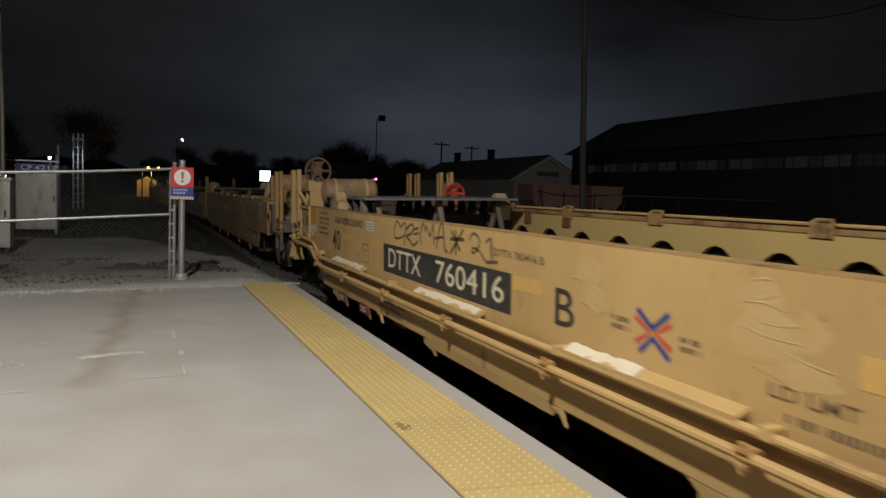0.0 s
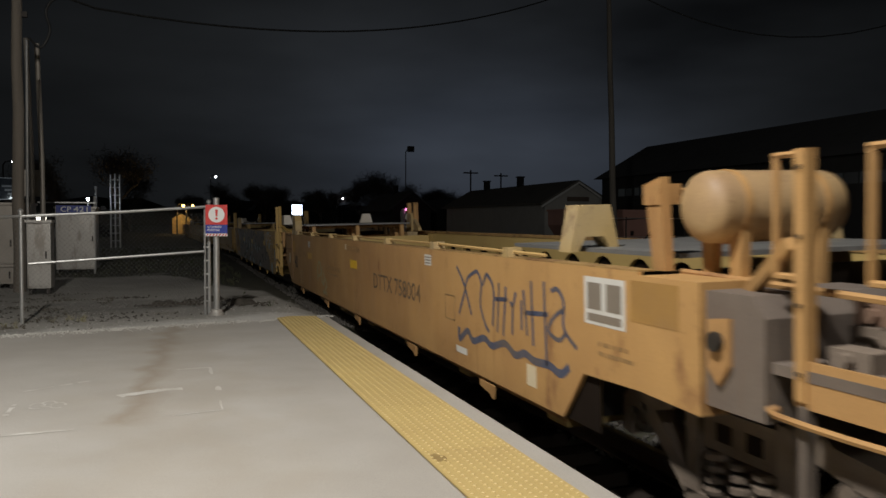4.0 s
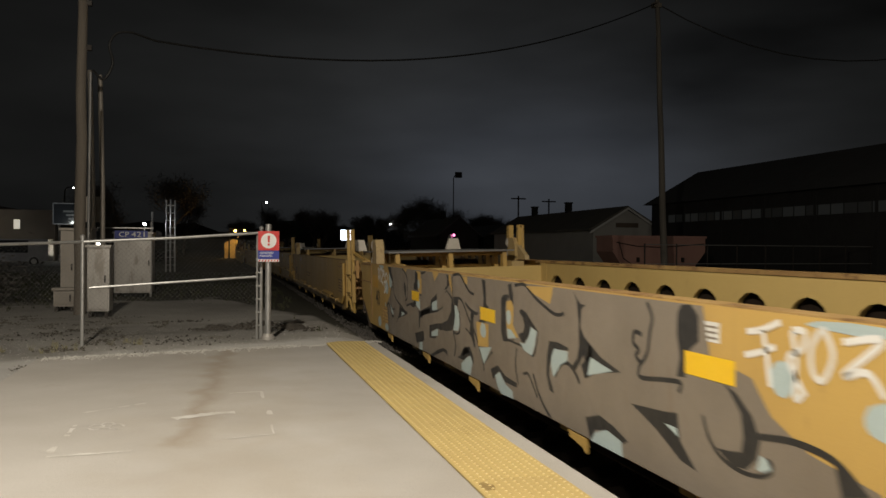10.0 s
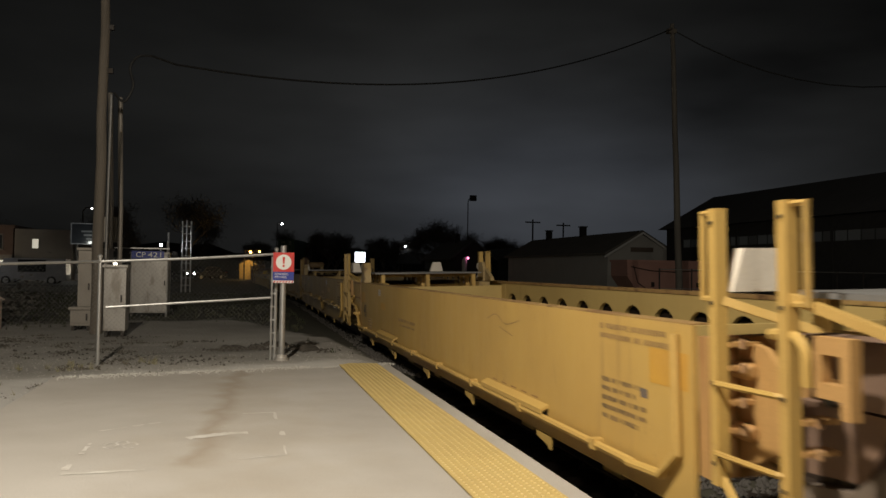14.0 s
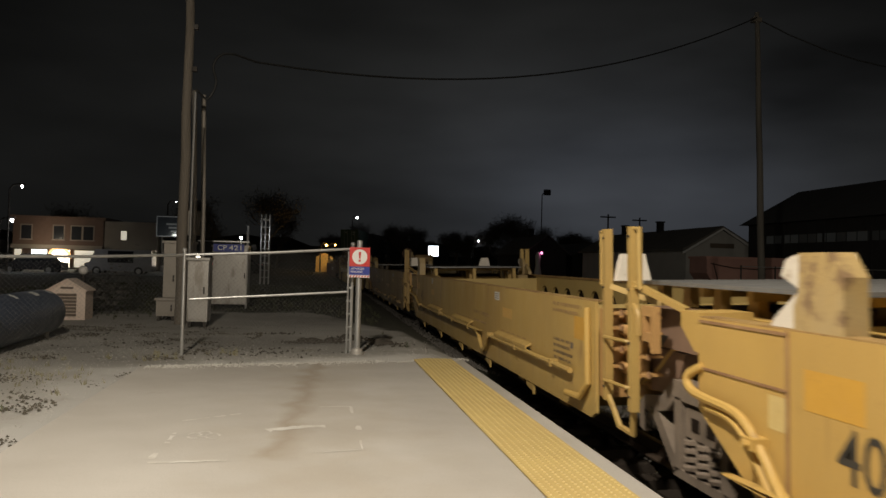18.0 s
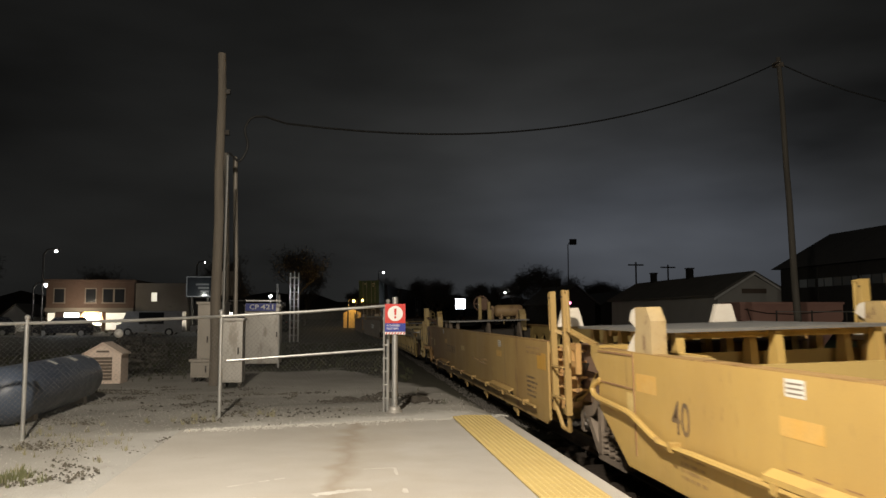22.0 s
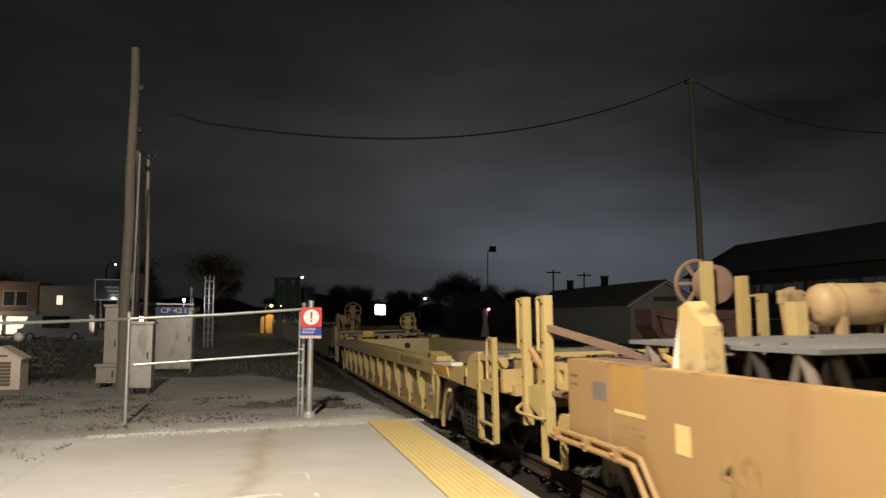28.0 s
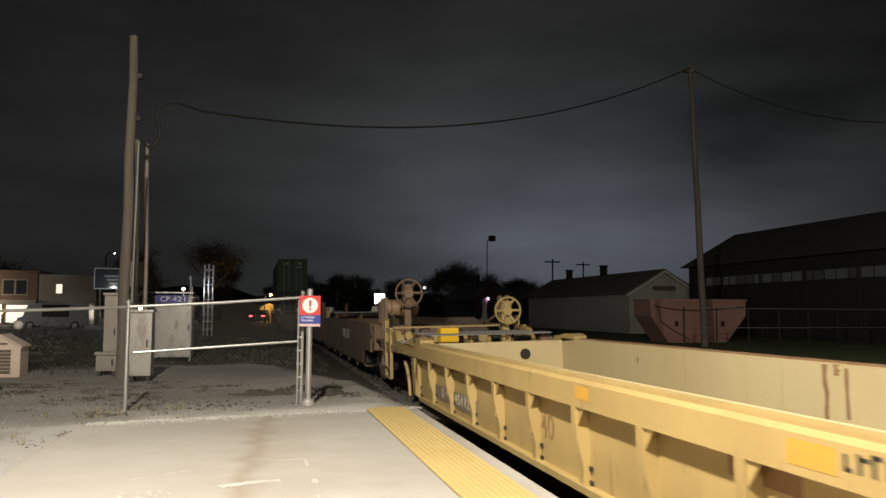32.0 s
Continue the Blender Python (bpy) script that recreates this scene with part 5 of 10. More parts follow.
for k in range(28):
    bm = bmesh.new()
    box(bm, -0.03, -0.005, 40.0 + k * 0.95, 40.93 + k * 0.95, 3.55, 3.55 + 0.55)
    part("pane", bm, G_STRIP if k % 7 not in (1, 2, 5) else G_STRIPDIM, mills)
for k in range(28):
    bm = bmesh.new()
    box(bm, -0.06, -0.03, 39.95 + k * 0.95, 40.0 + k * 0.95, 3.5, 4.15)
    part("mullion", bm, DARKWALL, mills)
for k in range(9):
    bm = bmesh.new()
    box(bm, -0.06, 0.0, 30 + k * 4.3, 30.2 + k * 4.3, 0, 4.9)
    part("wall_rib", bm, DARKWALL, mills)
for x, y in ((30.5, 86.0), (36.0, 90.0)):
    aerial = thing("power_pole", "distant dark pole with a crossarm", "utility pole", (x, y, -0.1))
    bm = bmesh.new()
    tube(bm, [(0, 0, 0), (0, 0, 7.6)], 0.09, 6)
    part("shaft", bm, GREASY, aerial)
    bm = bmesh.new()
    box(bm, -0.9, 0.9, -0.06, 0.06, 7.2, 7.35)
    part("crossarm", bm, GREASY, aerial)

skip = thing("waste_skip", "faded pink steel waste skip with sloping ends", "skip", (17.6, 38.0, -0.25))
bm = bmesh.new()
prism(bm, [(0, 2.35), (0, 1.55), (1.05, 0.08), (4.4, 0.08), (5.6, 1.55), (5.6, 2.35)], "y", 0, 1.9)
part("body", bm, SKIP, skip, bevel=0.03)
bm = bmesh.new()
box(bm, -0.06, 5.66, -0.05, 1.95, 2.3, 2.42)
part("rim", bm, SKIP, skip, "dark rubbed steel rim")
for x in (1.4, 4.1):
    bm = bmesh.new()
    box(bm, x, x + 0.12, -0.14, 0, 1.0, 1.25)
    part("lifting_lug", bm, GREASY, skip)
bm = bmesh.new()
tube(bm, [(0.2, -0.03, 2.05), (1.4, -0.05, 1.85), (2.8, -0.05, 1.80), (4.2, -0.05, 1.9), (5.5, -0.03, 2.0)], 0.025, 6)
tube(bm, [(0.35, -0.03, 2.1), (0.6, -0.05, 1.2), (1.4, -0.05, 0.7), (2.2, -0.03, 0.3)], 0.025, 6)
part("chain", bm, GREASY, skip)
wire_fence = thing("wire_fence", "low dark wire fence beyond the tracks", "fence", (0, 0, -0.2))
for k in range(16):
    bm = bmesh.new()
    tube(bm, [(15.5 + k * 1.7, 31.0 + k * 0.2, 0), (15.5 + k * 1.7, 31.0 + k * 0.2, 1.9)], 0.035, 6)
    part("fence_post", bm, GREASY, wire_fence)
for z in (1.85, 1.0):
    bm = bmesh.new()
    tube(bm, [(15.5, 31.0, z), (41.0, 34.0, z)], 0.018, 5)
    part("fence_wire", bm, GALV, wire_fence)


def tree(label, x, y, height, spread, seed, twigs=9000):
    t = thing("tree", label, "tree", (x, y, -0.2), group="bare trees")
    r = random.Random(seed)
    bm = bmesh.new()
    tips = []

    def limb(p, d, length, rad, level):
        pts = [p]
        for k in range(3):
            d = (d + Vector((r.gauss(0, 0.16), r.gauss(0, 0.16), 0.06))).normalized()
            pts.append(pts[-1] + d * length / 3)
        tube(bm, pts, rad, 5 if level else 8, rad * 0.55, caps=False)
        if level >= 3:
            tips.extend(pts[1:])
            return
        for _ in range(r.randint(3, 4)):
            q = r.uniform(0, 6.28)
            out = Vector((math.cos(q), math.sin(q), r.uniform(0.3, 1.0))).normalized()
            limb(pts[r.choice((2, 3, 3))], (d * 0.5 + out * spread).normalized(), length * r.uniform(0.68, 0.90), rad * 0.5, level + 1)

    limb(Vector((0, 0, 0)), Vector((0, 0, 1)), height * 0.30, height * 0.026, 0)
    part("trunk", bm, BARK, t)
    verts, faces = [], []
    for _ in range(twigs):
        p = r.choice(tips) + Vector((r.gauss(0, 1), r.gauss(0, 1), r.gauss(0, 0.8))) * height * 0.05
        q, w = Vector((r.gauss(0, 1), r.gauss(0, 1), r.gauss(0.4, 0.8))).normalized(), height * 0.06 * r.uniform(0.4, 1.3)
        s = q.orthogonal().normalized() * w * 0.05
        b = len(verts)
        verts += [p - s, p + s, p + q * w]
        faces.append((b, b + 1, b + 2))
    me = bpy.data.meshes.new("crown")
    me.from_pydata(verts, [], faces)
    me.materials.append(TWIG)
    ob = new("crown", me)
    ob.parent = t


for i, (x, y, h, s) in enumerate(((27, 122, 11, 1.0), (33, 128, 8.5, 1.0), (23, 130, 7.5, 1.0), (12.5, 130, 9, 0.95), (7.0, 135, 9.5, 0.95), (-8, 120, 10, 1.0), (-8, 97, 11.5, 1.0), (-15, 99, 9.5, 1.0), (30, 120, 10.5, 1.1), (11, 128, 9.3, 1.1), (41, 127, 9.3, 1.1), (20.5, 128, 8.6, 1.1), (-20, 110, 11, 1.0), (2, 160, 8, 1.0), (17, 150, 7, 1.0), (44, 135, 9, 1.0), (52, 130, 8, 1.0), (-34, 105, 9, 1.0), (-45, 100, 10, 1.0), (37, 108, 6.5, 1.0))):
    tree("leafless dark tree against the night sky" if h > 8 else "small leafless dark tree", x, y, h, s, 40 + i, 3200 if x < 0 else 9000)
bm = bmesh.new()
r = random.Random(77)
prev = None
for k in range(90):
    a = radians(20 + 140 * k / 89)
    px, py = 330 * math.cos(a), 330 * math.sin(a)
    top = 8 + 5 * noise.noise((k * 0.35, 0, 0)) + r.uniform(0, 2.2)
    pair = [bm.verts.new((px, py, -1)), bm.verts.new((px, py, top))]
    if prev:
        bm.faces.new((prev[0], pair[0], pair[1], prev[1]))
    prev = pair
single("backdrop", bm, TWIG, "dark distant tree line on the horizon", "backdrop", kind="structure")

# unseen lamp posts for these lights; the one across the tracks is made up
for px, py, pz in UNSEEN_LAMPS:
    post = thing("unseen_lamp_post", "unseen lamp post that carries an added light", "lamp post", (px - 0.9, py, 0.05))
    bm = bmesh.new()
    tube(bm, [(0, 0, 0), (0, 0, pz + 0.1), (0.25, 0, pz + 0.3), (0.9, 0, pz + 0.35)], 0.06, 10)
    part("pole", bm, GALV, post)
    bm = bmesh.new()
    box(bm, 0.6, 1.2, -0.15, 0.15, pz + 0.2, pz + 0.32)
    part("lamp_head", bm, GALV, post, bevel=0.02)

# ---- the train ----
SECONDS = 32.0


def travelled(t):
    """Metres that the train has gone after t seconds."""
    return 3.32347 * t - 0.0026959 * t ** 2 + 6.605e-5 * t ** 3 - 3.369e-6 * t ** 4


def track_pose(y):
    """On the track centre line; far off it bends gently to the left."""
    u = min(max((y - 35.0) / 43.0, 0.0), 1.0)
    w = max(y - 85.0, 0.0)
    slope = -1.35 * 6 * u * (1 - u) / 43.0 + 2 * 0.0026 * w
    return pose(RAIL_X + 0.024 - 1.35 * u * u * (3 - 2 * u) + 0.0026 * w * w, y, RAIL_Z + 0.039, 0, -CANT, -math.degrees(math.atan(slope)))


ROLLING, WHEELS = [], []
WHEEL_R = 0.42
NEAR = -1.5


def railcar(name, label, ref):
    t = thing(name, label, "railcar", group="cars of the freight train")
    ROLLING.append((t, ref))
    return t


def helix(bm, x, y, z0, z1, r, turns, wire):
    tube(bm, [(x + r * math.cos(q), y + r * math.sin(q), z0 + (z1 - z0) * q / (2 * math.pi * turns)) for q in (2 * math.pi * turns * k / (turns * 8) for k in range(turns * 8 + 1))], wire, 5)


def truck(parent, y, cast=None):
    """A two-axle bogie with side frames, springs and turning wheelsets."""
    cast = cast or TRUCK
    bm = bmesh.new()
    box(bm, -0.95, 0.95, y - 0.2, y + 0.2, 0.42, 0.66)
    box(bm, -0.35, 0.35, y - 0.35, y + 0.35, 0.60, 0.74)
    bol = part("truck", bm, cast, parent, "dusty cast-iron bogie", bevel=0.02)
    for s in (-1, 1):
        bm = bmesh.new()
        a, b = sorted((s * 1.07, s * 1.21))
        for pts in (
                [(-1.10, 0.28), (-1.10, 0.50), (-0.98, 0.58), (-0.66, 0.62), (-0.44, 0.79), (0.44, 0.79), (0.66, 0.62), (0.98, 0.58), (1.10, 0.50), (1.10, 0.28), (1.0, 0.26), (0.97, 0.44), (0.76, 0.47), (0.56, 0.52), (0.40, 0.64), (-0.40, 0.64), (-0.56, 0.52), (-0.76, 0.47), (-0.97, 0.44), (-1.0, 0.26)],
                [(-0.42, 0.66), (-0.31, 0.66), (-0.31, 0.10), (-0.42, 0.06)],
                [(0.42, 0.66), (0.31, 0.66), (0.31, 0.10), (0.42, 0.06)],
                [(-0.44, 0.03), (0.44, 0.03), (0.44, 0.10), (-0.44, 0.10)],
                [(-0.42, 0.04), (-0.82, 0.42), (-0.74, 0.50), (-0.42, 0.19)],
                [(0.42, 0.04), (0.82, 0.42), (0.74, 0.50), (0.42, 0.19)]):
            prism(bm, [(y + p, q) for p, q in pts], "x", a, b)
        part("side_frame", bm, cast, bol, bevel=0.012)
        bm = bmesh.new()
        box(bm, min(s * 0.95, s * 1.18), max(s * 0.95, s * 1.18), y - 0.29, y + 0.29, 0.37, 0.60)
        end = part("bolster_end", bm, cast, bol, bevel=0.02)
        # dark plugs painted for the shade in two pocket holes
        for k in (-0.12, 0.12):
            bm = bmesh.new()
            box(bm, min(s * 1.17, s * 1.186), max(s * 1.17, s * 1.186), y + k - 0.06, y + k + 0.06, 0.43, 0.53)
            part("core_hole", bm, CAVITY, end, bevel=0.015)
        for k in (-0.2, 0.0, 0.2):
            bm = bmesh.new()
            helix(bm, s * 1.13, y + k, 0.11, 0.37, 0.085, 4, 0.023)
            part("spring", bm, cast, bol)
    for k in (-0.89, 0.89):
        ws = new("wheelset", wheelset_mesh)
        ws.parent = bol
        WHEELS.append((ws, y + k))
    return bol


bm = bmesh.new()
tube(bm, [(-1.0, 0, 0), (1.0, 0, 0)], 0.085, 12)
for s in (-1, 1):
    lathe(bm, [(s * d, rr) for d, rr in ((0.685, 0.20), (0.685, 0.445), (0.72, 0.445), (0.735, 0.42), (0.825, 0.415), (0.825, 0.345), (0.79, 0.33), (0.785, 0.16), (0.83, 0.14), (0.83, 0.09))], "x", (0, 0, 0), 28)
    lathe(bm, [(s * d, rr) for d, rr in ((0.98, 0.13), (1.16, 0.13), (1.20, 0.11), (1.21, 0.02))], "x", (0, 0, 0), 14)
    for k in range(3):
        q = k * 2.094
        box(bm, s * 1.205 - 0.02, s * 1.205 + 0.02, 0.07 * math.cos(q) - 0.018, 0.07 * math.cos(q) + 0.018, 0.07 * math.sin(q) - 0.018, 0.07 * math.sin(q) + 0.018)
wheelset_mesh = to_mesh("wheelset", bm, TREAD)


def plate_with_holes(bm, x, y0, y1, z0, z1, step, r, cz):
    """An inner side sheet with a row of round lightening holes."""
    cells = max(int((y1 - y0) / step), 1)
    w = (y1 - y0) / cells
    n = 16
    for c in range(cells):
        a, b = y0 + c * w, y0 + (c + 1) * w
        cy = (a + b) / 2
        ring, rim = [], []
        for k in range(n):
            q = 2 * math.pi * k / n
            d = Vector((math.cos(q), math.sin(q)))
            ring.append((cy + d.x * r, cz + d.y * r))
            f = 1 / max(abs(d.x), abs(d.y))
            ry, rz = d.x * f, d.y * f
            rim.append((cy + ry * w / 2, cz + (rz * (z1 - cz) if rz > 0 else rz * (cz - z0))))
        vi = [bm.verts.new((x, p, q)) for p, q in ring]
        vo = [bm.verts.new((x, p, q)) for p, q in rim]
        vb = [bm.verts.new((x + (0.06 if x > 0 else -0.06), p, q)) for p, q in ring]
        for k in range(n):
            j = (k + 1) % n
            bm.faces.new((vi[k], vi[j], vo[j], vo[k]))
            bm.faces.new((vi[j], vi[k], vb[k], vb[j]))
    bmesh.ops.remove_doubles(bm, verts=bm.verts, dist=0.001)


def handle(bm, y, x, z0, z1, out=0.10):
    tube(bm, [(x, y, z0), (x, y + out, z0), (x, y + out, z1), (x, y, z1)], 0.017, 6)


def stake(parent, material, x, y, z0, z1, out, w=0.034, drop=0.62):
    bm = bmesh.new()
    box(bm, x - w, x + w, y - w, y + w, z0, z1)
    st = part("stake", bm, material, parent, bevel=0.008)
    bm = bmesh.new()
    handle(bm, y + (w if out > 0 else -w), x, z1 - drop, z1 - 0.02, out)
    part("grab_handle", bm, material, st)
    for k in range(4):
        bm = bmesh.new()
        lathe(bm, [(0, 0.012), (0.012, 0.012)], "x", (x - w - 0.012, y, z0 + 0.12 + k * (z1 - z0 - 0.2) / 3), 6)
        part("bolt", bm, GREASY, st)


def valve_stand(parent, material, x0, y):
    """An open-fronted steel stand with a valve box on top, beside the reservoir."""
    a, b, f, k = y - 0.19, y + 0.15, x0 - 0.12, x0 + 0.10
    bm = bmesh.new()
    box(bm, f, k, b - 0.02, b, 1.34, 1.60)
    box(bm, f, k, a, a + 0.10, 1.34, 1.60)
    box(bm, k - 0.02, k, a + 0.10, b - 0.02, 1.34, 1.60)
    prism(bm, [(b - 0.02, 1.34), (a + 0.10, 1.34), (a + 0.10, 1.42), (b - 0.10, 1.46)], "x", f + 0.01, k - 0.03)
    st = part("valve_stand", bm, material, parent, "open steel valve stand", bevel=0.008)
    bm = bmesh.new()
    box(bm, f - 0.02, k + 0.02, a + 0.15, b + 0.01, 1.605, 1.72)
    box(bm, f - 0.03, k, a - 0.01, a + 0.13, 1.605, 1.75)
    part("valve_box", bm, material, st, bevel=0.015)
    for q in (a + 0.05, b - 0.06):
        bm = bmesh.new()
        lathe(bm, [(1.72, 0.035), (1.765, 0.035), (1.775, 0.02)], "z", (f + 0.06, q, 0), 10)
        part("valve_cap", bm, material, st)


def air_tank(parent, material, x0, x1, y, z, r, boxed=False):
    """A reservoir that lies across the car."""
    bm = bmesh.new()
    lathe(bm, [(x0, 0.02), (x0 + 0.012, r * 0.45), (x0 + 0.035, r * 0.75), (x0 + 0.07, r * 0.93), (x0 + 0.11, r), (x1 - 0.11, r), (x1 - 0.07, r * 0.93), (x1 - 0.035, r * 0.75), (x1 - 0.012, r * 0.45), (x1, 0.02)], "x", (0, y, z), 28)
    t = part("air_tank", bm, TANKPAINT, parent, "rounded weathered air reservoir across the deck")
    for x in (x0 + 0.22, x1 - 0.22):
        bm = bmesh.new()
        prism(bm, [(y - r * 0.75, 1.0), (y - r * 0.5, 1.0), (y - r * 0.3, z - r * 0.85), (y + r * 0.3, z - r * 0.85), (y + r * 0.5, 1.0), (y + r * 0.75, 1.0), (y + r * 0.85, z - r * 0.4), (y - r * 0.85, z - r * 0.4)], "x", x - 0.03, x + 0.03)
        lathe(bm, [(x - 0.02, r + 0.006), (x + 0.02, r + 0.006)], "x", (0, y, z), 28)
        part("tank_bracket", bm, material, t)
    if boxed:
        valve_stand(t, material, x0 - 0.05, y + 0.21)
        return
    bm = bmesh.new()
    prism(bm, [(y + r + 0.02, 1.36), (y + r + 0.14, 1.36), (y + r + 0.22, z + r * 0.7), (y + r + 0.06, z + r * 0.9)], "x", x0 - 0.02, x0 + 0.04)
    box(bm, x0 - 0.03, x0 + 0.12, y + r + 0.06, y + r + 0.22, z + 0.02, z + 0.14)
    tube(bm, [(x0 + 0.1, y + r + 0.1, z + 0.1), (x1, y + r + 0.06, z + 0.08)], 0.018, 6)
    part("tank_valve", bm, material, t, bevel=0.01)


def brake_wheel(parent, material, x, y, z, r, housing=None):
    bm = bmesh.new()
    n = 24
    tube(bm, [(x + r * math.cos(q), y, z + r * math.sin(q)) for q in (2 * math.pi * k / n for k in range(n + 1))], 0.022, 6)
    lathe(bm, [(0.02, r * 0.38), (0.10, r * 0.42), (0.16, r * 0.2)], "y", (x, y, z), 12)
    w = part("brake_wheel", bm, material, parent, "spoked handbrake wheel")
    for k in range(6):
        bm = bmesh.new()
        q = k * math.pi / 3
        tube(bm, [(x + 0.02 * math.cos(q), y + 0.06, z + 0.02 * math.sin(q)), (x + r * 0.6 * math.cos(q), y + 0.05, z + r * 0.6 * math.sin(q)), (x + r * math.cos(q), y, z + r * math.sin(q))], 0.028, 5)
        part("spoke", bm, material, w)
    bm = bmesh.new()
    box(bm, x - 0.11, x + 0.11, y + 0.10, y + 0.36, z - 0.28, z + 0.2)
    box(bm, x - 0.07, x + 0.07, y + 0.16, y + 0.30, 1.0, z - 0.28)
    part("gear_housing", bm, housing or material, w, bevel=0.02)


def corner_guides(parent, near_y, high):
    for s in (-1, 1):
        y = near_y + (0.77 if high and s > 0 else 0.0)
        if high:
            bm = bmesh.new()
            lo, hi = sorted((s * 1.49, s * 1.35))
            prism(bm, [(y + 0.03, 1.06), (y + 0.44, 1.06), (y + 0.44, 1.50), (y + 0.40, 1.57), (y + 0.39, 1.785), (y + 0.13, 1.785), (y + 0.03, 1.66)], "x", lo, hi)
            g = part("container_guide", bm, SCUFFED, parent, "tall corner guide with a scuffed face", bevel=0.012)
            if s > 0:
                bm = bmesh.new()
                prism(bm, [(y - 0.035, 1.64), (y - 0.035, 1.36), (y - 0.44, 1.36), (y - 0.41, 1.44)], "x", lo + 0.03, hi - 0.03)
                part("shoulder", bm, SCUFFED, g, bevel=0.01)
            bm = bmesh.new()
            box(bm, min(s * 1.36, s * 1.12), max(s * 1.36, s * 1.12), y - 0.42, y + 0.16, 1.02, 1.345)
            part("landing_block", bm, SCUFFED, g, bevel=0.02)
            bm = bmesh.new()
            prism(bm, [(y + 0.394, 1.585), (y + 0.57, 1.66), (y + 0.53, 1.74), (y + 0.48, 1.765), (y + 0.394, 1.78)], "x", lo + 0.008, hi - 0.008)
            prism(bm, [(y + 0.445, 1.372), (y + 0.69, 1.372), (y + 0.655, 1.42), (y + 0.445, 1.565)], "x", lo + 0.02, hi - 0.02)
            part("scuffed_face", bm, WHITE, g)
        else:
            bm = bmesh.new()
            x = s * 1.05 - 0.12
            prism(bm, [(x - 0.24, 1.56), (x + 0.10, 1.56), (x + 0.04, 1.80), (x - 0.16, 1.80)], "y", y - 0.04, y + 0.06)
            part("white_guide", bm, WHITE, parent, "white painted trapezoid guide", bevel=0.015)


def well_unit(t, ref, s0, s1, low, high, material, inner, rods, side_top=1.36, detail=True, tall=False, holes=-0.28, hoses=True, step=(1.7, 1.0)):
    """One container well: double-skinned sides, floor, bulkheads, and its two ends."""
    a, b = s0 - ref, s1 - ref
    if low == "joint":
        lo_prof = [(a, side_top), (a, 0.34), (a + 0.12, 0.28)]
    else:
        lo_prof = [(a, side_top), (a, 0.68), (a + 0.65, 0.66), (a + 0.94, 0.31)]
    hi_prof = [(b - 0.80, 0.29), (b, 0.75), (b, side_top)] if high == "joint" else [(b - step[0], 0.28), (b - step[1], 0.66 if tall else 0.70), (b, 0.68 if tall else 0.73), (b, side_top)]
    for s in (-1, 1):
        bm = bmesh.new()
        prism(bm, lo_prof + hi_prof, "x", min(s * 1.50, s * 1.47), max(s * 1.50, s * 1.47))
        side = part("side_plate", bm, material, t, "flat painted side of the well")
        bm = bmesh.new()
        if detail:
            plate_with_holes(bm, s * 1.38, a + 0.9 + holes, b - 1.9 + holes, 0.30, side_top - 0.01, 0.83, 0.29, 0.84)
            if holes < 0:
                box(bm, s * 1.38 - 0.004, s * 1.38 + 0.004, b - 1.9 + holes, b - 1.9, 0.30, side_top - 0.01)
        else:
            box(bm, min(s * 1.42, s * 1.41), max(s * 1.42, s * 1.41), a + 0.9, b - 1.9, 0.3, side_top - 0.01)
        part("inner_plate", bm, inner, t, "inner side sheet with round holes" if detail else "")
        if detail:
            # near-black sheet: shade of the hollow put into the rusted lining's colour
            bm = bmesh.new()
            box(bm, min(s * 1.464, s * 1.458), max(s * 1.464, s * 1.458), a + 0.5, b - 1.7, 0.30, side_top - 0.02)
            part("cavity_lining", bm, CAVITY, t, "rusted lining, near black with the shade of the hollow wall")
        bm = bmesh.new()
        box(bm, min(s * 1.497, s * 1.372), max(s * 1.497, s * 1.372), a + 0.02, b - 0.02, side_top, side_top + 0.010)
        box(bm, min(s * 1.378, s * 1.368), max(s * 1.378, s * 1.368), a + 0.7, b - 1.7, side_top - 0.035, side_top)
        part("top_chord", bm, EDGE if detail else material, t, "rust-worn top edge" if detail else "")
        bm = bmesh.new()
        box(bm, min(s * 1.45, s * 1.36), max(s * 1.45, s * 1.36), a + 1.0, b - 1.75, 0.255, 0.28)
        part("bottom_sill", bm, material, t)
        # dark strips stand for the shade in the panel gaps, plus a rusty lip
        for y in (b - 1.02,) if high == "joint" else ():
            bm = bmesh.new()
            box(bm, min(s * 1.508, s * 1.50), max(s * 1.508, s * 1.50), y - 0.012, y + 0.012, 0.42, side_top)
            box(bm, min(s * 1.508, s * 1.50), max(s * 1.508, s * 1.50), y, b - 0.02, 1.02, 1.036)
            box(bm, min(s * 1.508, s * 1.50), max(s * 1.508, s * 1.50), y, b - 0.02, side_top - 0.03, side_top - 0.012)
            part("end_seam", bm, RUSTRUN, side)
    for k in range(7):
        bm = bmesh.new()
        y = a + 1.2 + k * (b - a - 3.4) / 6
        box(bm, -1.42, 1.42, y - 0.15, y + 0.15, 0.20, 0.27)
        part("floor_beam", bm, inner, t)
    for y in (a + 0.9, b - 1.9):
        bm = bmesh.new()
        box(bm, -1.42, 1.42, y - 0.03, y + 0.03, 0.3, 1.28)
        # platform-end bulkheads are coloured near black for the shade in the notch
        part("bulkhead", bm, inner if (high if y > (a + b) / 2 else low) == "joint" else GREASY, t)
    r = random.Random(int(s0 * 7))
    for k in range(5):
        y = a + 2.2 + k * (b - a - 4.6) / 4 + r.uniform(-0.2, 0.2)
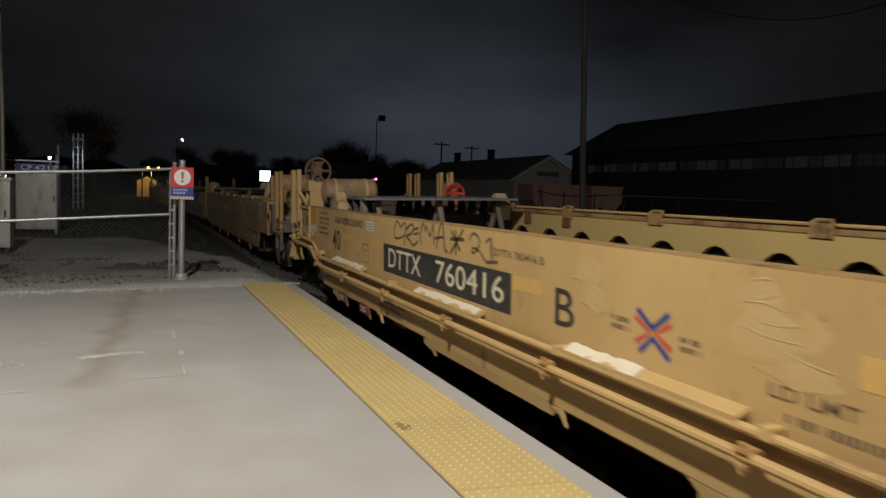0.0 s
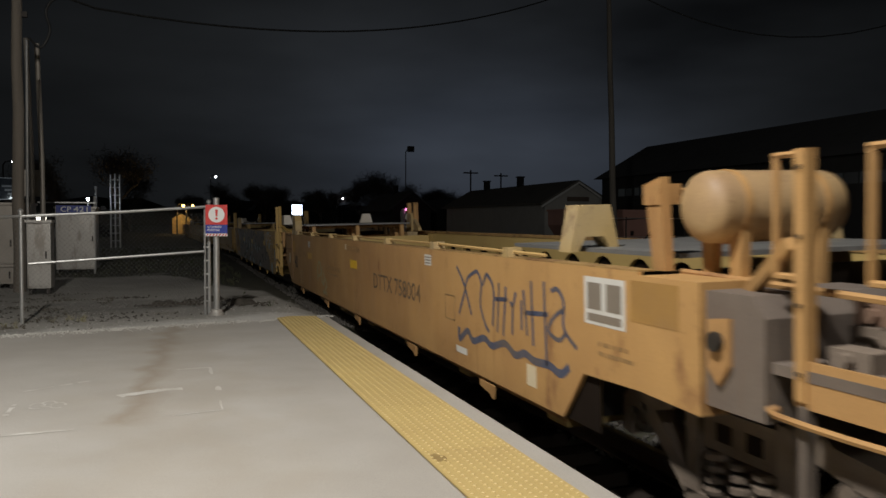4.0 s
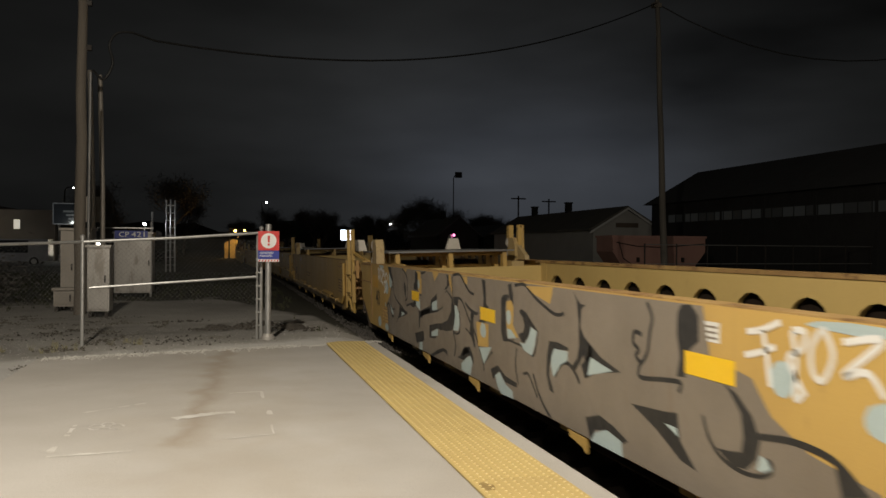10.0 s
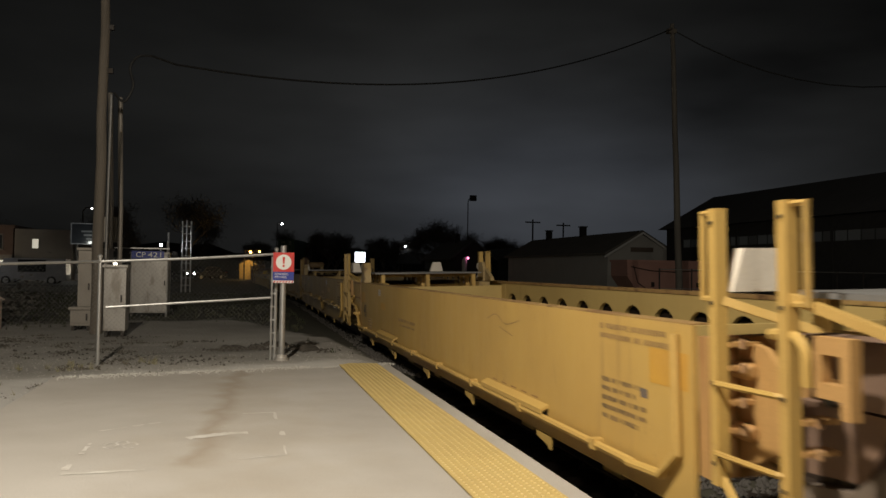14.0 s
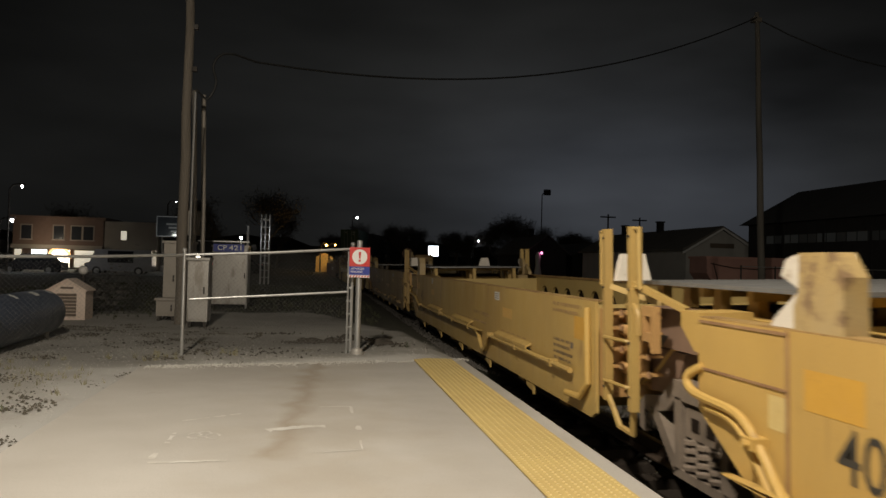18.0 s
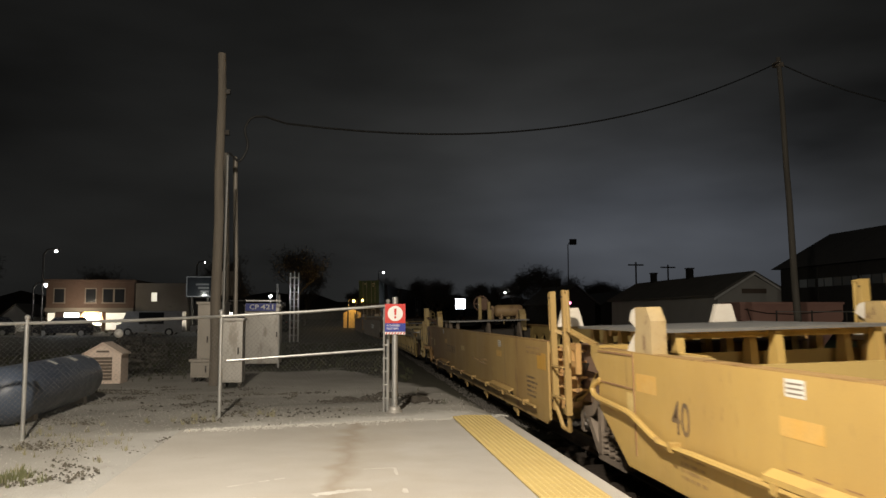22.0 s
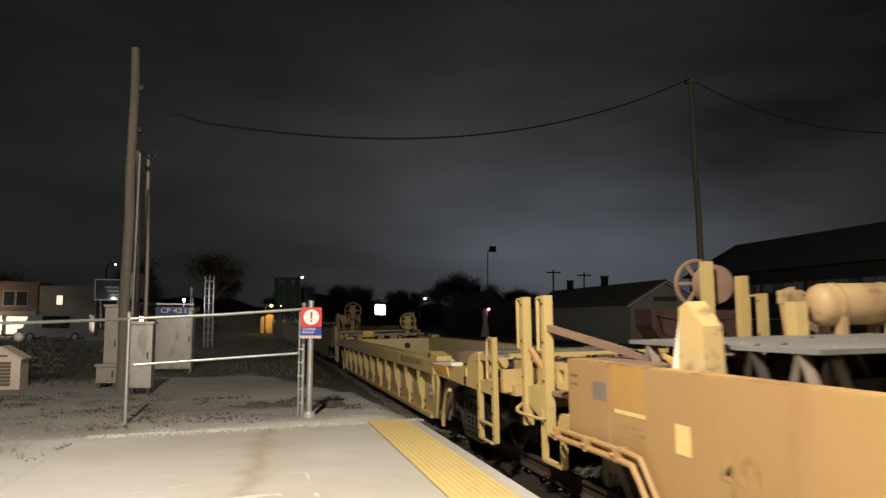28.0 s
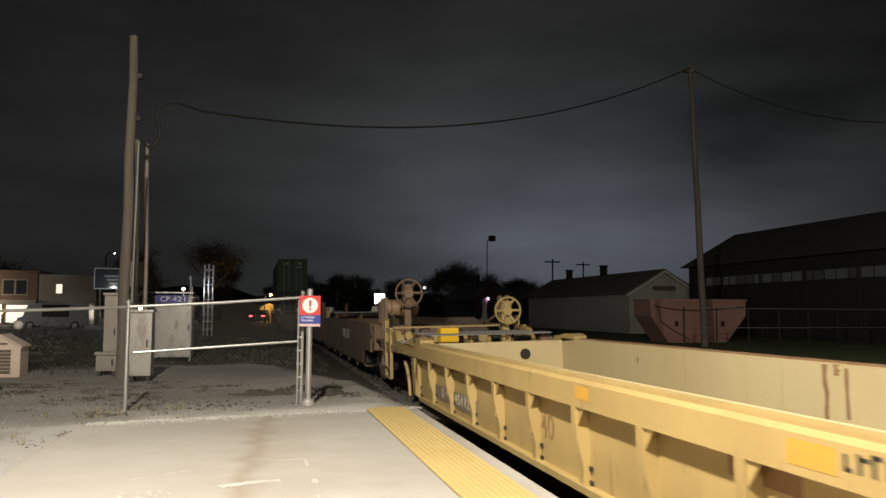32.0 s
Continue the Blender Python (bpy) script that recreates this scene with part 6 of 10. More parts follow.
        bm = bmesh.new()
        prism(bm, [(y - 0.16, 0.27), (y + 0.16, 0.27), (y + 0.14, 0.22), (y - 0.08, 0.19), (y - 0.14, 0.155)], "x", NEAR + 0.005, NEAR + 0.03)
        part("hanging_lug", bm, material, t)
    # high end
    if high == "joint":
        corner_guides(t, b - 1.5, True)
        for y in (b - 0.18, b - 0.68):
            stake(t, material, 1.46, y, 0.50, 2.03, 0.10 if y > b - 0.5 else -0.14, 0.045, 0.50)
        bm = bmesh.new()
        box(bm, -1.47, 1.47, b - 1.87, b - 0.03, 1.02, 1.06)
        part("end_deck", bm, material, t)
        bm = bmesh.new()
        box(bm, -1.47, 1.47, b - 0.03, b, 0.9, 1.28)
        part("end_plate", bm, material, t)
        bm = bmesh.new()
        prism(bm, [(b, 0.78), (b + 0.9, 0.78), (b + 1.0, 0.95), (b + 0.9, 1.18), (b, 1.25)], "x", -0.5, 0.5)
        part("articulation", bm, GREASY, t, bevel=0.03)
        bm = bmesh.new()
        box(bm, -1.18, 1.22, b - 1.0, b + 1.75, 1.535, 1.565)
        plate = part("crossover_plate", bm, GRATE, t, "grey galvanised crossover walkway")
        for k in range(6):
            y = b - 0.9 + k * 0.5
            for x in (-1.0, 0.0, 1.05):
                bm = bmesh.new()
                prism(bm, [(y - 0.10, 1.06), (y + 0.12, 1.06), (y + 0.05, 1.53), (y - 0.05, 1.53)], "x", x - 0.04, x + 0.04)
                part("walkway_stool", bm, material, plate)
        for k in range(3):
            bm = bmesh.new()
            box(bm, -1.1, 1.15, b - 0.7 + k * 0.7, b - 0.62 + k * 0.7, 1.46, 1.53)
            part("walkway_bearer", bm, material, plate)
        bm = bmesh.new()
        tube(bm, [(-1.02, b - 1.6, 1.32), (-1.02, b + 1.6, 1.34)], 0.028, 8)
        part("train_line", bm, material, t, "painted pipe under the walkway")
        for x, hang in () if not hoses else ((-1.06, ((2.08, 0.80), (1.78, 0.90), (1.40, 1.16), (1.10, 1.29), (0.70, 1.29), (0.05, 1.14))), (-1.14, ((2.0, 0.60), (1.55, 0.73), (1.16, 0.98), (0.90, 1.15), (0.50, 1.18), (0.02, 1.08)))):
            bm = bmesh.new()
            tube(bm, smooth_path([(x, b + d, z) for d, z in hang], 3), 0.030, 8)
            part("air_hose", bm, material if x < -1.1 else DUSTY, t, "drooping dusty hose across the joint")
        bm = bmesh.new()
        prism(bm, [(b, 1.12), (b + 0.10, 1.12), (b + 0.30, 1.28), (b + 0.30, 1.39), (b, 1.39)], "x", -1.48, -1.10)
        part("corner_bracket", bm, material, t, bevel=0.01)
        for x, z in ((-1.30, 1.20), (-1.25, 0.92)):
            bm = bmesh.new()
            box(bm, x - 0.07, x + 0.07, b, b + 0.16, z - 0.07, z + 0.07)
            lathe(bm, [(b + 0.16, 0.05), (b + 0.24, 0.045), (b + 0.25, 0.02)], "y", (x, 0, z), 8)
            part("valve_block", bm, DUSTY, t, bevel=0.01)
        truck(t, b + 0.56)
    else:
        for x, w in ((-1.33, 0.07), (1.15, 0.09)):
            bm = bmesh.new()
            yg, top = (b - 1.90, 1.82) if tall else (b - 2.0, 1.60)
            prism(bm, [(yg - 0.17, 1.20), (yg + 0.18, 1.20), (yg + 0.14, top - 0.04), (yg + 0.04, top), (yg - 0.14, top - 0.16)], "x", x - w, x + w)
            part("container_guide", bm, SCUFFED, t, "scuffed corner guide", bevel=0.02)
            bm = bmesh.new()
            prism(bm, [(yg + 0.185, 1.36), (yg + 0.30, 1.36), (yg + 0.16, top - 0.06), (yg + 0.146, top - 0.05)], "x", x - w + 0.02, x + w - 0.02)
            part("white_wedge", bm, WHITE, t)
    # low end
    if low == "joint":
        for y in (a - 0.2, a - 0.78):
            stake(t, material, -1.46, y, 0.50, 2.02, 0.10 if y > a - 0.5 else -0.10, 0.036, 0.50)
        for x in (-1.46,):
            for z in (0.68, 1.06):
                bm = bmesh.new()
                tube(bm, [(x, a - 0.2, z), (x * 1.035, a - 0.24, z + 0.004), (x * 1.035, a - 0.74, z + 0.012), (x, a - 0.78, z + 0.012)], 0.015, 6)
                part("rung", bm, material, t)
            for z in (0.80, 0.95, 1.14, 1.27):
                for y in (a - 0.2, a - 0.78):
                    bm = bmesh.new()
                    lo, hi = sorted((x * 0.84, x * 0.975))
                    box(bm, lo, hi, y - 0.05, y + 0.05, z - 0.012, z + 0.012)
                    part("stake_bracket", bm, RUSTY_TAN, t)
                    bm = bmesh.new()
                    lathe(bm, [(-0.02, 0.02), (0.025, 0.02), (0.03, 0.01)], "z", (x * 0.93, y - 0.07, z), 6)
                    part("bolt", bm, RUSTRUN, t)
            bm = bmesh.new()
            tube(bm, [(x, a - 0.2, 0.56), (x - 0.02 * x, a - 0.42, 0.30), (x - 0.02 * x, a - 0.70, 0.30), (x, a - 0.78, 0.56)], 0.026, 6)
            part("stirrup", bm, material, t)
            for ends, rad in (([(x, a - 0.80, 1.55), (x * 0.86, a - 1.32, 1.36)], 0.034), ([(x, a - 0.2, 1.52), (x * 0.7, a - 0.5, 1.34)], 0.034)):
                bm = bmesh.new()
                tube(bm, ends, rad, 4)
                part("brace", bm, material, t)
        bm = bmesh.new()
        box(bm, -1.46, 1.46, a - 0.1, a, 0.5, 1.3)
        part("end_plate", bm, RUSTY_TAN, t, "rust-stained end plate")
        for x in (-1.25, -0.95, -0.55, 0.5, 0.95):
            bm = bmesh.new()
            prism(bm, [(a - 0.1, 0.55), (a - 0.55, 0.75), (a - 0.55, 1.05), (a - 0.35, 1.25), (a - 0.1, 1.30)], "x", x - 0.02, x + 0.02)
            part("gusset", bm, RUSTY_TAN, t)
        for k, (x, z) in enumerate(((-1.3, 1.12), (-1.2, 0.95), (-1.3, 0.78), (-0.8, 1.15), (-1.05, 0.62))):
            bm = bmesh.new()
            lathe(bm, [(-0.03, 0.05), (-0.16, 0.05), (-0.18, 0.03)], "y", (x, a - 0.1, z), 10)
            part("pin_boss", bm, RUSTY_TAN, t)
        for x in (-1, 1):
            bm = bmesh.new()
            lo, hi = sorted((x * 1.46, x * 1.40))
            for y0, y1, z0, z1 in ((a - 0.99, a - 0.95, 1.10, 1.38), (a - 1.17, a - 1.11, 1.02, 1.38), (a - 1.11, a - 0.99, 1.30, 1.38), (a - 1.11, a - 0.99, 1.10, 1.17)):
                box(bm, lo, hi, y0, y1, z0, z1)
            part("slotted_bracket", bm, RUSTY_TAN, t, "corner bracket with a slot", bevel=0.012)
            bm = bmesh.new()
            tube(bm, smooth_path([(x * 1.44, a - 0.62, 1.36), (x * 1.46, a - 0.80, 1.37), (x * 1.47, a - 0.90, 1.31), (x * 1.46, a - 0.90, 1.14)], 4), 0.028, 8)
            part("bent_lever", bm, material, t)
        # rust-brown box, its colour taken darker for the shade it lies in
        bm = bmesh.new()
        prism(bm, [(a - 0.62, 1.03), (a - 0.62, 1.34), (a - 1.44, 1.34), (a - 1.47, 1.10), (a - 1.40, 1.03)], "x", -1.22, 1.22)
        joint = part("connector_box", bm, RUSTDUST, t, "rust-brown steel box over the joint", bevel=0.015)
        bm = bmesh.new()
        box(bm, -1.28, 1.28, a - 1.50, a - 0.58, 1.342, 1.354)
        part("cover_plate", bm, RUSTDUST, joint, "rust-brown top plate")
        bm = bmesh.new()
        prism(bm, [(a - 0.45, 1.0), (a - 1.1, 1.0), (a - 0.92, 0.66), (a - 0.45, 0.62)], "x", -1.16, 1.16)
        part("joint_web", bm, RUSTDUST, joint, bevel=0.01)
        bm = bmesh.new()
        prism(bm, [(a - 0.60, 1.13), (a - 0.92, 1.13), (a - 0.76, 1.0)], "x", -1.228, -1.222)
        part("black_triangle", bm, BLACK, joint, "small black triangle on the box face")
        corner_guides(t, a - 0.22, False)
    # side rods
    if rods:
        if low == "platform":
            twin_pipes(t, a, b, material)
        else:
            x, z = -1.55, rods
            bm = bmesh.new()
            pts = [(x, a + 0.6, z)]
            if z > 0.6:  # the pipe dips round a bracket
                pts += [(x, a + 4.05, z), (x, a + 4.27, z), (x, a + 4.45, 0.555), (x, a + 4.63, 0.41), (x, a + 4.84, 0.41), (x, a + 4.97, 0.52), (x, a + 5.18, z), (x, a + 5.48, z)]
            if high == "joint":
                pts += [(x, b - 2.3, z), (x, b - 1.75, z), (x, b - 1.50, 0.685), (x, b - 1.05, 0.80), (x, b - 0.72, 0.825)] if z > 0.6 else [(x, b - 1.35, z), (x, b - 1.06, z + 0.03), (x, b - 0.90, 0.60), (x, b - 0.74, 0.74), (x, b - 0.58, 0.825)]
                pts += [(x, b - 0.34, 0.845), (x, b - 0.06, 0.86), (x, b + 0.06, 0.91), (x + 0.01, b + 0.05, 0.98), (x + 0.05, b - 0.06, 1.04)]
            else:
                pts += [(x, b - 2.3, 0.45), (x, b - 1.85, 0.44), (x, b - 1.62, 0.52), (x, b - 1.45, 0.70), (x, b - 1.22, 0.75), (x, b + 0.22, 0.735)]
            tube(bm, smooth_path(pts, 2), 0.030 if high == "joint" else 0.022, 8)
            part("side_rod", bm, material, t, "painted pipe along the side")
            if high == "joint" and z < 0.6:
                bm = bmesh.new()
                tube(bm, smooth_path([(x + 0.01, b - 1.25, 0.36), (x + 0.01, b - 0.98, 0.38), (x + 0.01, b - 0.80, 0.55), (x + 0.01, b - 0.66, 0.685), (x + 0.01, b - 0.47, 0.775), (x + 0.02, b - 0.16, 0.785)], 3), 0.022, 8)
                part("side_rod", bm, material, t, "painted pipe along the side")
                bm = bmesh.new()
                box(bm, x - 0.05, x + 0.05, b - 0.83, b - 0.72, 0.66, 0.73)
                lathe(bm, [(x - 0.085, 0.025), (x - 0.05, 0.025)], "x", (0, b - 0.775, 0.695), 6)
                part("rod_clamp", bm, material, t, "worn bolted pipe clamp", bevel=0.012)
            elif high != "joint":
                bm = bmesh.new()
                tube(bm, smooth_path([(x - 0.03, b - 2.9, 0.36), (x - 0.03, b - 1.85, 0.35), (x - 0.03, b - 1.58, 0.46), (x - 0.03, b - 1.38, 0.645), (x - 0.03, b - 1.18, 0.685), (x - 0.03, b + 0.30, 0.675)], 3), 0.024, 8)
                part("side_rod", bm, material, t, "painted pipe along the side")
                for y, zz in ((b + 0.1, 0.705), (b - 0.55, 0.71), (b - 1.1, 0.72), (b - 1.66, 0.46)):
                    bm = bmesh.new()
                    box(bm, x - 0.06, x + 0.06, y - 0.03, y + 0.03, zz - 0.05, zz + 0.05)
                    lathe(bm, [(x - 0.09, 0.018), (x - 0.06, 0.018)], "x", (0, y, zz), 6)
                    part("rod_clamp", bm, material, t, "worn bolted pipe clamp", bevel=0.006)
            k = a + 1.2
            while k < b - 1.8:
                bm = bmesh.new()
                box(bm, -1.585, -1.50, k - 0.04, k + 0.04, z - 0.035, z + 0.04)
                part("rod_clamp", bm, material, t, bevel=0.008)
                k += 1.55
            for y in (b - 4.23, a + 3.06) + ((a + 6.6,) if z > 0.6 else ()):
                side_ledge(t, y, 0.85, z + 0.06, material, 0.0)
                for k in range(5):
                    bm = bmesh.new()
                    u = y - 0.6 + 0.28 * k
                    box(bm, SIDE_X - 0.001, SIDE_X + 0.003, u, u + 0.15, z + 0.122, z + 0.132)
                    part("weld_mark", bm, RUSTRUN, t)


def side_ledge(t, y, half, z, material, scraped):
    """A sloping ledge on the side, with a lip; scraped: the share of its top worn to pale metal."""
    bm = bmesh.new()
    prism(bm, [(-1.50, z + 0.045), (-1.575, z + 0.01), (-1.575, z - 0.03), (-1.56, z - 0.03), (-1.56, z - 0.005), (-1.50, z + 0.015)], "y", y - half, y + half)
    ledge = part("ledge", bm, material, t, "sloping ledge above the pipe")
    # a dark strip on the side stands for the ledge's shadow
    bm = bmesh.new()
    box(bm, -1.512, -1.50, y - half + 0.02, y + half - 0.02, z - 0.075, z - 0.03)
    part("ledge_recess", bm, GREASY, ledge, "dark strip for the shade under the ledge")
    if scraped:
        r = random.Random(int(y * 31))
        bm = bmesh.new()
        n, reach = 14, 1.92 * scraped
        top, low = [], []
        for k in range(n + 1):
            u = y + half * (0.96 - reach) + half * reach * k / n
            fade = 1.0 if k not in (0, n) else 0.4
            top.append(bm.verts.new((-1.5035 - 0.001, u, z + 0.046 + fade * r.uniform(0.0, 0.016))))
            low.append(bm.verts.new((-1.5765, u, z + 0.012 - fade * r.uniform(0.0, 0.012))))
        for k in range(n):
            bm.faces.new((top[k], low[k], low[k + 1], top[k + 1]))
        part("scraped_face", bm, CREAM, ledge, "top face scraped to pale primer")


def twin_pipes(t, a, b, material):
    """Two pipes that follow the stepped lower edge, with clamps, ledges, skirts and lugs."""
    for pts, r in (([(-1.555, a + 1.0, 0.665), (-1.555, b - 1.95, 0.665), (-1.555, b - 1.64, 0.68), (-1.555, b - 1.26, 0.83), (-1.555, b - 1.08, 0.85), (-1.55, b + 0.05, 0.885)], 0.024),
                   ([(-1.585, a + 1.0, 0.555), (-1.585, b - 2.05, 0.555), (-1.585, b - 1.72, 0.57), (-1.585, b - 1.22, 0.75), (-1.585, b - 1.05, 0.765), (-1.58, b + 0.12, 0.785), (-1.57, b + 0.25, 0.83), (-1.56, b + 0.27, 0.91), (-1.53, b + 0.16, 0.955), (-1.48, b + 0.04, 0.96)], 0.028)):
        bm = bmesh.new()
        tube(bm, [pts[0]] + smooth_path(pts[1:], 4), r, 10)
        part("side_rod", bm, material, t, "painted pipe along the side")
    for k in range(11):
        y = b - 1.45 - k * 1.77 if k else b - 1.62
        bm = bmesh.new()
        z = 0.555 if k else 0.61
        box(bm, -1.625, -1.50, y - 0.03, y + 0.03, z - 0.045, z - 0.028)
        box(bm, -1.622, -1.545, y - 0.045, y + 0.045, z + 0.022, z + 0.04)
        lathe(bm, [(z + 0.03, 0.02), (z + 0.065, 0.02)], "z", (-1.61, y, 0), 6)
        lathe(bm, [(z - 0.07, 0.018), (z - 0.03, 0.018)], "z", (-1.61, y, 0), 6)
        clamp = part("rod_clamp", bm, RUSTY_TAN, t, "worn bolted pipe clamp", bevel=0.005)
        bm = bmesh.new()
        box(bm, -1.585, -1.50, y - 0.13, y - 0.06, z + 0.10, z + 0.155)
        part("clip", bm, material, clamp, bevel=0.008)
    for k, y in enumerate((b - 3.20, b - 6.62, b - 9.45, b - 12.3, b - 15.4)):
        side_ledge(t, y, 0.77, 0.695, material, (0.98, 0.98, 0.5, 0.7, 0.6)[k])
    for y0, y1, z in ((b - 8.5, b - 6.02, 0.215), (b - 12.5, b - 9.8, 0.19), (b - 16.0, b - 13.6, 0.21)):
        bm = bmesh.new()
        prism(bm, [(y0, 0.29), (y0, z + 0.03), (y0 + 0.05, z), (y1 - 0.10, z), (y1 - 0.10, z + 0.045), (y1, 0.29)], "x", -1.498, -1.478)
        part("side_skirt", bm, material, t, "lower skirt plate")
    for y in (b - 2.65, b - 3.72):
        bm = bmesh.new()
        prism(bm, [(y, 0.30), (y, 0.185), (y - 0.33, 0.185), (y - 0.46, 0.155), (y - 0.40, 0.24), (y - 0.30, 0.30)], "x", -1.515, -1.495)
        lug = part("labelled_lug", bm, MAROON, t, "maroon lug with white label lines")
        for k in range(2):
            bm = bmesh.new()
            box(bm, -1.5185, -1.515, y - 0.27, y - 0.06, 0.245 - 0.035 * k, 0.262 - 0.035 * k)
            part("label_line", bm, PLACARD, lug)
    for y in (b - 4.55, b - 8.55):
        bm = bmesh.new()
        prism(bm, [(y + 0.12, 0.28), (y - 0.02, 0.25), (y - 0.10, 0.19), (y - 0.04, 0.29)], "x", -1.51, -1.49)
        part("hook_lug", bm, material, t)


def end_platform(t, y0, y1, sgn, material, wheel=None, tank=None, brown=None, flush=0.55, hangers=False):
    """The coupler end: deck, sill, stakes, tank, brake gear. sgn +1: the coupler points to +y."""
    mid = (y0 + y1) / 2
    bm = bmesh.new()
    box(bm, -1.42, 1.42, min(y0, y1), max(y0, y1), 0.95, 1.0)
    part("deck", bm, brown or (GRATE if sgn > 0 else DUSTY), t, "grey end deck")
    bm = bmesh.new()
    box(bm, -0.35, 0.35, min(y0, y1 + sgn * 0.3), max(y0, y1 + sgn * 0.3), 0.70, 0.95)
    box(bm, -0.14, 0.14, min(y1, y1 + sgn * 0.75), max(y1, y1 + sgn * 0.75), 0.72, 0.98)
    part("draft_sill", bm, GREASY, t, bevel=0.02)
    bm = bmesh.new()
    box(bm, -1.36, 1.36, min(y1 - sgn * 0.02, y1 - sgn * 0.12), max(y1 - sgn * 0.02, y1 - sgn * 0.12), 0.78, 0.98)
    part("end_sill", bm, material if sgn > 0 else DUSTY, t, bevel=0.01)
    for x in (-1.40, 1.40):
        for y in (y1 - sgn * 0.06, y1 - sgn * 0.58):
            stake(t, material, x, y, 0.86, 1.96, 0.14, 0.032, 0.97 if hangers else 0.56)
        bm = bmesh.new()
        lo, hi = sorted((y1 - sgn * 0.03, y1 - sgn * 0.62))
        box(bm, min(x, x * 1.012), max(x, x * 1.012), lo, hi, 0.83, 1.04)
        part("step_plate", bm, material, t, "painted plate between the stakes", bevel=0.006)
        if x < 0:
            stencil(t, hi - 0.16, 0.95, 0.24, 0.04, 1, 0.02, 51, WORN).location.x = 0.09
        bm = bmesh.new()
        tube(bm, smooth_path([(x * 1.01, hi + 0.10, 0.80), (x * 1.04, hi + 0.08, 0.775), (x * 1.04, lo + 0.06, 0.775), (x * 1.01, lo - 0.02, 0.80)], 3), 0.017, 6)
        part("grab_rail", bm, material, t)
        yy = y1 - sgn * 0.32
        if hangers:
            bm = bmesh.new()
            box(bm, x - 0.08, x + 0.08, yy - 0.22, yy + 0.22, 0.41, 0.432)
            part("step_tread", bm, GRATE, t, "pale worn step tread")
            for yh in (yy - 0.24, yy + 0.24):
                bm = bmesh.new()
                prism(bm, [(x - 0.035, 0.84), (x + 0.035, 0.84), (x + 0.045, 0.60), (x + 0.09, 0.42), (x - 0.09, 0.42), (x - 0.045, 0.60)], "y", yh - 0.012, yh + 0.012)
                part("step_hanger", bm, material, t)
        else:
            bm = bmesh.new()
            for yh in (yy - 0.25, yy + 0.25):
                box(bm, x - 0.03, x + 0.03, yh - 0.02, yh + 0.02, 0.42, 0.84)
            box(bm, x - 0.03, x + 0.03, yy - 0.25, yy + 0.25, 0.41, 0.437)
            part("stirrup_step", bm, DUSTY if sgn < 0 else material, t, "hanging stirrup step", bevel=0.006)
        bm = bmesh.new()
        tube(bm, [(x, y1 - sgn * 0.66, 1.55), (x * 0.8, y0 + sgn * 0.2, 1.02)], 0.04, 4)
        part("brace", bm, material, t)
    if tank:
        air_tank(t, material, *tank, *((1.60, 0.205, True) if sgn > 0 and flush < 0.1 else (1.72, 0.20)))
    if wheel:
        brake_wheel(t, RUSTDUST if brown is None else brown, *wheel)
    bm = bmesh.new()
    box(bm, 0.5, 1.1, min(y0, y0 + sgn * 0.8), max(y0, y0 + sgn * 0.8), 1.0, 1.3)
    part("valve_gear", bm, brown or GREASY, t, bevel=0.02)
    bm = bmesh.new()
    box(bm, -0.2, 0.15, mid - 0.2, mid + 0.2, 1.0, 1.25)
    part("valve_gear", bm, brown or GREASY, t, bevel=0.02)
    for x in (-1.2, 1.2):
        bm = bmesh.new()
        tube(bm, [(x, y0, 1.35), (x, y1, 1.30)], 0.02, 6)
        part("hand_rail", bm, material, t)
    for k in range(3):
        bm = bmesh.new()
        tube(bm, [(-1.0 + 0.9 * k, y0, 1.05), (-0.8 + 0.9 * k, mid, 1.12), (-1.0 + 0.9 * k, y1, 1.06)], 0.028, 6)
        part("deck_pipe", bm, brown or GREASY, t)
    yb = y0 + sgn * flush
    if flush > 0.1:
        bm = bmesh.new()
        prism(bm, [(y0, 0.68), (y0, 1.34), (yb, 1.34), (yb, 0.66)], "x", -1.50, -1.0)
        part("end_panel", bm, material, t, "flush painted end panel", bevel=0.012)
    yc = yb + sgn * (0.42 if flush > 0.1 else 0.16)
    bm = bmesh.new()
    prism(bm, [(yb, 0.72), (yb, 1.30), (yc - sgn * 0.08, 1.30), (yc, 1.20), (yc, 0.72)], "x", -1.46, -0.6)
    end_box = part("end_box", bm, brown or (DUSTY if flush > 0.1 else material), t, "dusty end box beside the deck", bevel=0.03)
    bm = bmesh.new()
    prism(bm, [(yb + sgn * 0.20, 1.18), (yb + sgn * 0.04, 1.16), (yb + sgn * 0.04, 0.92), (yb + sgn * 0.12, 0.84), (yb + sgn * 0.20, 0.95)], "x", -1.485, -1.46)
    part("jacking_plate", bm, material, end_box)
    bm = bmesh.new()
    lathe(bm, [(-0.03, 0.05), (0.0, 0.05)], "x", (-1.488, yb + sgn * 0.12, 1.06), 10)
    part("jacking_hole", bm, GREASY, end_box)
    r = random.Random(int(abs(y0) * 100))
    for k in range(7):
        bm = bmesh.new()
        cx, cy, cz = r.uniform(-1.25, -0.2), yb + sgn * r.uniform(0.45, 0.95), r.uniform(1.02, 1.22)
        w, d, h = r.uniform(0.05, 0.12), r.uniform(0.05, 0.14), r.uniform(0.06, 0.12)
        box(bm, cx - w, cx + w, cy - d, cy + d, 1.0, cz + h)
        lathe(bm, [(-w - 0.05, 0.035), (w + 0.05, 0.035)], "x", (cx, cy, cz + h * 0.4), 8)
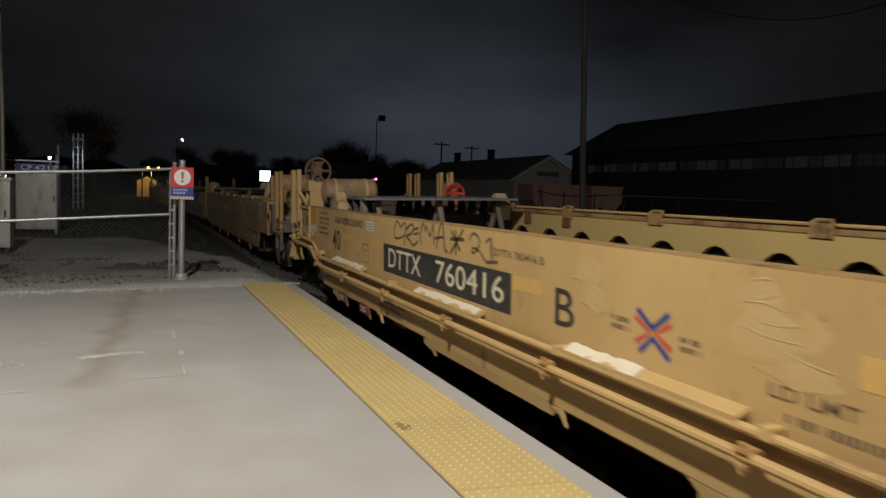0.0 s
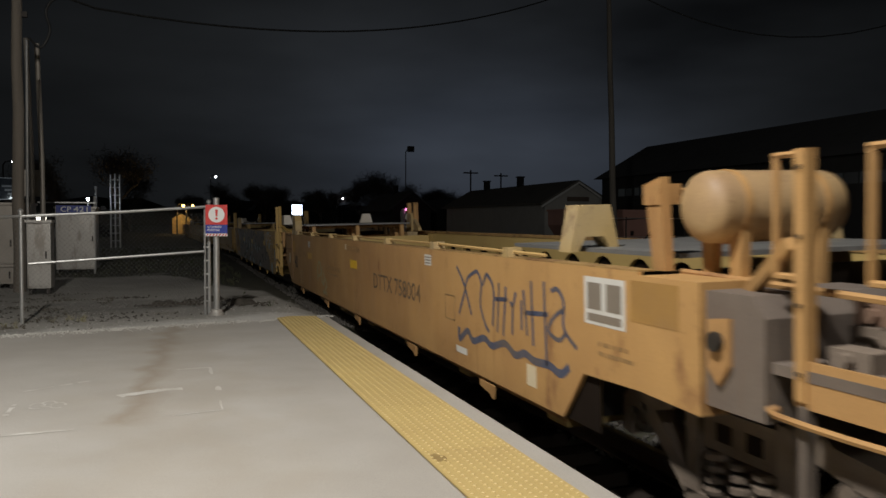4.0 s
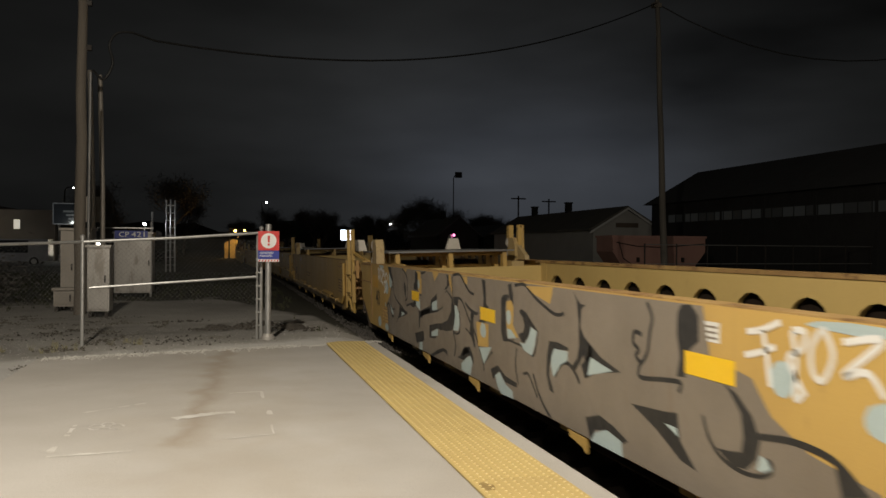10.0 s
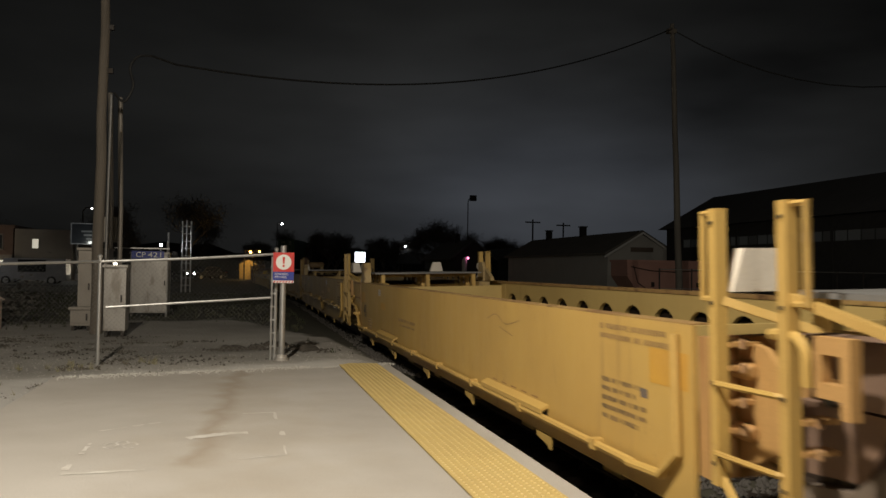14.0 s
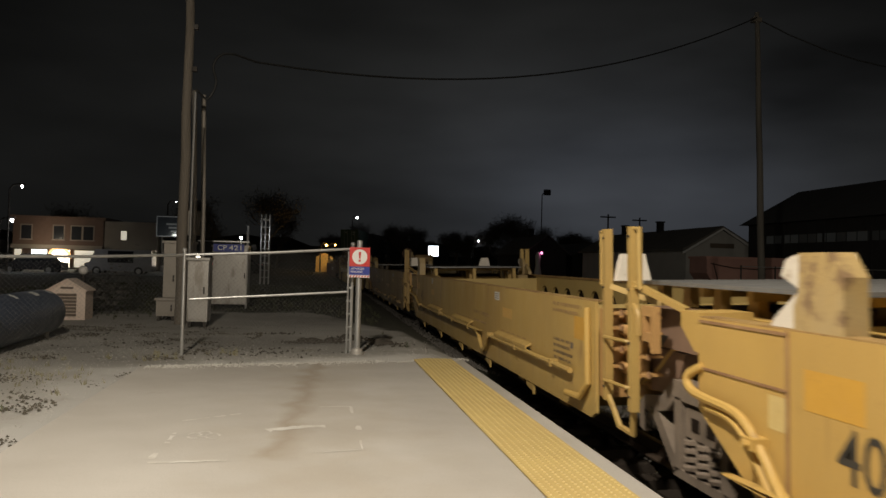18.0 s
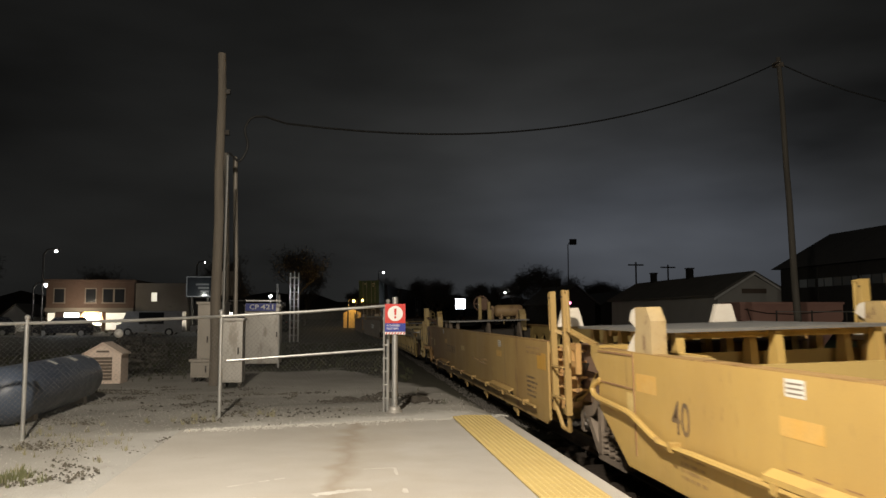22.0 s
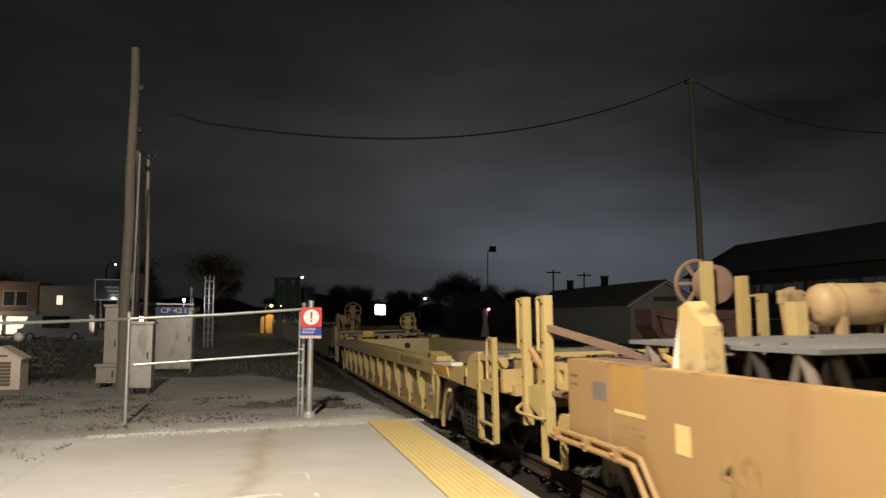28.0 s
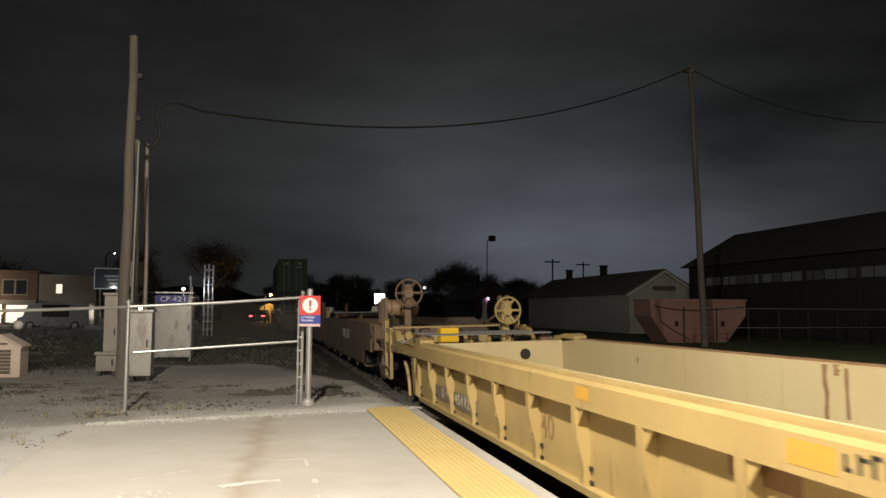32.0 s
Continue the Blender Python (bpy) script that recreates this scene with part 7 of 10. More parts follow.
        part("valve_block", bm, material if sgn > 0 else (RUSTDUST if k % 2 else TRUCK), t, bevel=0.012)
    bm = bmesh.new()
    prism(bm, [(y0, 1.0), (y1 - sgn * 0.2, 1.0), (y0 + sgn * 0.3, 1.45), (y0, 1.45)], "x", 0.55, 1.2)
    part("slope_sheet", bm, TRUCK, t)


def coupler_end(t, ref, wall, trim):
    """The brake end of the last unit: low deck, stakes with outside handles, wheel, tank."""
    def box_part(name, m, label, *dims, bevel=0.008, parent=None):
        bm = bmesh.new()
        x0, x1, y0, y1, z0, z1 = dims
        box(bm, x0, x1, y0 - ref, y1 - ref, z0, z1)
        return part(name, bm, m, parent or t, label, bevel=bevel)

    box_part("deck", RUSTDUST, "rust-brown dusty end deck", -1.40, 1.40, 96.7, 98.2, 0.98, 1.02)
    box_part("deck_step", RUSTDUST, "raised rust-brown plate", -1.44, 1.44, 95.7, 96.9, 1.352, 1.366)
    box_part("draft_sill", GREASY, "", -0.35, 0.35, 96.8, 98.5, 0.70, 0.96, bevel=0.02)
    box_part("coupler", GREASY, "", -0.14, 0.14, 98.3, 99.0, 0.72, 0.97, bevel=0.03)
    box_part("end_sill", trim, "", -1.38, 1.38, 98.12, 98.24, 0.80, 1.03)
    for x in (-1.41, 1.41):
        for y in (98.26, 97.63):
            stake(t, trim, x, y - ref, 0.62, 1.94, 0.20, 0.045, 0.54)
        bm = bmesh.new()
        prism(bm, [(98.22 - ref, 0.84), (98.22 - ref, 1.02), (97.67 - ref, 1.06), (97.67 - ref, 0.80), (97.9 - ref, 0.74)], "x", x - 0.01, x + 0.01)
        part("step_plate", bm, trim, t, "painted plate between the stakes", bevel=0.006)
        bm = bmesh.new()
        tube(bm, smooth_path([(x * 1.0, 98.44 - ref, 0.82), (x * 1.045, 98.42 - ref, 0.745), (x * 1.045, 97.75 - ref, 0.745), (x * 1.0, 97.6 - ref, 0.77)], 3), 0.017, 6)
        part("grab_rail", bm, trim, t)
        bm = bmesh.new()
        tube(bm, [(x, 98.13 - ref, 1.40), (x, 97.62 - ref, 1.14)], 0.034, 4)
        part("brace", bm, RUSTY_TAN, t, "rust-stained diagonal brace")
        bm = bmesh.new()
        tube(bm, [(x, 97.62 - ref, 1.63), (x * 0.79, 96.6 - ref, 1.435), (x * 0.74, 96.2 - ref, 1.37)], 0.042, 4)
        part("brace", bm, RUSTDUST, t, "rust-brown sloping brace")
        for yh in (97.78, 97.28):
            box_part("stirrup_leg", trim, "", x - 0.03, x + 0.03, yh - 0.02, yh + 0.02, 0.34, 0.82)
        box_part("stirrup_step", trim, "hanging stirrup step", x - 0.03, x + 0.03, 97.28, 97.78, 0.33, 0.36)
        bm = bmesh.new()
        lo, hi = sorted((x * 1.055, x * 0.99))
        for y0, y1, z0, z1 in ((96.97, 97.03, 1.08, 1.31), (97.16, 97.22, 1.08, 1.31), (97.03, 97.16, 1.255, 1.31), (97.03, 97.16, 1.08, 1.14)):
            box(bm, lo, hi, y0 - ref, y1 - ref, z0, z1)
        part("slotted_bracket", bm, trim, t, "pale corner bracket with a slot", bevel=0.014)
        bm = bmesh.new()
        prism(bm, [(96.88 - ref, 0.70), (97.22 - ref, 0.70), (97.22 - ref, 0.78), (97.12 - ref, 0.86), (96.88 - ref, 0.86)], "x", lo, hi)
        part("jacking_lug", bm, trim, t, bevel=0.02)
    box_part("end_wall", wall, "rust-stained end wall", -1.44, 1.44, 96.86, 96.9, 0.70, 1.355)
    # brake wheel with its post and gear disc on the well side
    x, y, z, r = 0.45, 98.0 - ref, 2.05, 0.245
    bm = bmesh.new()
    tube(bm, [(x + r * math.cos(q), y, z + r * math.sin(q)) for q in (2 * math.pi * k / 28 for k in range(29))], 0.024, 6)
    w = part("brake_wheel", bm, RUSTDUST, t, "spoked handbrake wheel")
    for k in range(6):
        bm = bmesh.new()
        q = k * math.pi / 3
        tube(bm, [(x, y - 0.05, z), (x + r * math.cos(q), y, z + r * math.sin(q))], 0.022, 5)
        part("spoke", bm, RUSTDUST, w)
    bm = bmesh.new()
    lathe(bm, [(y - 0.34, 0.10), (y - 0.33, 0.20), (y - 0.22, 0.22), (y - 0.19, 0.10), (y - 0.05, 0.05)], "y", (x + 0.03, 0, z - 0.02), 20)
    part("gear_disc", bm, RUSTDUST, w, "round brown gear housing")
    box_part("wheel_post", trim, "", x - 0.17, x - 0.07, 97.56, 97.66, 1.02, 2.26, parent=w)
    box_part("wheel_post", trim, "", x + 0.10, x + 0.19, 97.36, 97.46, 1.02, 2.10, parent=w)
    air_tank(t, TANKPAINT, 0.55, 1.50, 96.35 - ref, 1.79, 0.185)
    box_part("tank_stand", trim, "", 0.36, 0.47, 96.28, 96.44, 1.37, 1.82, bevel=0.015)
    for k, (px, py, wx, wy, h) in enumerate(((-0.9, 97.5, 0.14, 0.10, 0.18), (-0.5, 97.9, 0.10, 0.16, 0.12), (-1.1, 97.15, 0.10, 0.08, 0.22), (0.1, 97.4, 0.18, 0.12, 0.16), (0.8, 97.8, 0.16, 0.14, 0.2))):
        bm = bmesh.new()
        box(bm, px - wx, px + wx, py - wy - ref, py + wy - ref, 1.0, 1.02 + h)
        lathe(bm, [(px - wx - 0.05, 0.035), (px + wx + 0.05, 0.035)], "x", (0, py - ref, 1.02 + h * 0.6), 8)
        part("valve_block", bm, GREASY if k % 2 else TRUCK, t, bevel=0.012)
    for px in (-1.0, -0.2, 0.7):
        bm = bmesh.new()
        tube(bm, smooth_path([(px, 96.9 - ref, 1.08), (px + 0.15, 97.5 - ref, 1.13), (px, 98.15 - ref, 1.07)], 3), 0.026, 6)
        part("deck_pipe", bm, RUSTDUST, t)


def open_deck(t, y, material):
    """The grey plate and lattice at the inner end of an end platform."""
    bm = bmesh.new()
    box(bm, -1.15, 1.15, y - 1.9, y + 0.4, 1.50, 1.53)
    p = part("walkway_plate", bm, GRATE, t, "grey galvanised walkway plate")
    for k in range(5):
        yy = y - 1.7 + k * 0.45
        for x in (-1.1, -0.9, 0.0, 0.9):
            bm = bmesh.new()
            tube(bm, [(x, yy - 0.22, 1.0), (x, yy, 1.5), (x, yy + 0.22, 1.0)], 0.04, 4)
            part("lattice_strut", bm, GREASY if k % 2 else TRUCK, p)
    bm = bmesh.new()
    prism(bm, [(y - 1.2, 1.05), (y - 0.1, 1.40), (y - 0.1, 1.44), (y - 1.2, 1.09)], "x", -1.12, -1.02)
    part("sloping_brace", bm, material, p)
    bm = bmesh.new()
    box(bm, -1.15, 1.15, y - 1.9, y + 0.4, 0.96, 1.0)
    part("dark_deck", bm, GREASY, p)


SIDE_X = NEAR - 0.0006
LAYER = 0.4  # paint layers lie this much closer together than their nominal lift


def panel(t, name, y, z, w, h, material, label="", lift=0.0):
    bm = bmesh.new()
    box(bm, SIDE_X - 0.0012 - lift * LAYER, SIDE_X - lift * LAYER, y - w / 2, y + w / 2, z - h / 2, z + h / 2)
    return part(name, bm, material, t, label)


def text(t, words, y, z, h, material, w=None, lift=0.005):
    return lettering("lettering", words, h, material, t, on_side(SIDE_X - lift * LAYER, y, z), w, thick=0.0005)


def stencil(t, y, z, length, h, rows, gap, seed, material=FADED):
    bm = bmesh.new()
    bars(bm, y, z, SIDE_X, length, h, rows, gap, seed)
    return tagged(part("stencilling", bm, material, t, "faded unreadable stencilling"), kind="stuff")


def ruled_label(t, y, z, w=0.22):
    """A small white data label with three dark ruled lines."""
    lab = panel(t, "white_label", y, z, w, 0.11, PLACARD)
    for k in range(3):
        bm = bmesh.new()
        box(bm, SIDE_X - 0.0020, SIDE_X - 0.0012, y - w * 0.41, y + w * 0.41, z + 0.022 - 0.03 * k, z + 0.034 - 0.03 * k)
        part("ruled_line", bm, GREYPAINT, lab)


def frame_mark(t, y, z, w, h, material=FADED):
    bm = bmesh.new()
    for a in ((y - w / 2, y + w / 2, z + h / 2 - 0.012, z + h / 2), (y - w / 2, y + w / 2, z - h / 2, z - h / 2 + 0.012), (y - w / 2, y - w / 2 + 0.012, z - h / 2, z + h / 2), (y + w / 2 - 0.012, y + w / 2, z - h / 2, z + h / 2)):
        box(bm, SIDE_X - 0.002, SIDE_X, *a)
    return part("stencil_frame", bm, material, t)


def strokes(t, name, label, material, curves, width, lift=0.004):
    bm = bmesh.new()
    for c in curves:
        ribbon(bm, smooth_path(c, 6), width, SIDE_X - lift * LAYER, False)
    return part(name, bm, material, t, label)


def painted_patch(t, name, material, pts, lift):
    bm = bmesh.new()
    patch(bm, pts, SIDE_X - lift * LAYER)
    return part(name, bm, material, t)


def ring_of(y, z, ry, rz, n=10, seed=0, rough=0.15):
    r = random.Random(seed)
    pts = [Vector((y + ry * math.cos(2 * math.pi * k / n) * r.uniform(1 - rough, 1 + rough), z + rz * math.sin(2 * math.pi * k / n) * r.uniform(1 - rough, 1 + rough))) for k in range(n)]
    return pts


# -- first car --
ref = 5.0
c1 = railcar("well_car", "dusty tan empty well car with black lettering and side pipes", ref)
well_unit(c1, ref, -7.0, 12.9, "platform", "platform", TAN, INNER, True, holes=0.06)
end_platform(c1, 12.9 - ref, 14.17 - ref, 1, TAN, flush=0.02, tank=(-1.20, -0.25, 12.78 - ref), hangers=True)
brake_wheel(c1, REDMARK, 1.38, 13.35 - ref, 1.56, 0.18, TAN)
open_deck(c1, 12.2 - ref, TAN)
truck(c1, 12.4 - ref)
truck(c1, -6.5 - ref)
panel(c1, "number_panel", 6.65 - ref, 0.925, 3.16, 0.30, BLACK, "black panel with cream lettering")
text(c1, "DTTX", 7.54 - ref, 0.925, 0.20, CREAM, 1.02, 0.009)
text(c1, "760416", 5.90 - ref, 0.925, 0.20, CREAM, 1.42, 0.009)
text(c1, "40", 10.42 - ref, 0.95, 0.27, BLACK, 0.42)
text(c1, "B", 4.32 - ref, 0.925, 0.24, BLACK, 0.24)
text(c1, "S-2054-T REEFER CLEARANCE", 9.80 - ref, 1.23, 0.085, BLACK, 1.42)
panel(c1, "orange_panel", 11.87 - ref, 1.235, 0.46, 0.18, ORANGE)
panel(c1, "white_placard", 12.0 - ref, 1.01, 0.18, 0.17, PLACARD)
bm = bmesh.new()
tube(bm, smooth_path([(SIDE_X - 0.004, 12.86 - ref, 0.76), (SIDE_X - 0.004, 12.86 - ref, 1.30), (SIDE_X - 0.004, 12.83 - ref, 1.335), (SIDE_X - 0.004, 12.22 - ref, 1.335), (SIDE_X - 0.004, 12.17 - ref, 1.30), (SIDE_X - 0.004, 12.17 - ref, 0.76)], 2), 0.022, 6)
part("panel_frame", bm, TAN, c1, "raised rounded frame round the end panel")
panel(c1, "grey_patch", 12.36 - ref, 1.14, 0.34, 0.15, DUSTY)
panel(c1, "yellow_patch", 12.52 - ref, 1.26, 0.60, 0.10, YELLOW)
panel(c1, "stencil_plate", 12.70 - ref, 1.06, 0.26, 0.24, TAN)
stencil(c1, 12.82 - ref, 1.155, 0.22, 0.020, 3, 0.012, 31, BLACK)
stencil(c1, 12.82 - ref, 1.025, 0.22, 0.022, 3, 0.012, 32, BLACK)
bm = bmesh.new()
prism(bm, [(12.60 - ref, 0.97), (12.32 - ref, 0.93), (12.32 - ref, 0.85), (12.60 - ref, 0.90)], "x", SIDE_X - 0.02, SIDE_X)
part("jacking_bracket", bm, RUSTY_TAN, c1, bevel=0.006)
panel(c1, "label_patch", 11.80 - ref, 1.06, 0.15, 0.10, CREAM)
for y, z, w, h in ((9.84, 1.04, 0.45, 0.085), (8.485, 1.05, 0.46, 0.10), (4.84, 1.02, 0.44, 0.10), (1.95, 1.02, 0.36, 0.13)):
    panel(c1, "tape_patch", y - ref, z, w, h, TAPE, "faded orange tape")
ruled_label(c1, 8.78 - ref, 1.23, 0.28)
panel(c1, "label_patch", 8.72 - ref, 1.322, 0.20, 0.06, PALELABEL)
frame_mark(c1, 8.965 - ref, 0.905, 0.25, 0.22)
stencil(c1, 9.03 - ref, 0.95, 0.11, 0.025, 1, 0.03, 40, WORN)
panel(c1, "stencil_star", 8.965 - ref, 0.88, 0.035, 0.03, WORN)
stencil(c1, 11.50 - ref, 1.31, 0.66, 0.035, 5, 0.035, 1, WORN)
stencil(c1, 3.78 - ref, 0.985, 0.17, 0.032, 2, 0.014, 2, WORN)
stencil(c1, 3.17 - ref, 0.965, 0.18, 0.032, 2, 0.014, 3, WORN)
text(c1, "LD LMT", 2.35 - ref, 0.848, 0.062, WORN, 0.46)
stencil(c1, 1.98 - ref, 0.88, 0.6, 0.05, 1, 0.04, 41, WORN)
stencil(c1, 2.48 - ref, 0.77, 1.2, 0.042, 1, 0.04, 4, WORN)
stencil(c1, 8.38 - ref, 0.455, 0.95, 0.036, 3, 0.016, 5, WORN)
text(c1, "DTTX 760416 B", 4.98 - ref, 1.205, 0.055, WORN, 0.78)
panel(c1, "pale_patch", 7.06 - ref, 0.38, 0.30, 0.15, PALELABEL, lift=-0.003)
for name, m, curves in (("blue_chevron", BLUEMARK, ([(3.535, 1.052), (3.398, 0.965), (3.262, 1.06)], [(3.508, 0.824), (3.396, 0.915), (3.25, 0.826)])),
                        ("red_chevron", REDMARK, ([(3.552, 1.008), (3.425, 0.94), (3.545, 0.87)], [(3.243, 1.008), (3.37, 0.942), (3.236, 0.878)]))):
    for curve in curves:
        bm = bmesh.new()
        ribbon(bm, [(p - ref, q) for p, q in curve], 0.034, SIDE_X - (0.0016 if m is REDMARK else 0.0020), False)
        part(name, bm, m, c1)
for curve, width in (
        ([(7.655, 1.287), (7.69, 1.31), (7.75, 1.335), (7.81, 1.30), (7.852, 1.223), (7.83, 1.165), (7.74, 1.158), (7.60, 1.178), (7.50, 1.21)], 0.022),
        ([(7.655, 1.262), (7.58, 1.30), (7.497, 1.326), (7.48, 1.26), (7.514, 1.098)], 0.022),
        ([(7.47, 1.262), (7.35, 1.31), (7.271, 1.322), (7.218, 1.285), (7.32, 1.225), (7.445, 1.201), (7.34, 1.16), (7.24, 1.121), (7.10, 1.172)], 0.024),
        ([(7.215, 1.276), (7.08, 1.300)], 0.020), ([(7.234, 1.227), (7.08, 1.250)], 0.020),
        ([(6.996, 1.15), (7.03, 1.25), (6.952, 1.348), (6.90, 1.28), (6.859, 1.328), (6.76, 1.24), (6.69, 1.355), (6.662, 1.165)], 0.022),
        ([(6.601, 1.135), (6.56, 1.25), (6.50, 1.35), (6.451, 1.372), (6.42, 1.26), (6.391, 1.15), (6.33, 1.13)], 0.024), ([(6.64, 1.228), (6.41, 1.255)], 0.022),
        ([(6.27, 1.247), (5.957, 1.26)], 0.032), ([(6.238, 1.319), (6.043, 1.163)], 0.030), ([(5.974, 1.344), (6.267, 1.119)], 0.028), ([(6.141, 1.329), (6.135, 1.116)], 0.030),
        ([(5.845, 1.263), (5.80, 1.31), (5.742, 1.322), (5.66, 1.29), (5.65, 1.235), (5.72, 1.18), (5.789, 1.168), (5.77, 1.205), (5.663, 1.196), (5.521, 1.123)], 0.020),
        ([(5.525, 1.264), (5.439, 1.30), (5.42, 1.22), (5.403, 1.14)], 0.024), ([(5.52, 1.115), (5.30, 1.135)], 0.026)):
    strokes(c1, "graffiti_stroke", "black spray-can scrawl", SCRAWL, [[(p - ref, q) for p, q in curve]], width)
for y in (10.43, 9.30):
    bm = bmesh.new()
    box(bm, 1.366, 1.374, y - ref - 0.11, y - ref + 0.11, 1.16, 1.36)
    part("primer_patch", bm, MAROON, c1)
for i, (y, z, ry, rz) in enumerate(((2.66, 1.22, 0.14, 0.09), (2.62, 1.06, 0.22, 0.12), (2.36, 1.12, 0.09, 0.08), (2.42, 0.94, 0.24, 0.06), (4.02, 1.19, 0.13, 0.10), (3.95, 1.04, 0.15, 0.08), (9.35, 0.98, 0.22, 0.10), (8.35, 1.20, 0.16, 0.07), (10.9, 0.86, 0.22, 0.08))):
    painted_patch(c1, "chalk_smear", HAZE, ring_of(y - ref, z, ry, rz, 22, int(y * 100), 0.30), 0.0006 + 0.0007 * i)
for curve in ([(2.74, 1.203), (2.62, 1.212), (2.50, 1.19)], [(2.751, 1.097), (2.60, 1.07), (2.407, 1.07)], [(2.653, 1.129), (2.54, 1.125), (2.425, 1.145)], [(2.491, 1.02), (2.38, 1.0), (2.253, 0.987)], [(2.72, 1.30), (2.60, 1.315), (2.55, 1.26), (2.66, 1.225)], [(4.236, 1.149), (4.03, 1.13), (3.833, 1.083)], [(4.132, 1.01), (4.0, 1.0), (3.885, 0.964)]):
    strokes(c1, "chalk_scribble", "", CHALKED, [[(p - ref, q) for p, q in curve]], 0.008, 0.0075)
bm = bmesh.new()
tube(bm, [(1.44, 11.5 - ref, 1.40), (1.44, -5.0 - ref, 1.40)], 0.016, 6)
part("top_pipe", bm, TAN, c1, "thin pipe along the top edge")
for y in (11.03, 9.28, 7.34, 5.05, 2.8, 0.6, -1.6):
    bm = bmesh.new()
    box(bm, 1.36, 1.37, y - ref - 0.13, y - ref + 0.13, 1.29, 1.42)
    tube(bm, [(1.37, y - ref - 0.12, 1.41), (1.40, y - ref - 0.08, 1.44), (1.40, y - ref + 0.08, 1.44), (1.37, y - ref + 0.12, 1.41)], 0.016, 6)
    part("pipe_clip", bm, EDGE, c1)

# -- the five-unit articulated set --
ref = 24.5
u1 = railcar("well_unit", "rusty tan end unit of an articulated well car with blue graffiti", ref)
well_unit(u1, ref, 17.1, 31.9, "platform", "joint", RUSTY_TAN, INNER, False, hoses=False)
end_platform(u1, 17.1 - ref, 15.37 - ref, -1, RUSTY_TAN, wheel=(-0.65, 15.55 - ref, 1.98, 0.25), tank=(-1.32, -0.35, 16.85 - ref))
truck(u1, 16.65 - ref)
for x in (-1.10, 1.0):
    bm = bmesh.new()
    y = 18.37 - ref
    prism(bm, [(x - 0.20, 1.42), (x - 0.14, 1.42), (x - 0.07, 1.53), (x + 0.07, 1.53), (x + 0.14, 1.42), (x + 0.20, 1.42), (x + 0.13, 1.76), (x - 0.13, 1.76)], "y", y - 0.09, y + 0.09)
    part("container_guide", bm, SCUFFED, u1, "pale trapezoid guide with an opening", bevel=0.012)
bm = bmesh.new()
box(bm, -1.15, 1.15, 17.2 - ref, 19.6 - ref, 1.42, 1.45)
part("walkway_plate", bm, GRATE, u1)
bm = bmesh.new()
tube(bm, [(-1.44, 18.4 - ref, 1.40), (-1.44, 21.0 - ref, 1.42), (-1.44, 30.2 - ref, 1.42)], 0.014, 6)
part("top_pipe", bm, TAN, u1)
for k in range(7):
    bm = bmesh.new()
    box(bm, -1.50, -1.38, 19.0 + k * 1.88 - ref - 0.06, 19.0 + k * 1.88 - ref + 0.06, 1.365, 1.44)
    part("pipe_clip", bm, SCUFFED, u1, bevel=0.015)
panel(u1, "placard_frame", 17.48 - ref, 1.15, 0.48, 0.30, PLACARD)
for dy, dz, w, h in ((-0.115, 0.03, 0.17, 0.17), (0.115, 0.03, 0.17, 0.17), (0.0, -0.105, 0.40, 0.05)):
    panel(u1, "placard_dark", 17.48 - ref + dy, 1.15 + dz, w, h, GREYPAINT, lift=0.004)
panel(u1, "orange_panel", 16.95 - ref, 1.19, 0.46, 0.24, OLDORANGE)
stencil(u1, 17.55 - ref, 0.90, 0.42, 0.03, 2, 0.03, 12)
text(u1, "DTTX 758004", 22.36 - ref, 0.86, 0.20, WORN, 2.1)
text(u1, "40", 30.36 - ref, 0.77, 0.27, BLACK, 0.40)
ruled_label(u1, 28.6 - ref, 1.20)
ruled_label(u1, 21.02 - ref, 1.25)
frame_mark(u1, 20.35 - ref, 0.83, 0.28, 0.24)
panel(u1, "white_label", 20.05 - ref, 0.46, 0.28, 0.06, PLACARD)
panel(u1, "orange_panel", 31.1 - ref - 0.45, 1.10, 0.36, 0.24, ORANGE)
panel(u1, "tape_patch", 28.55 - ref, 0.98, 0.45, 0.12, ORANGE)
panel(u1, "label_patch", 31.32 - ref, 0.83, 0.17, 0.22, CREAM)
text(u1, "LD LMT 124,500 PER UNIT", 26.24 - ref, 0.86, 0.07, FADED, 1.27)
stencil(u1, 26.8 - ref, 0.775, 1.2, 0.03, 1, 0.02, 7)
stencil(u1, 29.9 - ref, 0.62, 0.6, 0.03, 5, 0.025, 8)
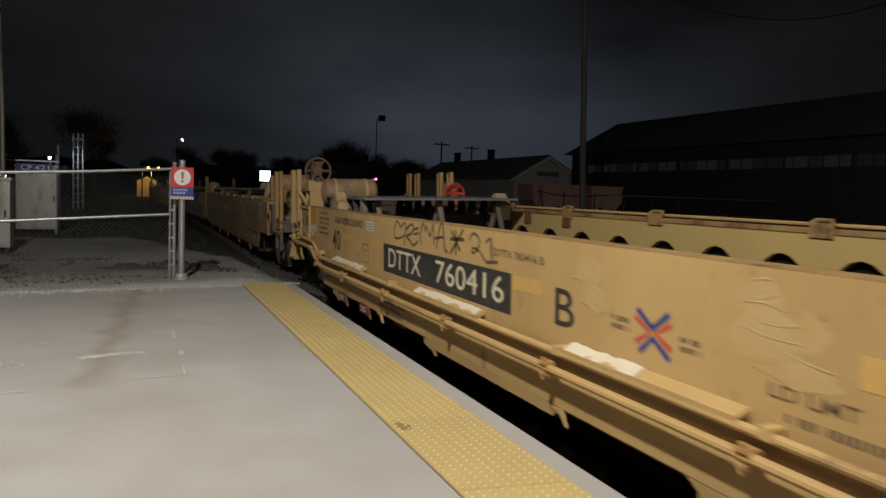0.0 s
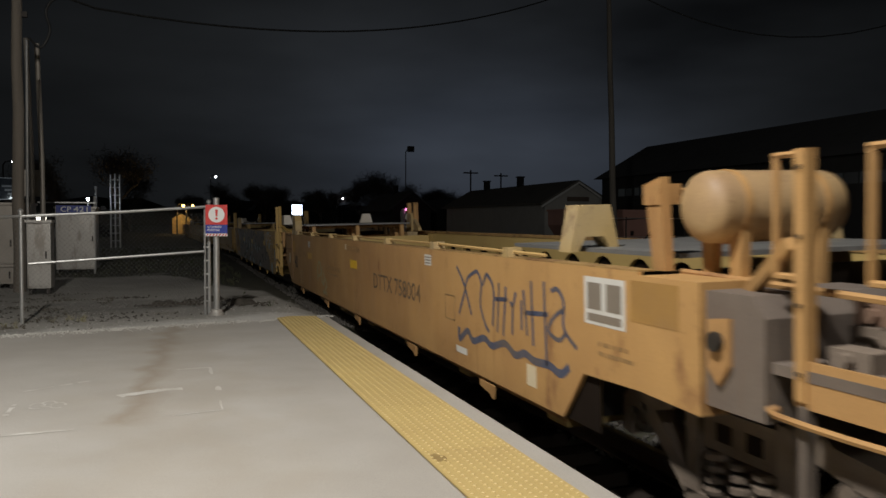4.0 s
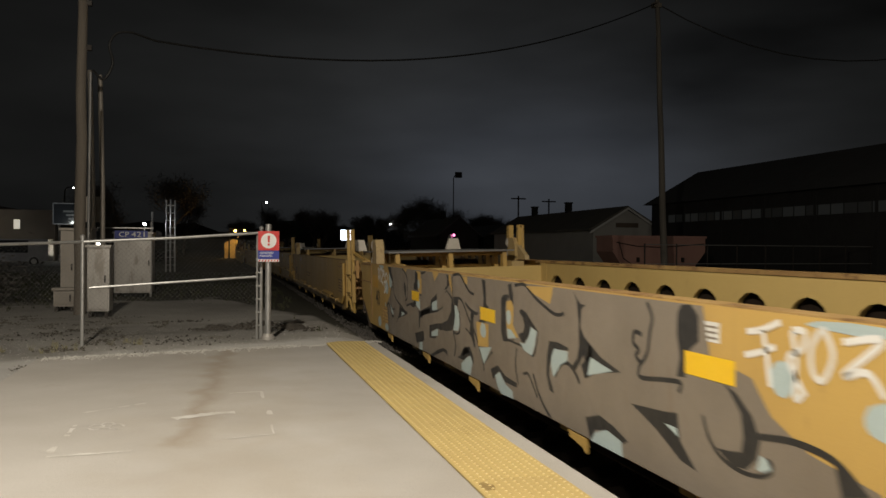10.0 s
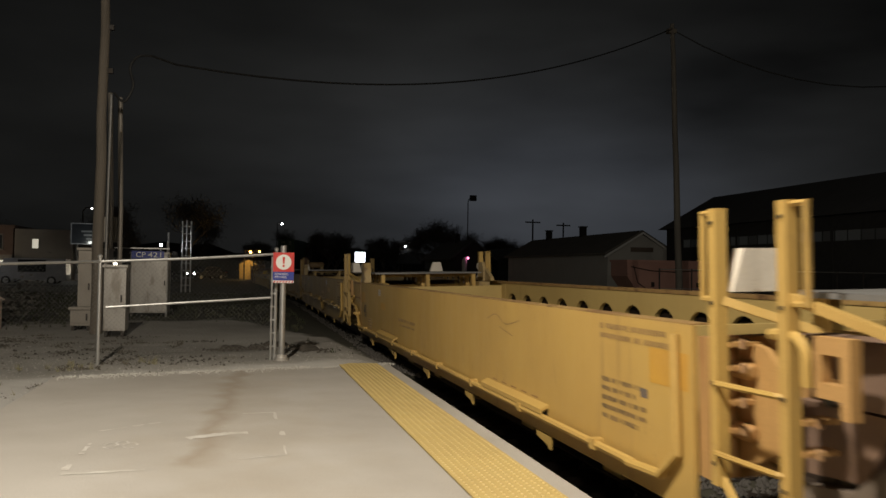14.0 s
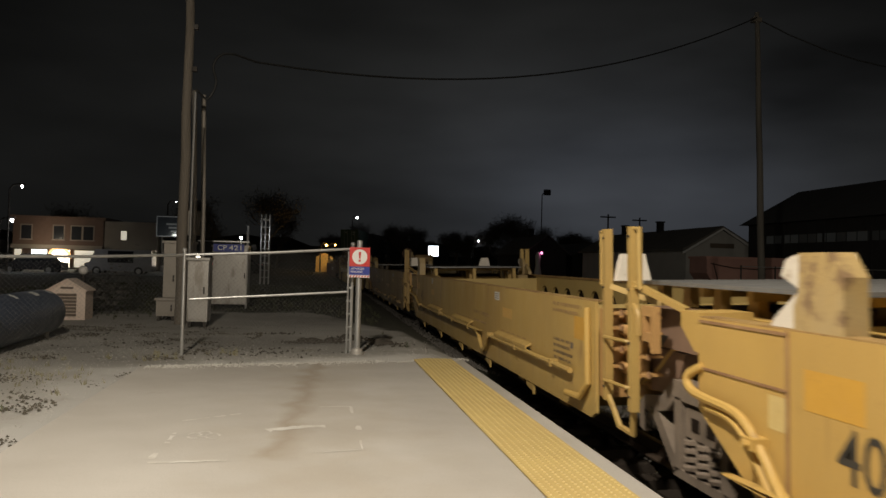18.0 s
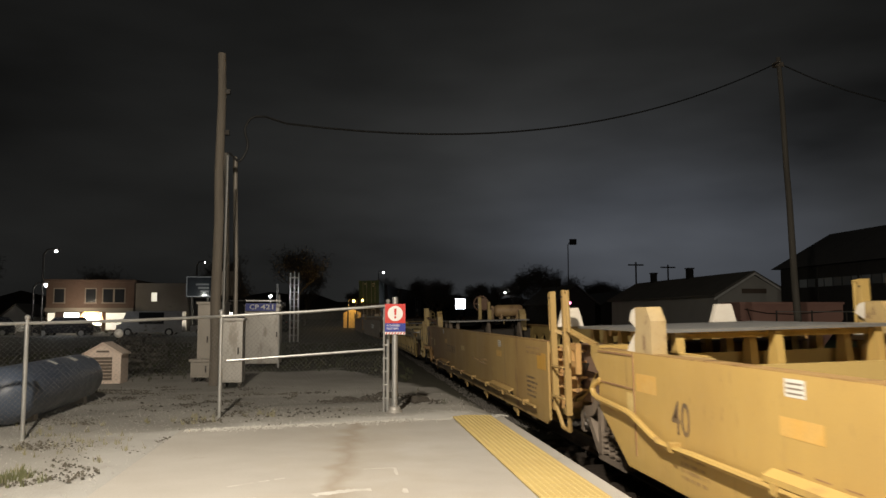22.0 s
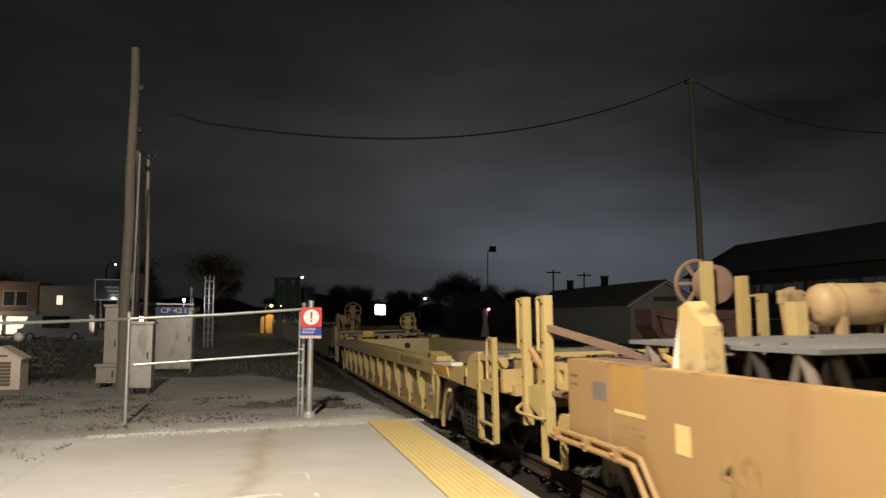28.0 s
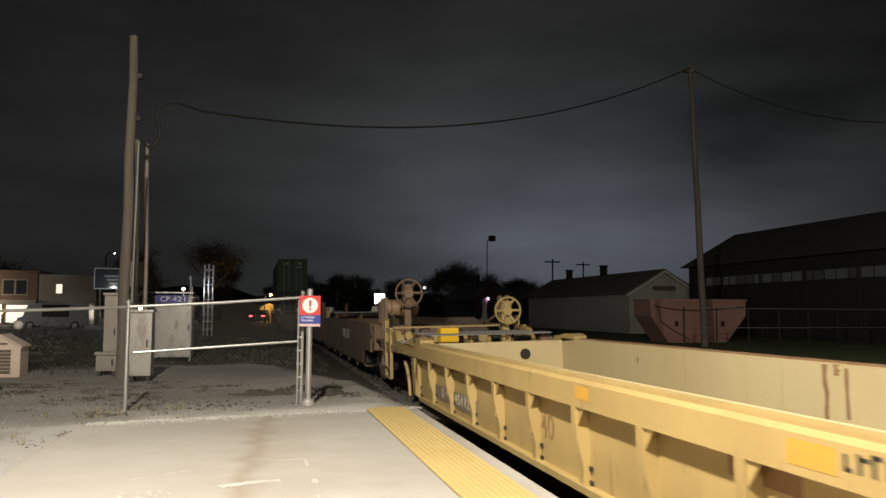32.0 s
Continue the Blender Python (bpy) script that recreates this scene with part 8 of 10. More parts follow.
for stroke in (
        [(-4.36, 1.23), (-4.55, 1.08), (-4.73, 0.82)],
        [(-4.88, 1.22), (-4.65, 1.14), (-4.55, 0.99), (-4.4, 0.79)],
        [(-4.88, 1.22), (-4.98, 1.12), (-4.95, 0.94), (-5.05, 0.78), (-5.14, 0.72)],
        [(-5.1, 1.21), (-5.01, 1.1)],
        [(-5.1, 1.21), (-5.25, 1.09), (-5.22, 0.78)],
        [(-5.37, 1.15), (-5.32, 0.74)],
        [(-5.51, 1.13), (-5.44, 0.73)],
        [(-5.28, 1.01), (-5.54, 1.03)],
        [(-5.59, 1.02), (-5.64, 0.99), (-5.7, 1.1)],
        [(-5.64, 0.99), (-5.62, 0.76)],
        [(-5.8, 1.05), (-5.8, 0.82)],
        [(-5.84, 1.13), (-5.9, 0.79)],
        [(-5.98, 1.21), (-6.0, 0.73)],
        [(-6.19, 1.22), (-6.22, 0.62)],
        [(-5.85, 0.96), (-6.25, 0.99)],
        [(-6.3, 1.16), (-6.4, 1.18), (-6.49, 1.1), (-6.49, 0.92), (-6.67, 0.81)],
        [(-6.49, 1.05), (-6.36, 0.99), (-6.25, 0.88), (-6.41, 0.83), (-6.51, 0.89)],
):
    strokes(u1, "graffiti_tag", "", BLUESPRAY, [stroke], 0.035)
strokes(u1, "graffiti_tag", "dark blue wavering underline", BLUESPRAY, [[(-4.4, 0.67), (-4.41, 0.56), (-4.62, 0.66), (-4.76, 0.59), (-5.02, 0.65), (-5.2, 0.61), (-5.47, 0.67), (-5.67, 0.61), (-5.85, 0.65), (-6.02, 0.62), (-6.26, 0.63), (-6.43, 0.6), (-6.56, 0.67)]], 0.06)
r = random.Random(77)
for width, shake in ((0.050, 0.03), (0.030, 0.05), (0.018, 0.08)):
    strokes(u1, "graffiti_scrawl", "faint teal spray-can loops", TEAL, [[(u - ref + r.uniform(-shake, shake), v + r.uniform(-shake, shake) * 0.6) for u, v in curve] for curve in (
        [(27.66, 0.56), (27.70, 0.74), (27.62, 0.90), (27.42, 0.88), (27.40, 0.72), (27.60, 0.64)],
        [(27.30, 0.84), (27.28, 0.62), (27.12, 0.52), (27.02, 0.66), (27.14, 0.74)],
        [(26.98, 0.66), (26.82, 0.56), (26.98, 0.46), (26.80, 0.38), (27.20, 0.40)])], width, 0.004 + shake * 0.01)
r = random.Random(14)
for k in range(16):
    y, z = 29.6 - ref + r.uniform(-0.5, 0.5), r.uniform(0.88, 1.24)
    d = r.uniform(-0.8, 0.8)
    strokes(u1, "scratched_line", "", FADED, [[(y, z), (y - 0.09, z + 0.04 * d), (y - 0.18, z + 0.09 * d - 0.03)]], 0.009)
stencil(u1, 30.0 - ref, 0.66, 0.5, 0.008, 1, 0.02, 15)
panel(u1, "label_patch", 25.15 - ref, 1.26, 0.10, 0.08, CREAM)
text(u1, "DTTX 758004", 24.62 - ref, 1.24, 0.07, FADED, 0.85)
panel(u1, "tape_patch", 24.62 - ref, 1.02, 0.46, 0.12, SAFETY)
panel(u1, "label_patch", 18.54 - ref, 0.50, 0.16, 0.16, CREAM)


def unit_marks(t, ref, s1, seed, worn=False):
    back, up = (0.42, 0.09) if worn else (0.0, 0.0)
    text(t, "40", s1 - 1.61 - back - ref, 0.78 + up, 0.27, WORN if worn else BLACK, 0.35)
    panel(t, "orange_panel", s1 - (1.32 if worn else 1.40) - ref, 1.065 if not worn else 1.10, 0.47, 0.215 if not worn else 0.16, TAPE if worn else ORANGE)
    panel(t, "label_patch", s1 - 0.92 - ref, 0.89, 0.18, 0.19, PALELABEL)
    ruled_label(t, s1 - 3.35 - back * 0.8 - ref, 1.22 + up * 0.6)
    panel(t, "tape_patch", s1 - (3.73 if worn else 3.7) - ref, 0.98 + up * 0.6, 0.46, 0.12, TAPE if worn else ORANGE)
    stencil(t, s1 - 2.0 - ref, 0.66, 0.55, 0.03, 5, 0.025, seed)
    if not worn:
        stencil(t, s1 - 5.2 - ref, 0.86, 1.4, 0.05, 1, 0.02, seed + 1)
        stencil(t, s1 - 5.3 - ref, 0.77, 1.1, 0.028, 1, 0.02, seed + 2)
    stencil(t, s1 - 12.7 - ref, 1.30, 1.05, 0.04, 2, 0.03, seed + 3)
    if t is not u2:
        panel(t, "orange_panel", s1 - 13.63 - ref, 1.08, 0.45, 0.22, ORANGE)
    stencil(t, s1 - 12.72 - ref, 0.92, 0.66, 0.035, 5, 0.03, seed + 4, WORN)
    panel(t, "stencil_plate", s1 - 13.33 - ref, 0.885, 0.09, 0.06, DUSTY)


ref = 41.0
u2 = railcar("well_unit", "ochre articulated well unit covered in grey and pale blue graffiti", ref)
well_unit(u2, ref, 34.0, 47.9, "joint", "joint", OCHRE, INNER, False, hoses=False)
unit_marks(u2, ref, 47.9, 31)
r = random.Random(5)


bm = bmesh.new()
patch(bm, [(4.42, 1.35), (4.05, 1.14), (4.2, 0.92), (4.5, 0.76), (4.41, 0.288), (-2.0, 0.285), (-5.72, 0.285), (-5.66, 0.55), (-5.5, 0.68), (-5.1, 0.74), (-4.84, 0.86), (-4.7, 1.02), (-4.35, 1.08), (-4.29, 1.35), (-1.0, 1.352)], SIDE_X - 0.0017)
part("graffiti_field", bm, GREYPAINT, u2, "grey sprayed background lettering")
# letters sprayed over the grey field: dark outlines, pale blue and bare fills
painted_patch(u2, "graffiti_shadow", DARKSPRAY, [(-4.08, 1.34), (-4.18, 1.35), (-4.25, 1.29), (-4.25, 1.15), (-4.17, 1.1), (-4.13, 1.05), (-4.11, 0.93), (-4.02, 0.92), (-4.06, 1.04), (-4.03, 1.17), (-4.04, 1.29)], 0.005)
strokes(u2, "graffiti_outline", "", DARKSPRAY, [[(-3.7, 1.33), (-3.76, 1.24), (-3.73, 1.15), (-3.69, 1.01), (-3.59, 0.91), (-3.61, 0.85), (-3.89, 0.88), (-4.06, 0.89), (-4.04, 0.83)]], 0.03, 0.0055)
strokes(u2, "graffiti_outline", "", DARKSPRAY, [[(-3.63, 1.12), (-3.54, 1.13), (-3.52, 1.06), (-3.59, 1.02), (-3.55, 0.98), (-3.61, 0.94)]], 0.03, 0.0055)
painted_patch(u2, "graffiti_shadow", DARKSPRAY, [(-3.48, 0.66), (-3.89, 0.69), (-4.02, 0.71), (-4.05, 0.55), (-4.21, 0.42), (-4.05, 0.44), (-3.79, 0.56)], 0.005)
painted_patch(u2, "graffiti_fill", SKYSPRAY, [(-3.88, 0.62), (-4.01, 0.62), (-4.03, 0.57)], 0.0065)
painted_patch(u2, "graffiti_shadow", DARKSPRAY, [(-4.46, 0.96), (-4.58, 0.92), (-4.7, 0.83), (-4.76, 0.72), (-4.73, 0.62), (-4.65, 0.55), (-4.54, 0.54), (-4.4, 0.6), (-4.51, 0.61), (-4.61, 0.63), (-4.63, 0.71), (-4.61, 0.83), (-4.53, 0.91)], 0.005)
strokes(u2, "graffiti_outline", "", DARKSPRAY, [[(-4.28, 0.75), (-4.33, 0.64), (-4.44, 0.56), (-4.59, 0.53), (-4.73, 0.54), (-4.83, 0.58), (-4.84, 0.63), (-4.81, 0.64)]], 0.025, 0.0055)
strokes(u2, "graffiti_outline", "", DARKSPRAY, [[(-4.75, 0.74), (-4.96, 0.77), (-5.12, 0.77), (-5.25, 0.75), (-5.35, 0.7), (-5.41, 0.65)]], 0.035, 0.0055)
painted_patch(u2, "graffiti_shadow", DARKSPRAY, [(-5.25, 0.75), (-5.37, 0.7), (-5.45, 0.65), (-5.29, 0.6), (-5.27, 0.67)], 0.005)
painted_patch(u2, "graffiti_fill", SKYSPRAY, [(-4.76, 0.65), (-4.81, 0.64), (-4.84, 0.6), (-4.77, 0.57), (-4.73, 0.57)], 0.0065)
painted_patch(u2, "graffiti_shadow", DARKSPRAY, [(-2.88, 0.98), (-3.06, 0.9), (-3.35, 0.84), (-3.0, 0.78), (-2.8, 0.71), (-2.74, 0.8), (-2.84, 0.87)], 0.005)
painted_patch(u2, "graffiti_fill", SKYSPRAY, [(-2.9, 0.88), (-3.23, 0.83), (-2.84, 0.74)], 0.0065)
painted_patch(u2, "graffiti_shadow", DARKSPRAY, [(-2.8, 0.43), (-3.02, 0.49), (-3.22, 0.46), (-3.43, 0.4), (-3.36, 0.37), (-3.16, 0.41), (-2.95, 0.37), (-2.88, 0.27)], 0.005)
painted_patch(u2, "graffiti_fill", SKYSPRAY, [(-2.95, 0.35), (-3.13, 0.41), (-3.34, 0.38), (-3.36, 0.28), (-2.88, 0.28)], 0.0065)
strokes(u2, "graffiti_outline", "", DARKSPRAY, [[(-1.79, 0.59), (-1.91, 0.44), (-2.05, 0.34), (-2.16, 0.29)]], 0.03, 0.0055)
painted_patch(u2, "bare_patch", OCHRE, [(-1.66, 1.33), (-2.25, 1.35), (-2.18, 1.21), (-2.07, 1.23), (-1.84, 1.27)], 0.006)
strokes(u2, "graffiti_outline", "", DARKSPRAY, [[(-1.38, 1.32), (-1.62, 1.34), (-1.84, 1.25), (-2.04, 1.19), (-2.25, 1.14), (-2.38, 1.14), (-2.45, 1.16)]], 0.03, 0.0055)
painted_patch(u2, "graffiti_shadow", DARKSPRAY, [(-1.01, 1.18), (-1.08, 1.22), (-1.2, 1.23), (-1.22, 1.2), (-1.15, 1.16), (-1.12, 1.1), (-1.14, 0.88), (-1.16, 0.81), (-1.36, 0.83), (-1.27, 0.8), (-1.04, 0.78), (-0.99, 0.88)], 0.005)
painted_patch(u2, "bare_patch", OCHRE, [(-1.16, 1.16), (-1.29, 1.18), (-1.34, 1.12), (-1.32, 0.96), (-1.45, 0.86), (-1.18, 0.82), (-1.15, 0.95)], 0.006)
painted_patch(u2, "graffiti_fill", SKYSPRAY, ring_of(-1.21, 1.02, 0.06, 0.07, 14, 545), 0.0066)
painted_patch(u2, "graffiti_fill", SKYSPRAY, [(-1.16, 0.91), (-1.27, 0.91), (-1.4, 0.85), (-1.18, 0.82)], 0.0065)
painted_patch(u2, "graffiti_shadow", DARKSPRAY, [(-1.2, 1.32), (-1.29, 1.34), (-1.34, 1.24), (-1.33, 1.14), (-1.23, 1.2), (-1.22, 1.26)], 0.005)
painted_patch(u2, "graffiti_shadow", DARKSPRAY, [(-1.48, 1.1), (-1.54, 1.12), (-1.65, 1.1), (-1.8, 1.02), (-1.9, 0.97), (-1.88, 0.96), (-1.76, 0.99), (-1.7, 0.9), (-1.6, 0.83), (-1.53, 0.83), (-1.45, 0.89), (-1.57, 0.92), (-1.61, 0.98), (-1.57, 1.05), (-1.52, 1.07)], 0.005)
painted_patch(u2, "graffiti_fill", SKYSPRAY, [(-1.76, 0.98), (-1.89, 0.96), (-1.84, 0.84), (-1.77, 0.74), (-1.6, 0.76), (-1.49, 0.82), (-1.6, 0.82), (-1.7, 0.89)], 0.0065)
strokes(u2, "graffiti_outline", "", DARKSPRAY, [[(-1.16, 0.81), (-1.36, 0.8), (-1.6, 0.79), (-1.79, 0.74), (-1.88, 0.85), (-1.91, 0.97)]], 0.02, 0.0055)
painted_patch(u2, "graffiti_shadow", DARKSPRAY, [(-2.62, 1.34), (-2.69, 1.29), (-2.75, 1.25), (-2.83, 1.25), (-2.76, 1.21), (-2.74, 1.08), (-2.81, 1.01), (-2.92, 0.96), (-2.92, 0.84), (-2.8, 0.85), (-2.78, 0.88), (-2.72, 0.81), (-2.62, 0.73), (-2.55, 0.75), (-2.67, 0.84), (-2.71, 0.94), (-2.71, 1.11), (-2.68, 1.27)], 0.005)
painted_patch(u2, "graffiti_shadow", DARKSPRAY, [(-2.15, 0.91), (-2.32, 0.92), (-2.52, 0.9), (-2.52, 0.88), (-2.32, 0.86), (-2.24, 0.86), (-2.15, 0.71), (-2.14, 0.63), (-2.23, 0.5), (-2.14, 0.51), (-2.08, 0.63), (-2.1, 0.79)], 0.005)
painted_patch(u2, "graffiti_fill", SKYSPRAY, [(-2.25, 0.86), (-2.51, 0.87), (-2.5, 0.8), (-2.37, 0.75), (-2.23, 0.63), (-2.18, 0.71), (-2.19, 0.79)], 0.0065)
strokes(u2, "graffiti_outline", "", DARKSPRAY, [[(-2.25, 0.64), (-2.37, 0.75), (-2.5, 0.78), (-2.63, 0.73), (-2.71, 0.66)]], 0.035, 0.0055)
painted_patch(u2, "graffiti_shadow", DARKSPRAY, [(-0.66, 0.46), (-0.88, 0.53), (-1.08, 0.46), (-1.41, 0.44), (-1.39, 0.4), (-1.07, 0.4), (-0.93, 0.48), (-0.82, 0.43), (-0.74, 0.37)], 0.005)
painted_patch(u2, "graffiti_fill", SKYSPRAY, [(-0.8, 0.42), (-0.93, 0.47), (-1.1, 0.38), (-1.28, 0.35), (-1.3, 0.28), (-0.97, 0.27), (-0.87, 0.32)], 0.0065)
strokes(u2, "graffiti_outline", "", DARKSPRAY, [[(-1.4, 0.76), (-1.37, 0.59), (-1.43, 0.44)]], 0.025, 0.0055)
strokes(u2, "graffiti_outline", "", DARKSPRAY, [[(-1.56, 0.55), (-1.67, 0.57), (-1.78, 0.49), (-1.88, 0.4)]], 0.025, 0.0055)
painted_patch(u2, "bare_patch", OCHRE, [(-0.22, 0.89), (-0.62, 0.9), (-0.61, 0.67), (-0.28, 0.64)], 0.006)
painted_patch(u2, "graffiti_fill", SKYSPRAY, ring_of(-0.45, 0.82, 0.09, 0.08, 14, 402), 0.0066)
painted_patch(u2, "graffiti_fill", SKYSPRAY, [(-0.31, 0.63), (-0.7, 0.68), (-0.46, 0.48)], 0.0065)
strokes(u2, "graffiti_outline", "", DARKSPRAY, [[(0.59, 1.08), (0.31, 1.08), (0.02, 0.88), (-0.18, 0.76), (-0.43, 0.49), (-0.45, 0.41)]], 0.03, 0.0055)
strokes(u2, "graffiti_outline", "", DARKSPRAY, [[(-0.46, 0.49), (-0.66, 0.6), (-0.73, 0.64)]], 0.02, 0.0055)
painted_patch(u2, "graffiti_shadow", DARKSPRAY, [(-0.43, 1.34), (-0.55, 1.33), (-0.56, 1.09), (-0.63, 1.08), (-0.59, 0.93), (-0.41, 0.88), (-0.29, 0.9), (-0.45, 0.96), (-0.48, 1.16)], 0.005)
painted_patch(u2, "graffiti_shadow", DARKSPRAY, [(0.26, 0.55), (0.03, 0.6), (-0.1, 0.51), (-0.11, 0.42), (-0.03, 0.46), (0.09, 0.5), (0.19, 0.42), (0.5, 0.42), (0.38, 0.46)], 0.005)
painted_patch(u2, "graffiti_fill", SKYSPRAY, [(0.15, 0.46), (0.0, 0.5), (-0.07, 0.44), (0.01, 0.29), (0.34, 0.3), (0.34, 0.37)], 0.0065)
painted_patch(u2, "graffiti_fill", SKYSPRAY, [(0.58, 1.0), (0.49, 1.0), (0.4, 0.91), (0.39, 0.79), (0.46, 0.72), (0.64, 0.71), (0.56, 0.88)], 0.0065)
painted_patch(u2, "graffiti_shadow", DARKSPRAY, [(0.63, 1.1), (0.42, 1.08), (0.45, 1.0), (0.49, 1.0), (0.58, 1.01), (0.62, 1.04)], 0.005)
strokes(u2, "graffiti_outline", "", DARKSPRAY, [[(0.39, 0.95), (0.37, 0.81), (0.39, 0.72), (0.52, 0.68), (0.66, 0.7)]], 0.025, 0.0055)
painted_patch(u2, "graffiti_shadow", DARKSPRAY, [(2.21, 0.8), (1.69, 0.89), (1.65, 0.99), (1.35, 1.09), (1.36, 1.01), (1.6, 0.96), (1.6, 0.86), (1.34, 0.89), (1.16, 0.93), (1.07, 0.98), (1.09, 0.93), (1.36, 0.86), (1.75, 0.81), (2.09, 0.76), (2.16, 0.71)], 0.005)
painted_patch(u2, "graffiti_fill", SKYSPRAY, [(1.6, 0.96), (1.36, 1.01), (1.35, 0.89), (1.6, 0.86)], 0.0065)
painted_patch(u2, "graffiti_shadow", DARKSPRAY, [(0.73, 0.92), (0.69, 1.06), (0.89, 1.14), (1.02, 1.11), (0.89, 1.16), (0.65, 1.08), (0.56, 0.94), (0.58, 0.81), (0.7, 0.7), (0.91, 0.67), (1.13, 0.66), (1.15, 0.74), (0.9, 0.8)], 0.005)
painted_patch(u2, "graffiti_shadow", DARKSPRAY, [(1.75, 0.66), (1.37, 0.72), (1.15, 0.74), (1.14, 0.65), (1.33, 0.66), (1.64, 0.6), (1.67, 0.53), (1.37, 0.56), (1.48, 0.52), (1.76, 0.5)], 0.005)
painted_patch(u2, "graffiti_fill", SKYSPRAY, [(1.65, 0.58), (1.33, 0.66), (1.34, 0.57), (1.65, 0.53)], 0.0065)
strokes(u2, "graffiti_outline", "", DARKSPRAY, [[(0.66, 1.32), (0.66, 1.19), (0.65, 1.1)]], 0.03, 0.0055)
painted_patch(u2, "bare_patch", OCHRE, [(0.8, 1.35), (0.72, 1.34), (0.67, 1.19), (0.67, 1.09), (0.72, 1.19), (0.8, 1.27)], 0.006)
painted_patch(u2, "bare_patch", OCHRE, [(0.24, 1.34), (0.07, 1.35), (0.07, 1.26), (0.14, 1.27)], 0.006)
painted_patch(u2, "bare_patch", OCHRE, [(1.55, 1.35), (1.24, 1.35), (1.45, 1.24)], 0.006)
painted_patch(u2, "graffiti_shadow", DARKSPRAY, [(0.92, 1.34), (0.8, 1.34), (0.78, 1.23), (0.89, 1.17), (1.02, 1.15), (0.89, 1.21), (0.86, 1.29)], 0.005)
painted_patch(u2, "graffiti_shadow", DARKSPRAY, [(1.71, 0.29), (1.38, 0.39), (1.09, 0.45), (0.93, 0.44), (0.91, 0.38), (0.96, 0.39), (1.09, 0.41), (1.38, 0.34), (1.6, 0.28)], 0.005)
strokes(u2, "graffiti_outline", "", DARKSPRAY, [[(0.65, 0.68), (0.56, 0.56), (0.63, 0.41)]], 0.03, 0.0055)
painted_patch(u2, "graffiti_shadow", DARKSPRAY, [(2.57, 0.47), (2.07, 0.56), (2.04, 0.44), (2.24, 0.37), (2.27, 0.21), (2.32, 0.2), (2.31, 0.38), (2.46, 0.35)], 0.005)
painted_patch(u2, "graffiti_fill", SKYSPRAY, [(2.3, 0.38), (2.14, 0.4), (2.14, 0.29), (2.32, 0.28)], 0.0065)
strokes(u2, "graffiti_outline", "", DARKSPRAY, [[(0.64, 1.34), (0.36, 1.36), (0.17, 1.27), (-0.0, 1.19), (-0.16, 1.17)]], 0.03, 0.0055)
strokes(u2, "graffiti_outline", "", DARKSPRAY, [[(0.16, 1.06), (0.03, 1.01), (-0.08, 0.99), (-0.23, 0.97), (-0.29, 0.99)]], 0.035, 0.0055)
painted_patch(u2, "graffiti_shadow", DARKSPRAY, [(-0.04, 0.98), (-0.16, 0.96), (-0.12, 0.88), (-0.14, 0.74), (-0.19, 0.6), (-0.11, 0.66), (-0.02, 0.72), (0.01, 0.77), (-0.02, 0.89)], 0.005)
strokes(u2, "graffiti_outline", "", DARKSPRAY, [[(0.17, 0.78), (0.04, 0.75), (-0.07, 0.7), (-0.15, 0.61)]], 0.02, 0.0055)
painted_patch(u2, "graffiti_shadow", DARKSPRAY, [(0.28, 0.53), (0.19, 0.58), (0.1, 0.58), (0.04, 0.53), (0.3, 0.46)], 0.005)
strokes(u2, "graffiti_outline", "", DARKSPRAY, [[(4.35, 1.34), (4.26, 1.26), (4.17, 1.21), (4.02, 1.14), (3.97, 0.99), (3.86, 0.9), (3.7, 0.84), (3.41, 0.78), (3.2, 0.73), (3.01, 0.71)]], 0.03, 0.0055)
painted_patch(u2, "graffiti_shadow", DARKSPRAY, [(3.56, 0.78), (3.01, 0.7), (3.44, 0.62), (3.62, 0.59), (3.83, 0.49), (3.64, 0.62), (3.56, 0.69)], 0.005)
painted_patch(u2, "graffiti_fill", SKYSPRAY, [(3.39, 0.71), (3.19, 0.69), (3.43, 0.63)], 0.0065)
painted_patch(u2, "graffiti_shadow", DARKSPRAY, [(4.35, 1.35), (4.13, 1.34), (4.11, 1.25), (4.02, 1.2), (4.01, 1.1), (4.14, 1.16), (4.29, 1.26)], 0.005)
strokes(u2, "graffiti_outline", "", DARKSPRAY, [[(4.03, 1.05), (4.18, 0.98), (4.21, 0.82), (4.1, 0.7), (3.93, 0.7), (3.9, 0.72)]], 0.025, 0.0055)
strokes(u2, "graffiti_outline", "", DARKSPRAY, [[(4.54, 0.71), (4.38, 0.76), (4.22, 0.7), (4.11, 0.58), (3.99, 0.59)]], 0.035, 0.0055)
painted_patch(u2, "graffiti_fill", SKYSPRAY, [(4.23, 0.76), (4.1, 0.7), (3.98, 0.62), (4.05, 0.6), (4.16, 0.64)], 0.0065)
strokes(u2, "graffiti_outline", "", DARKSPRAY, [[(4.54, 0.71), (4.39, 0.62), (4.38, 0.45), (4.34, 0.31)]], 0.02, 0.0055)
strokes(u2, "graffiti_outline", "", DARKSPRAY, [[(3.32, 1.34), (3.13, 1.29), (2.99, 1.2), (2.98, 1.09), (3.02, 0.93), (3.15, 0.88)]], 0.03, 0.0055)
painted_patch(u2, "graffiti_shadow", DARKSPRAY, [(3.22, 1.15), (3.16, 1.15), (3.08, 1.08), (3.1, 0.98), (3.13, 0.91), (3.16, 0.97), (3.23, 1.06)], 0.005)
painted_patch(u2, "bare_patch", OCHRE, [(3.26, 1.34), (3.01, 1.35), (3.07, 1.3)], 0.006)
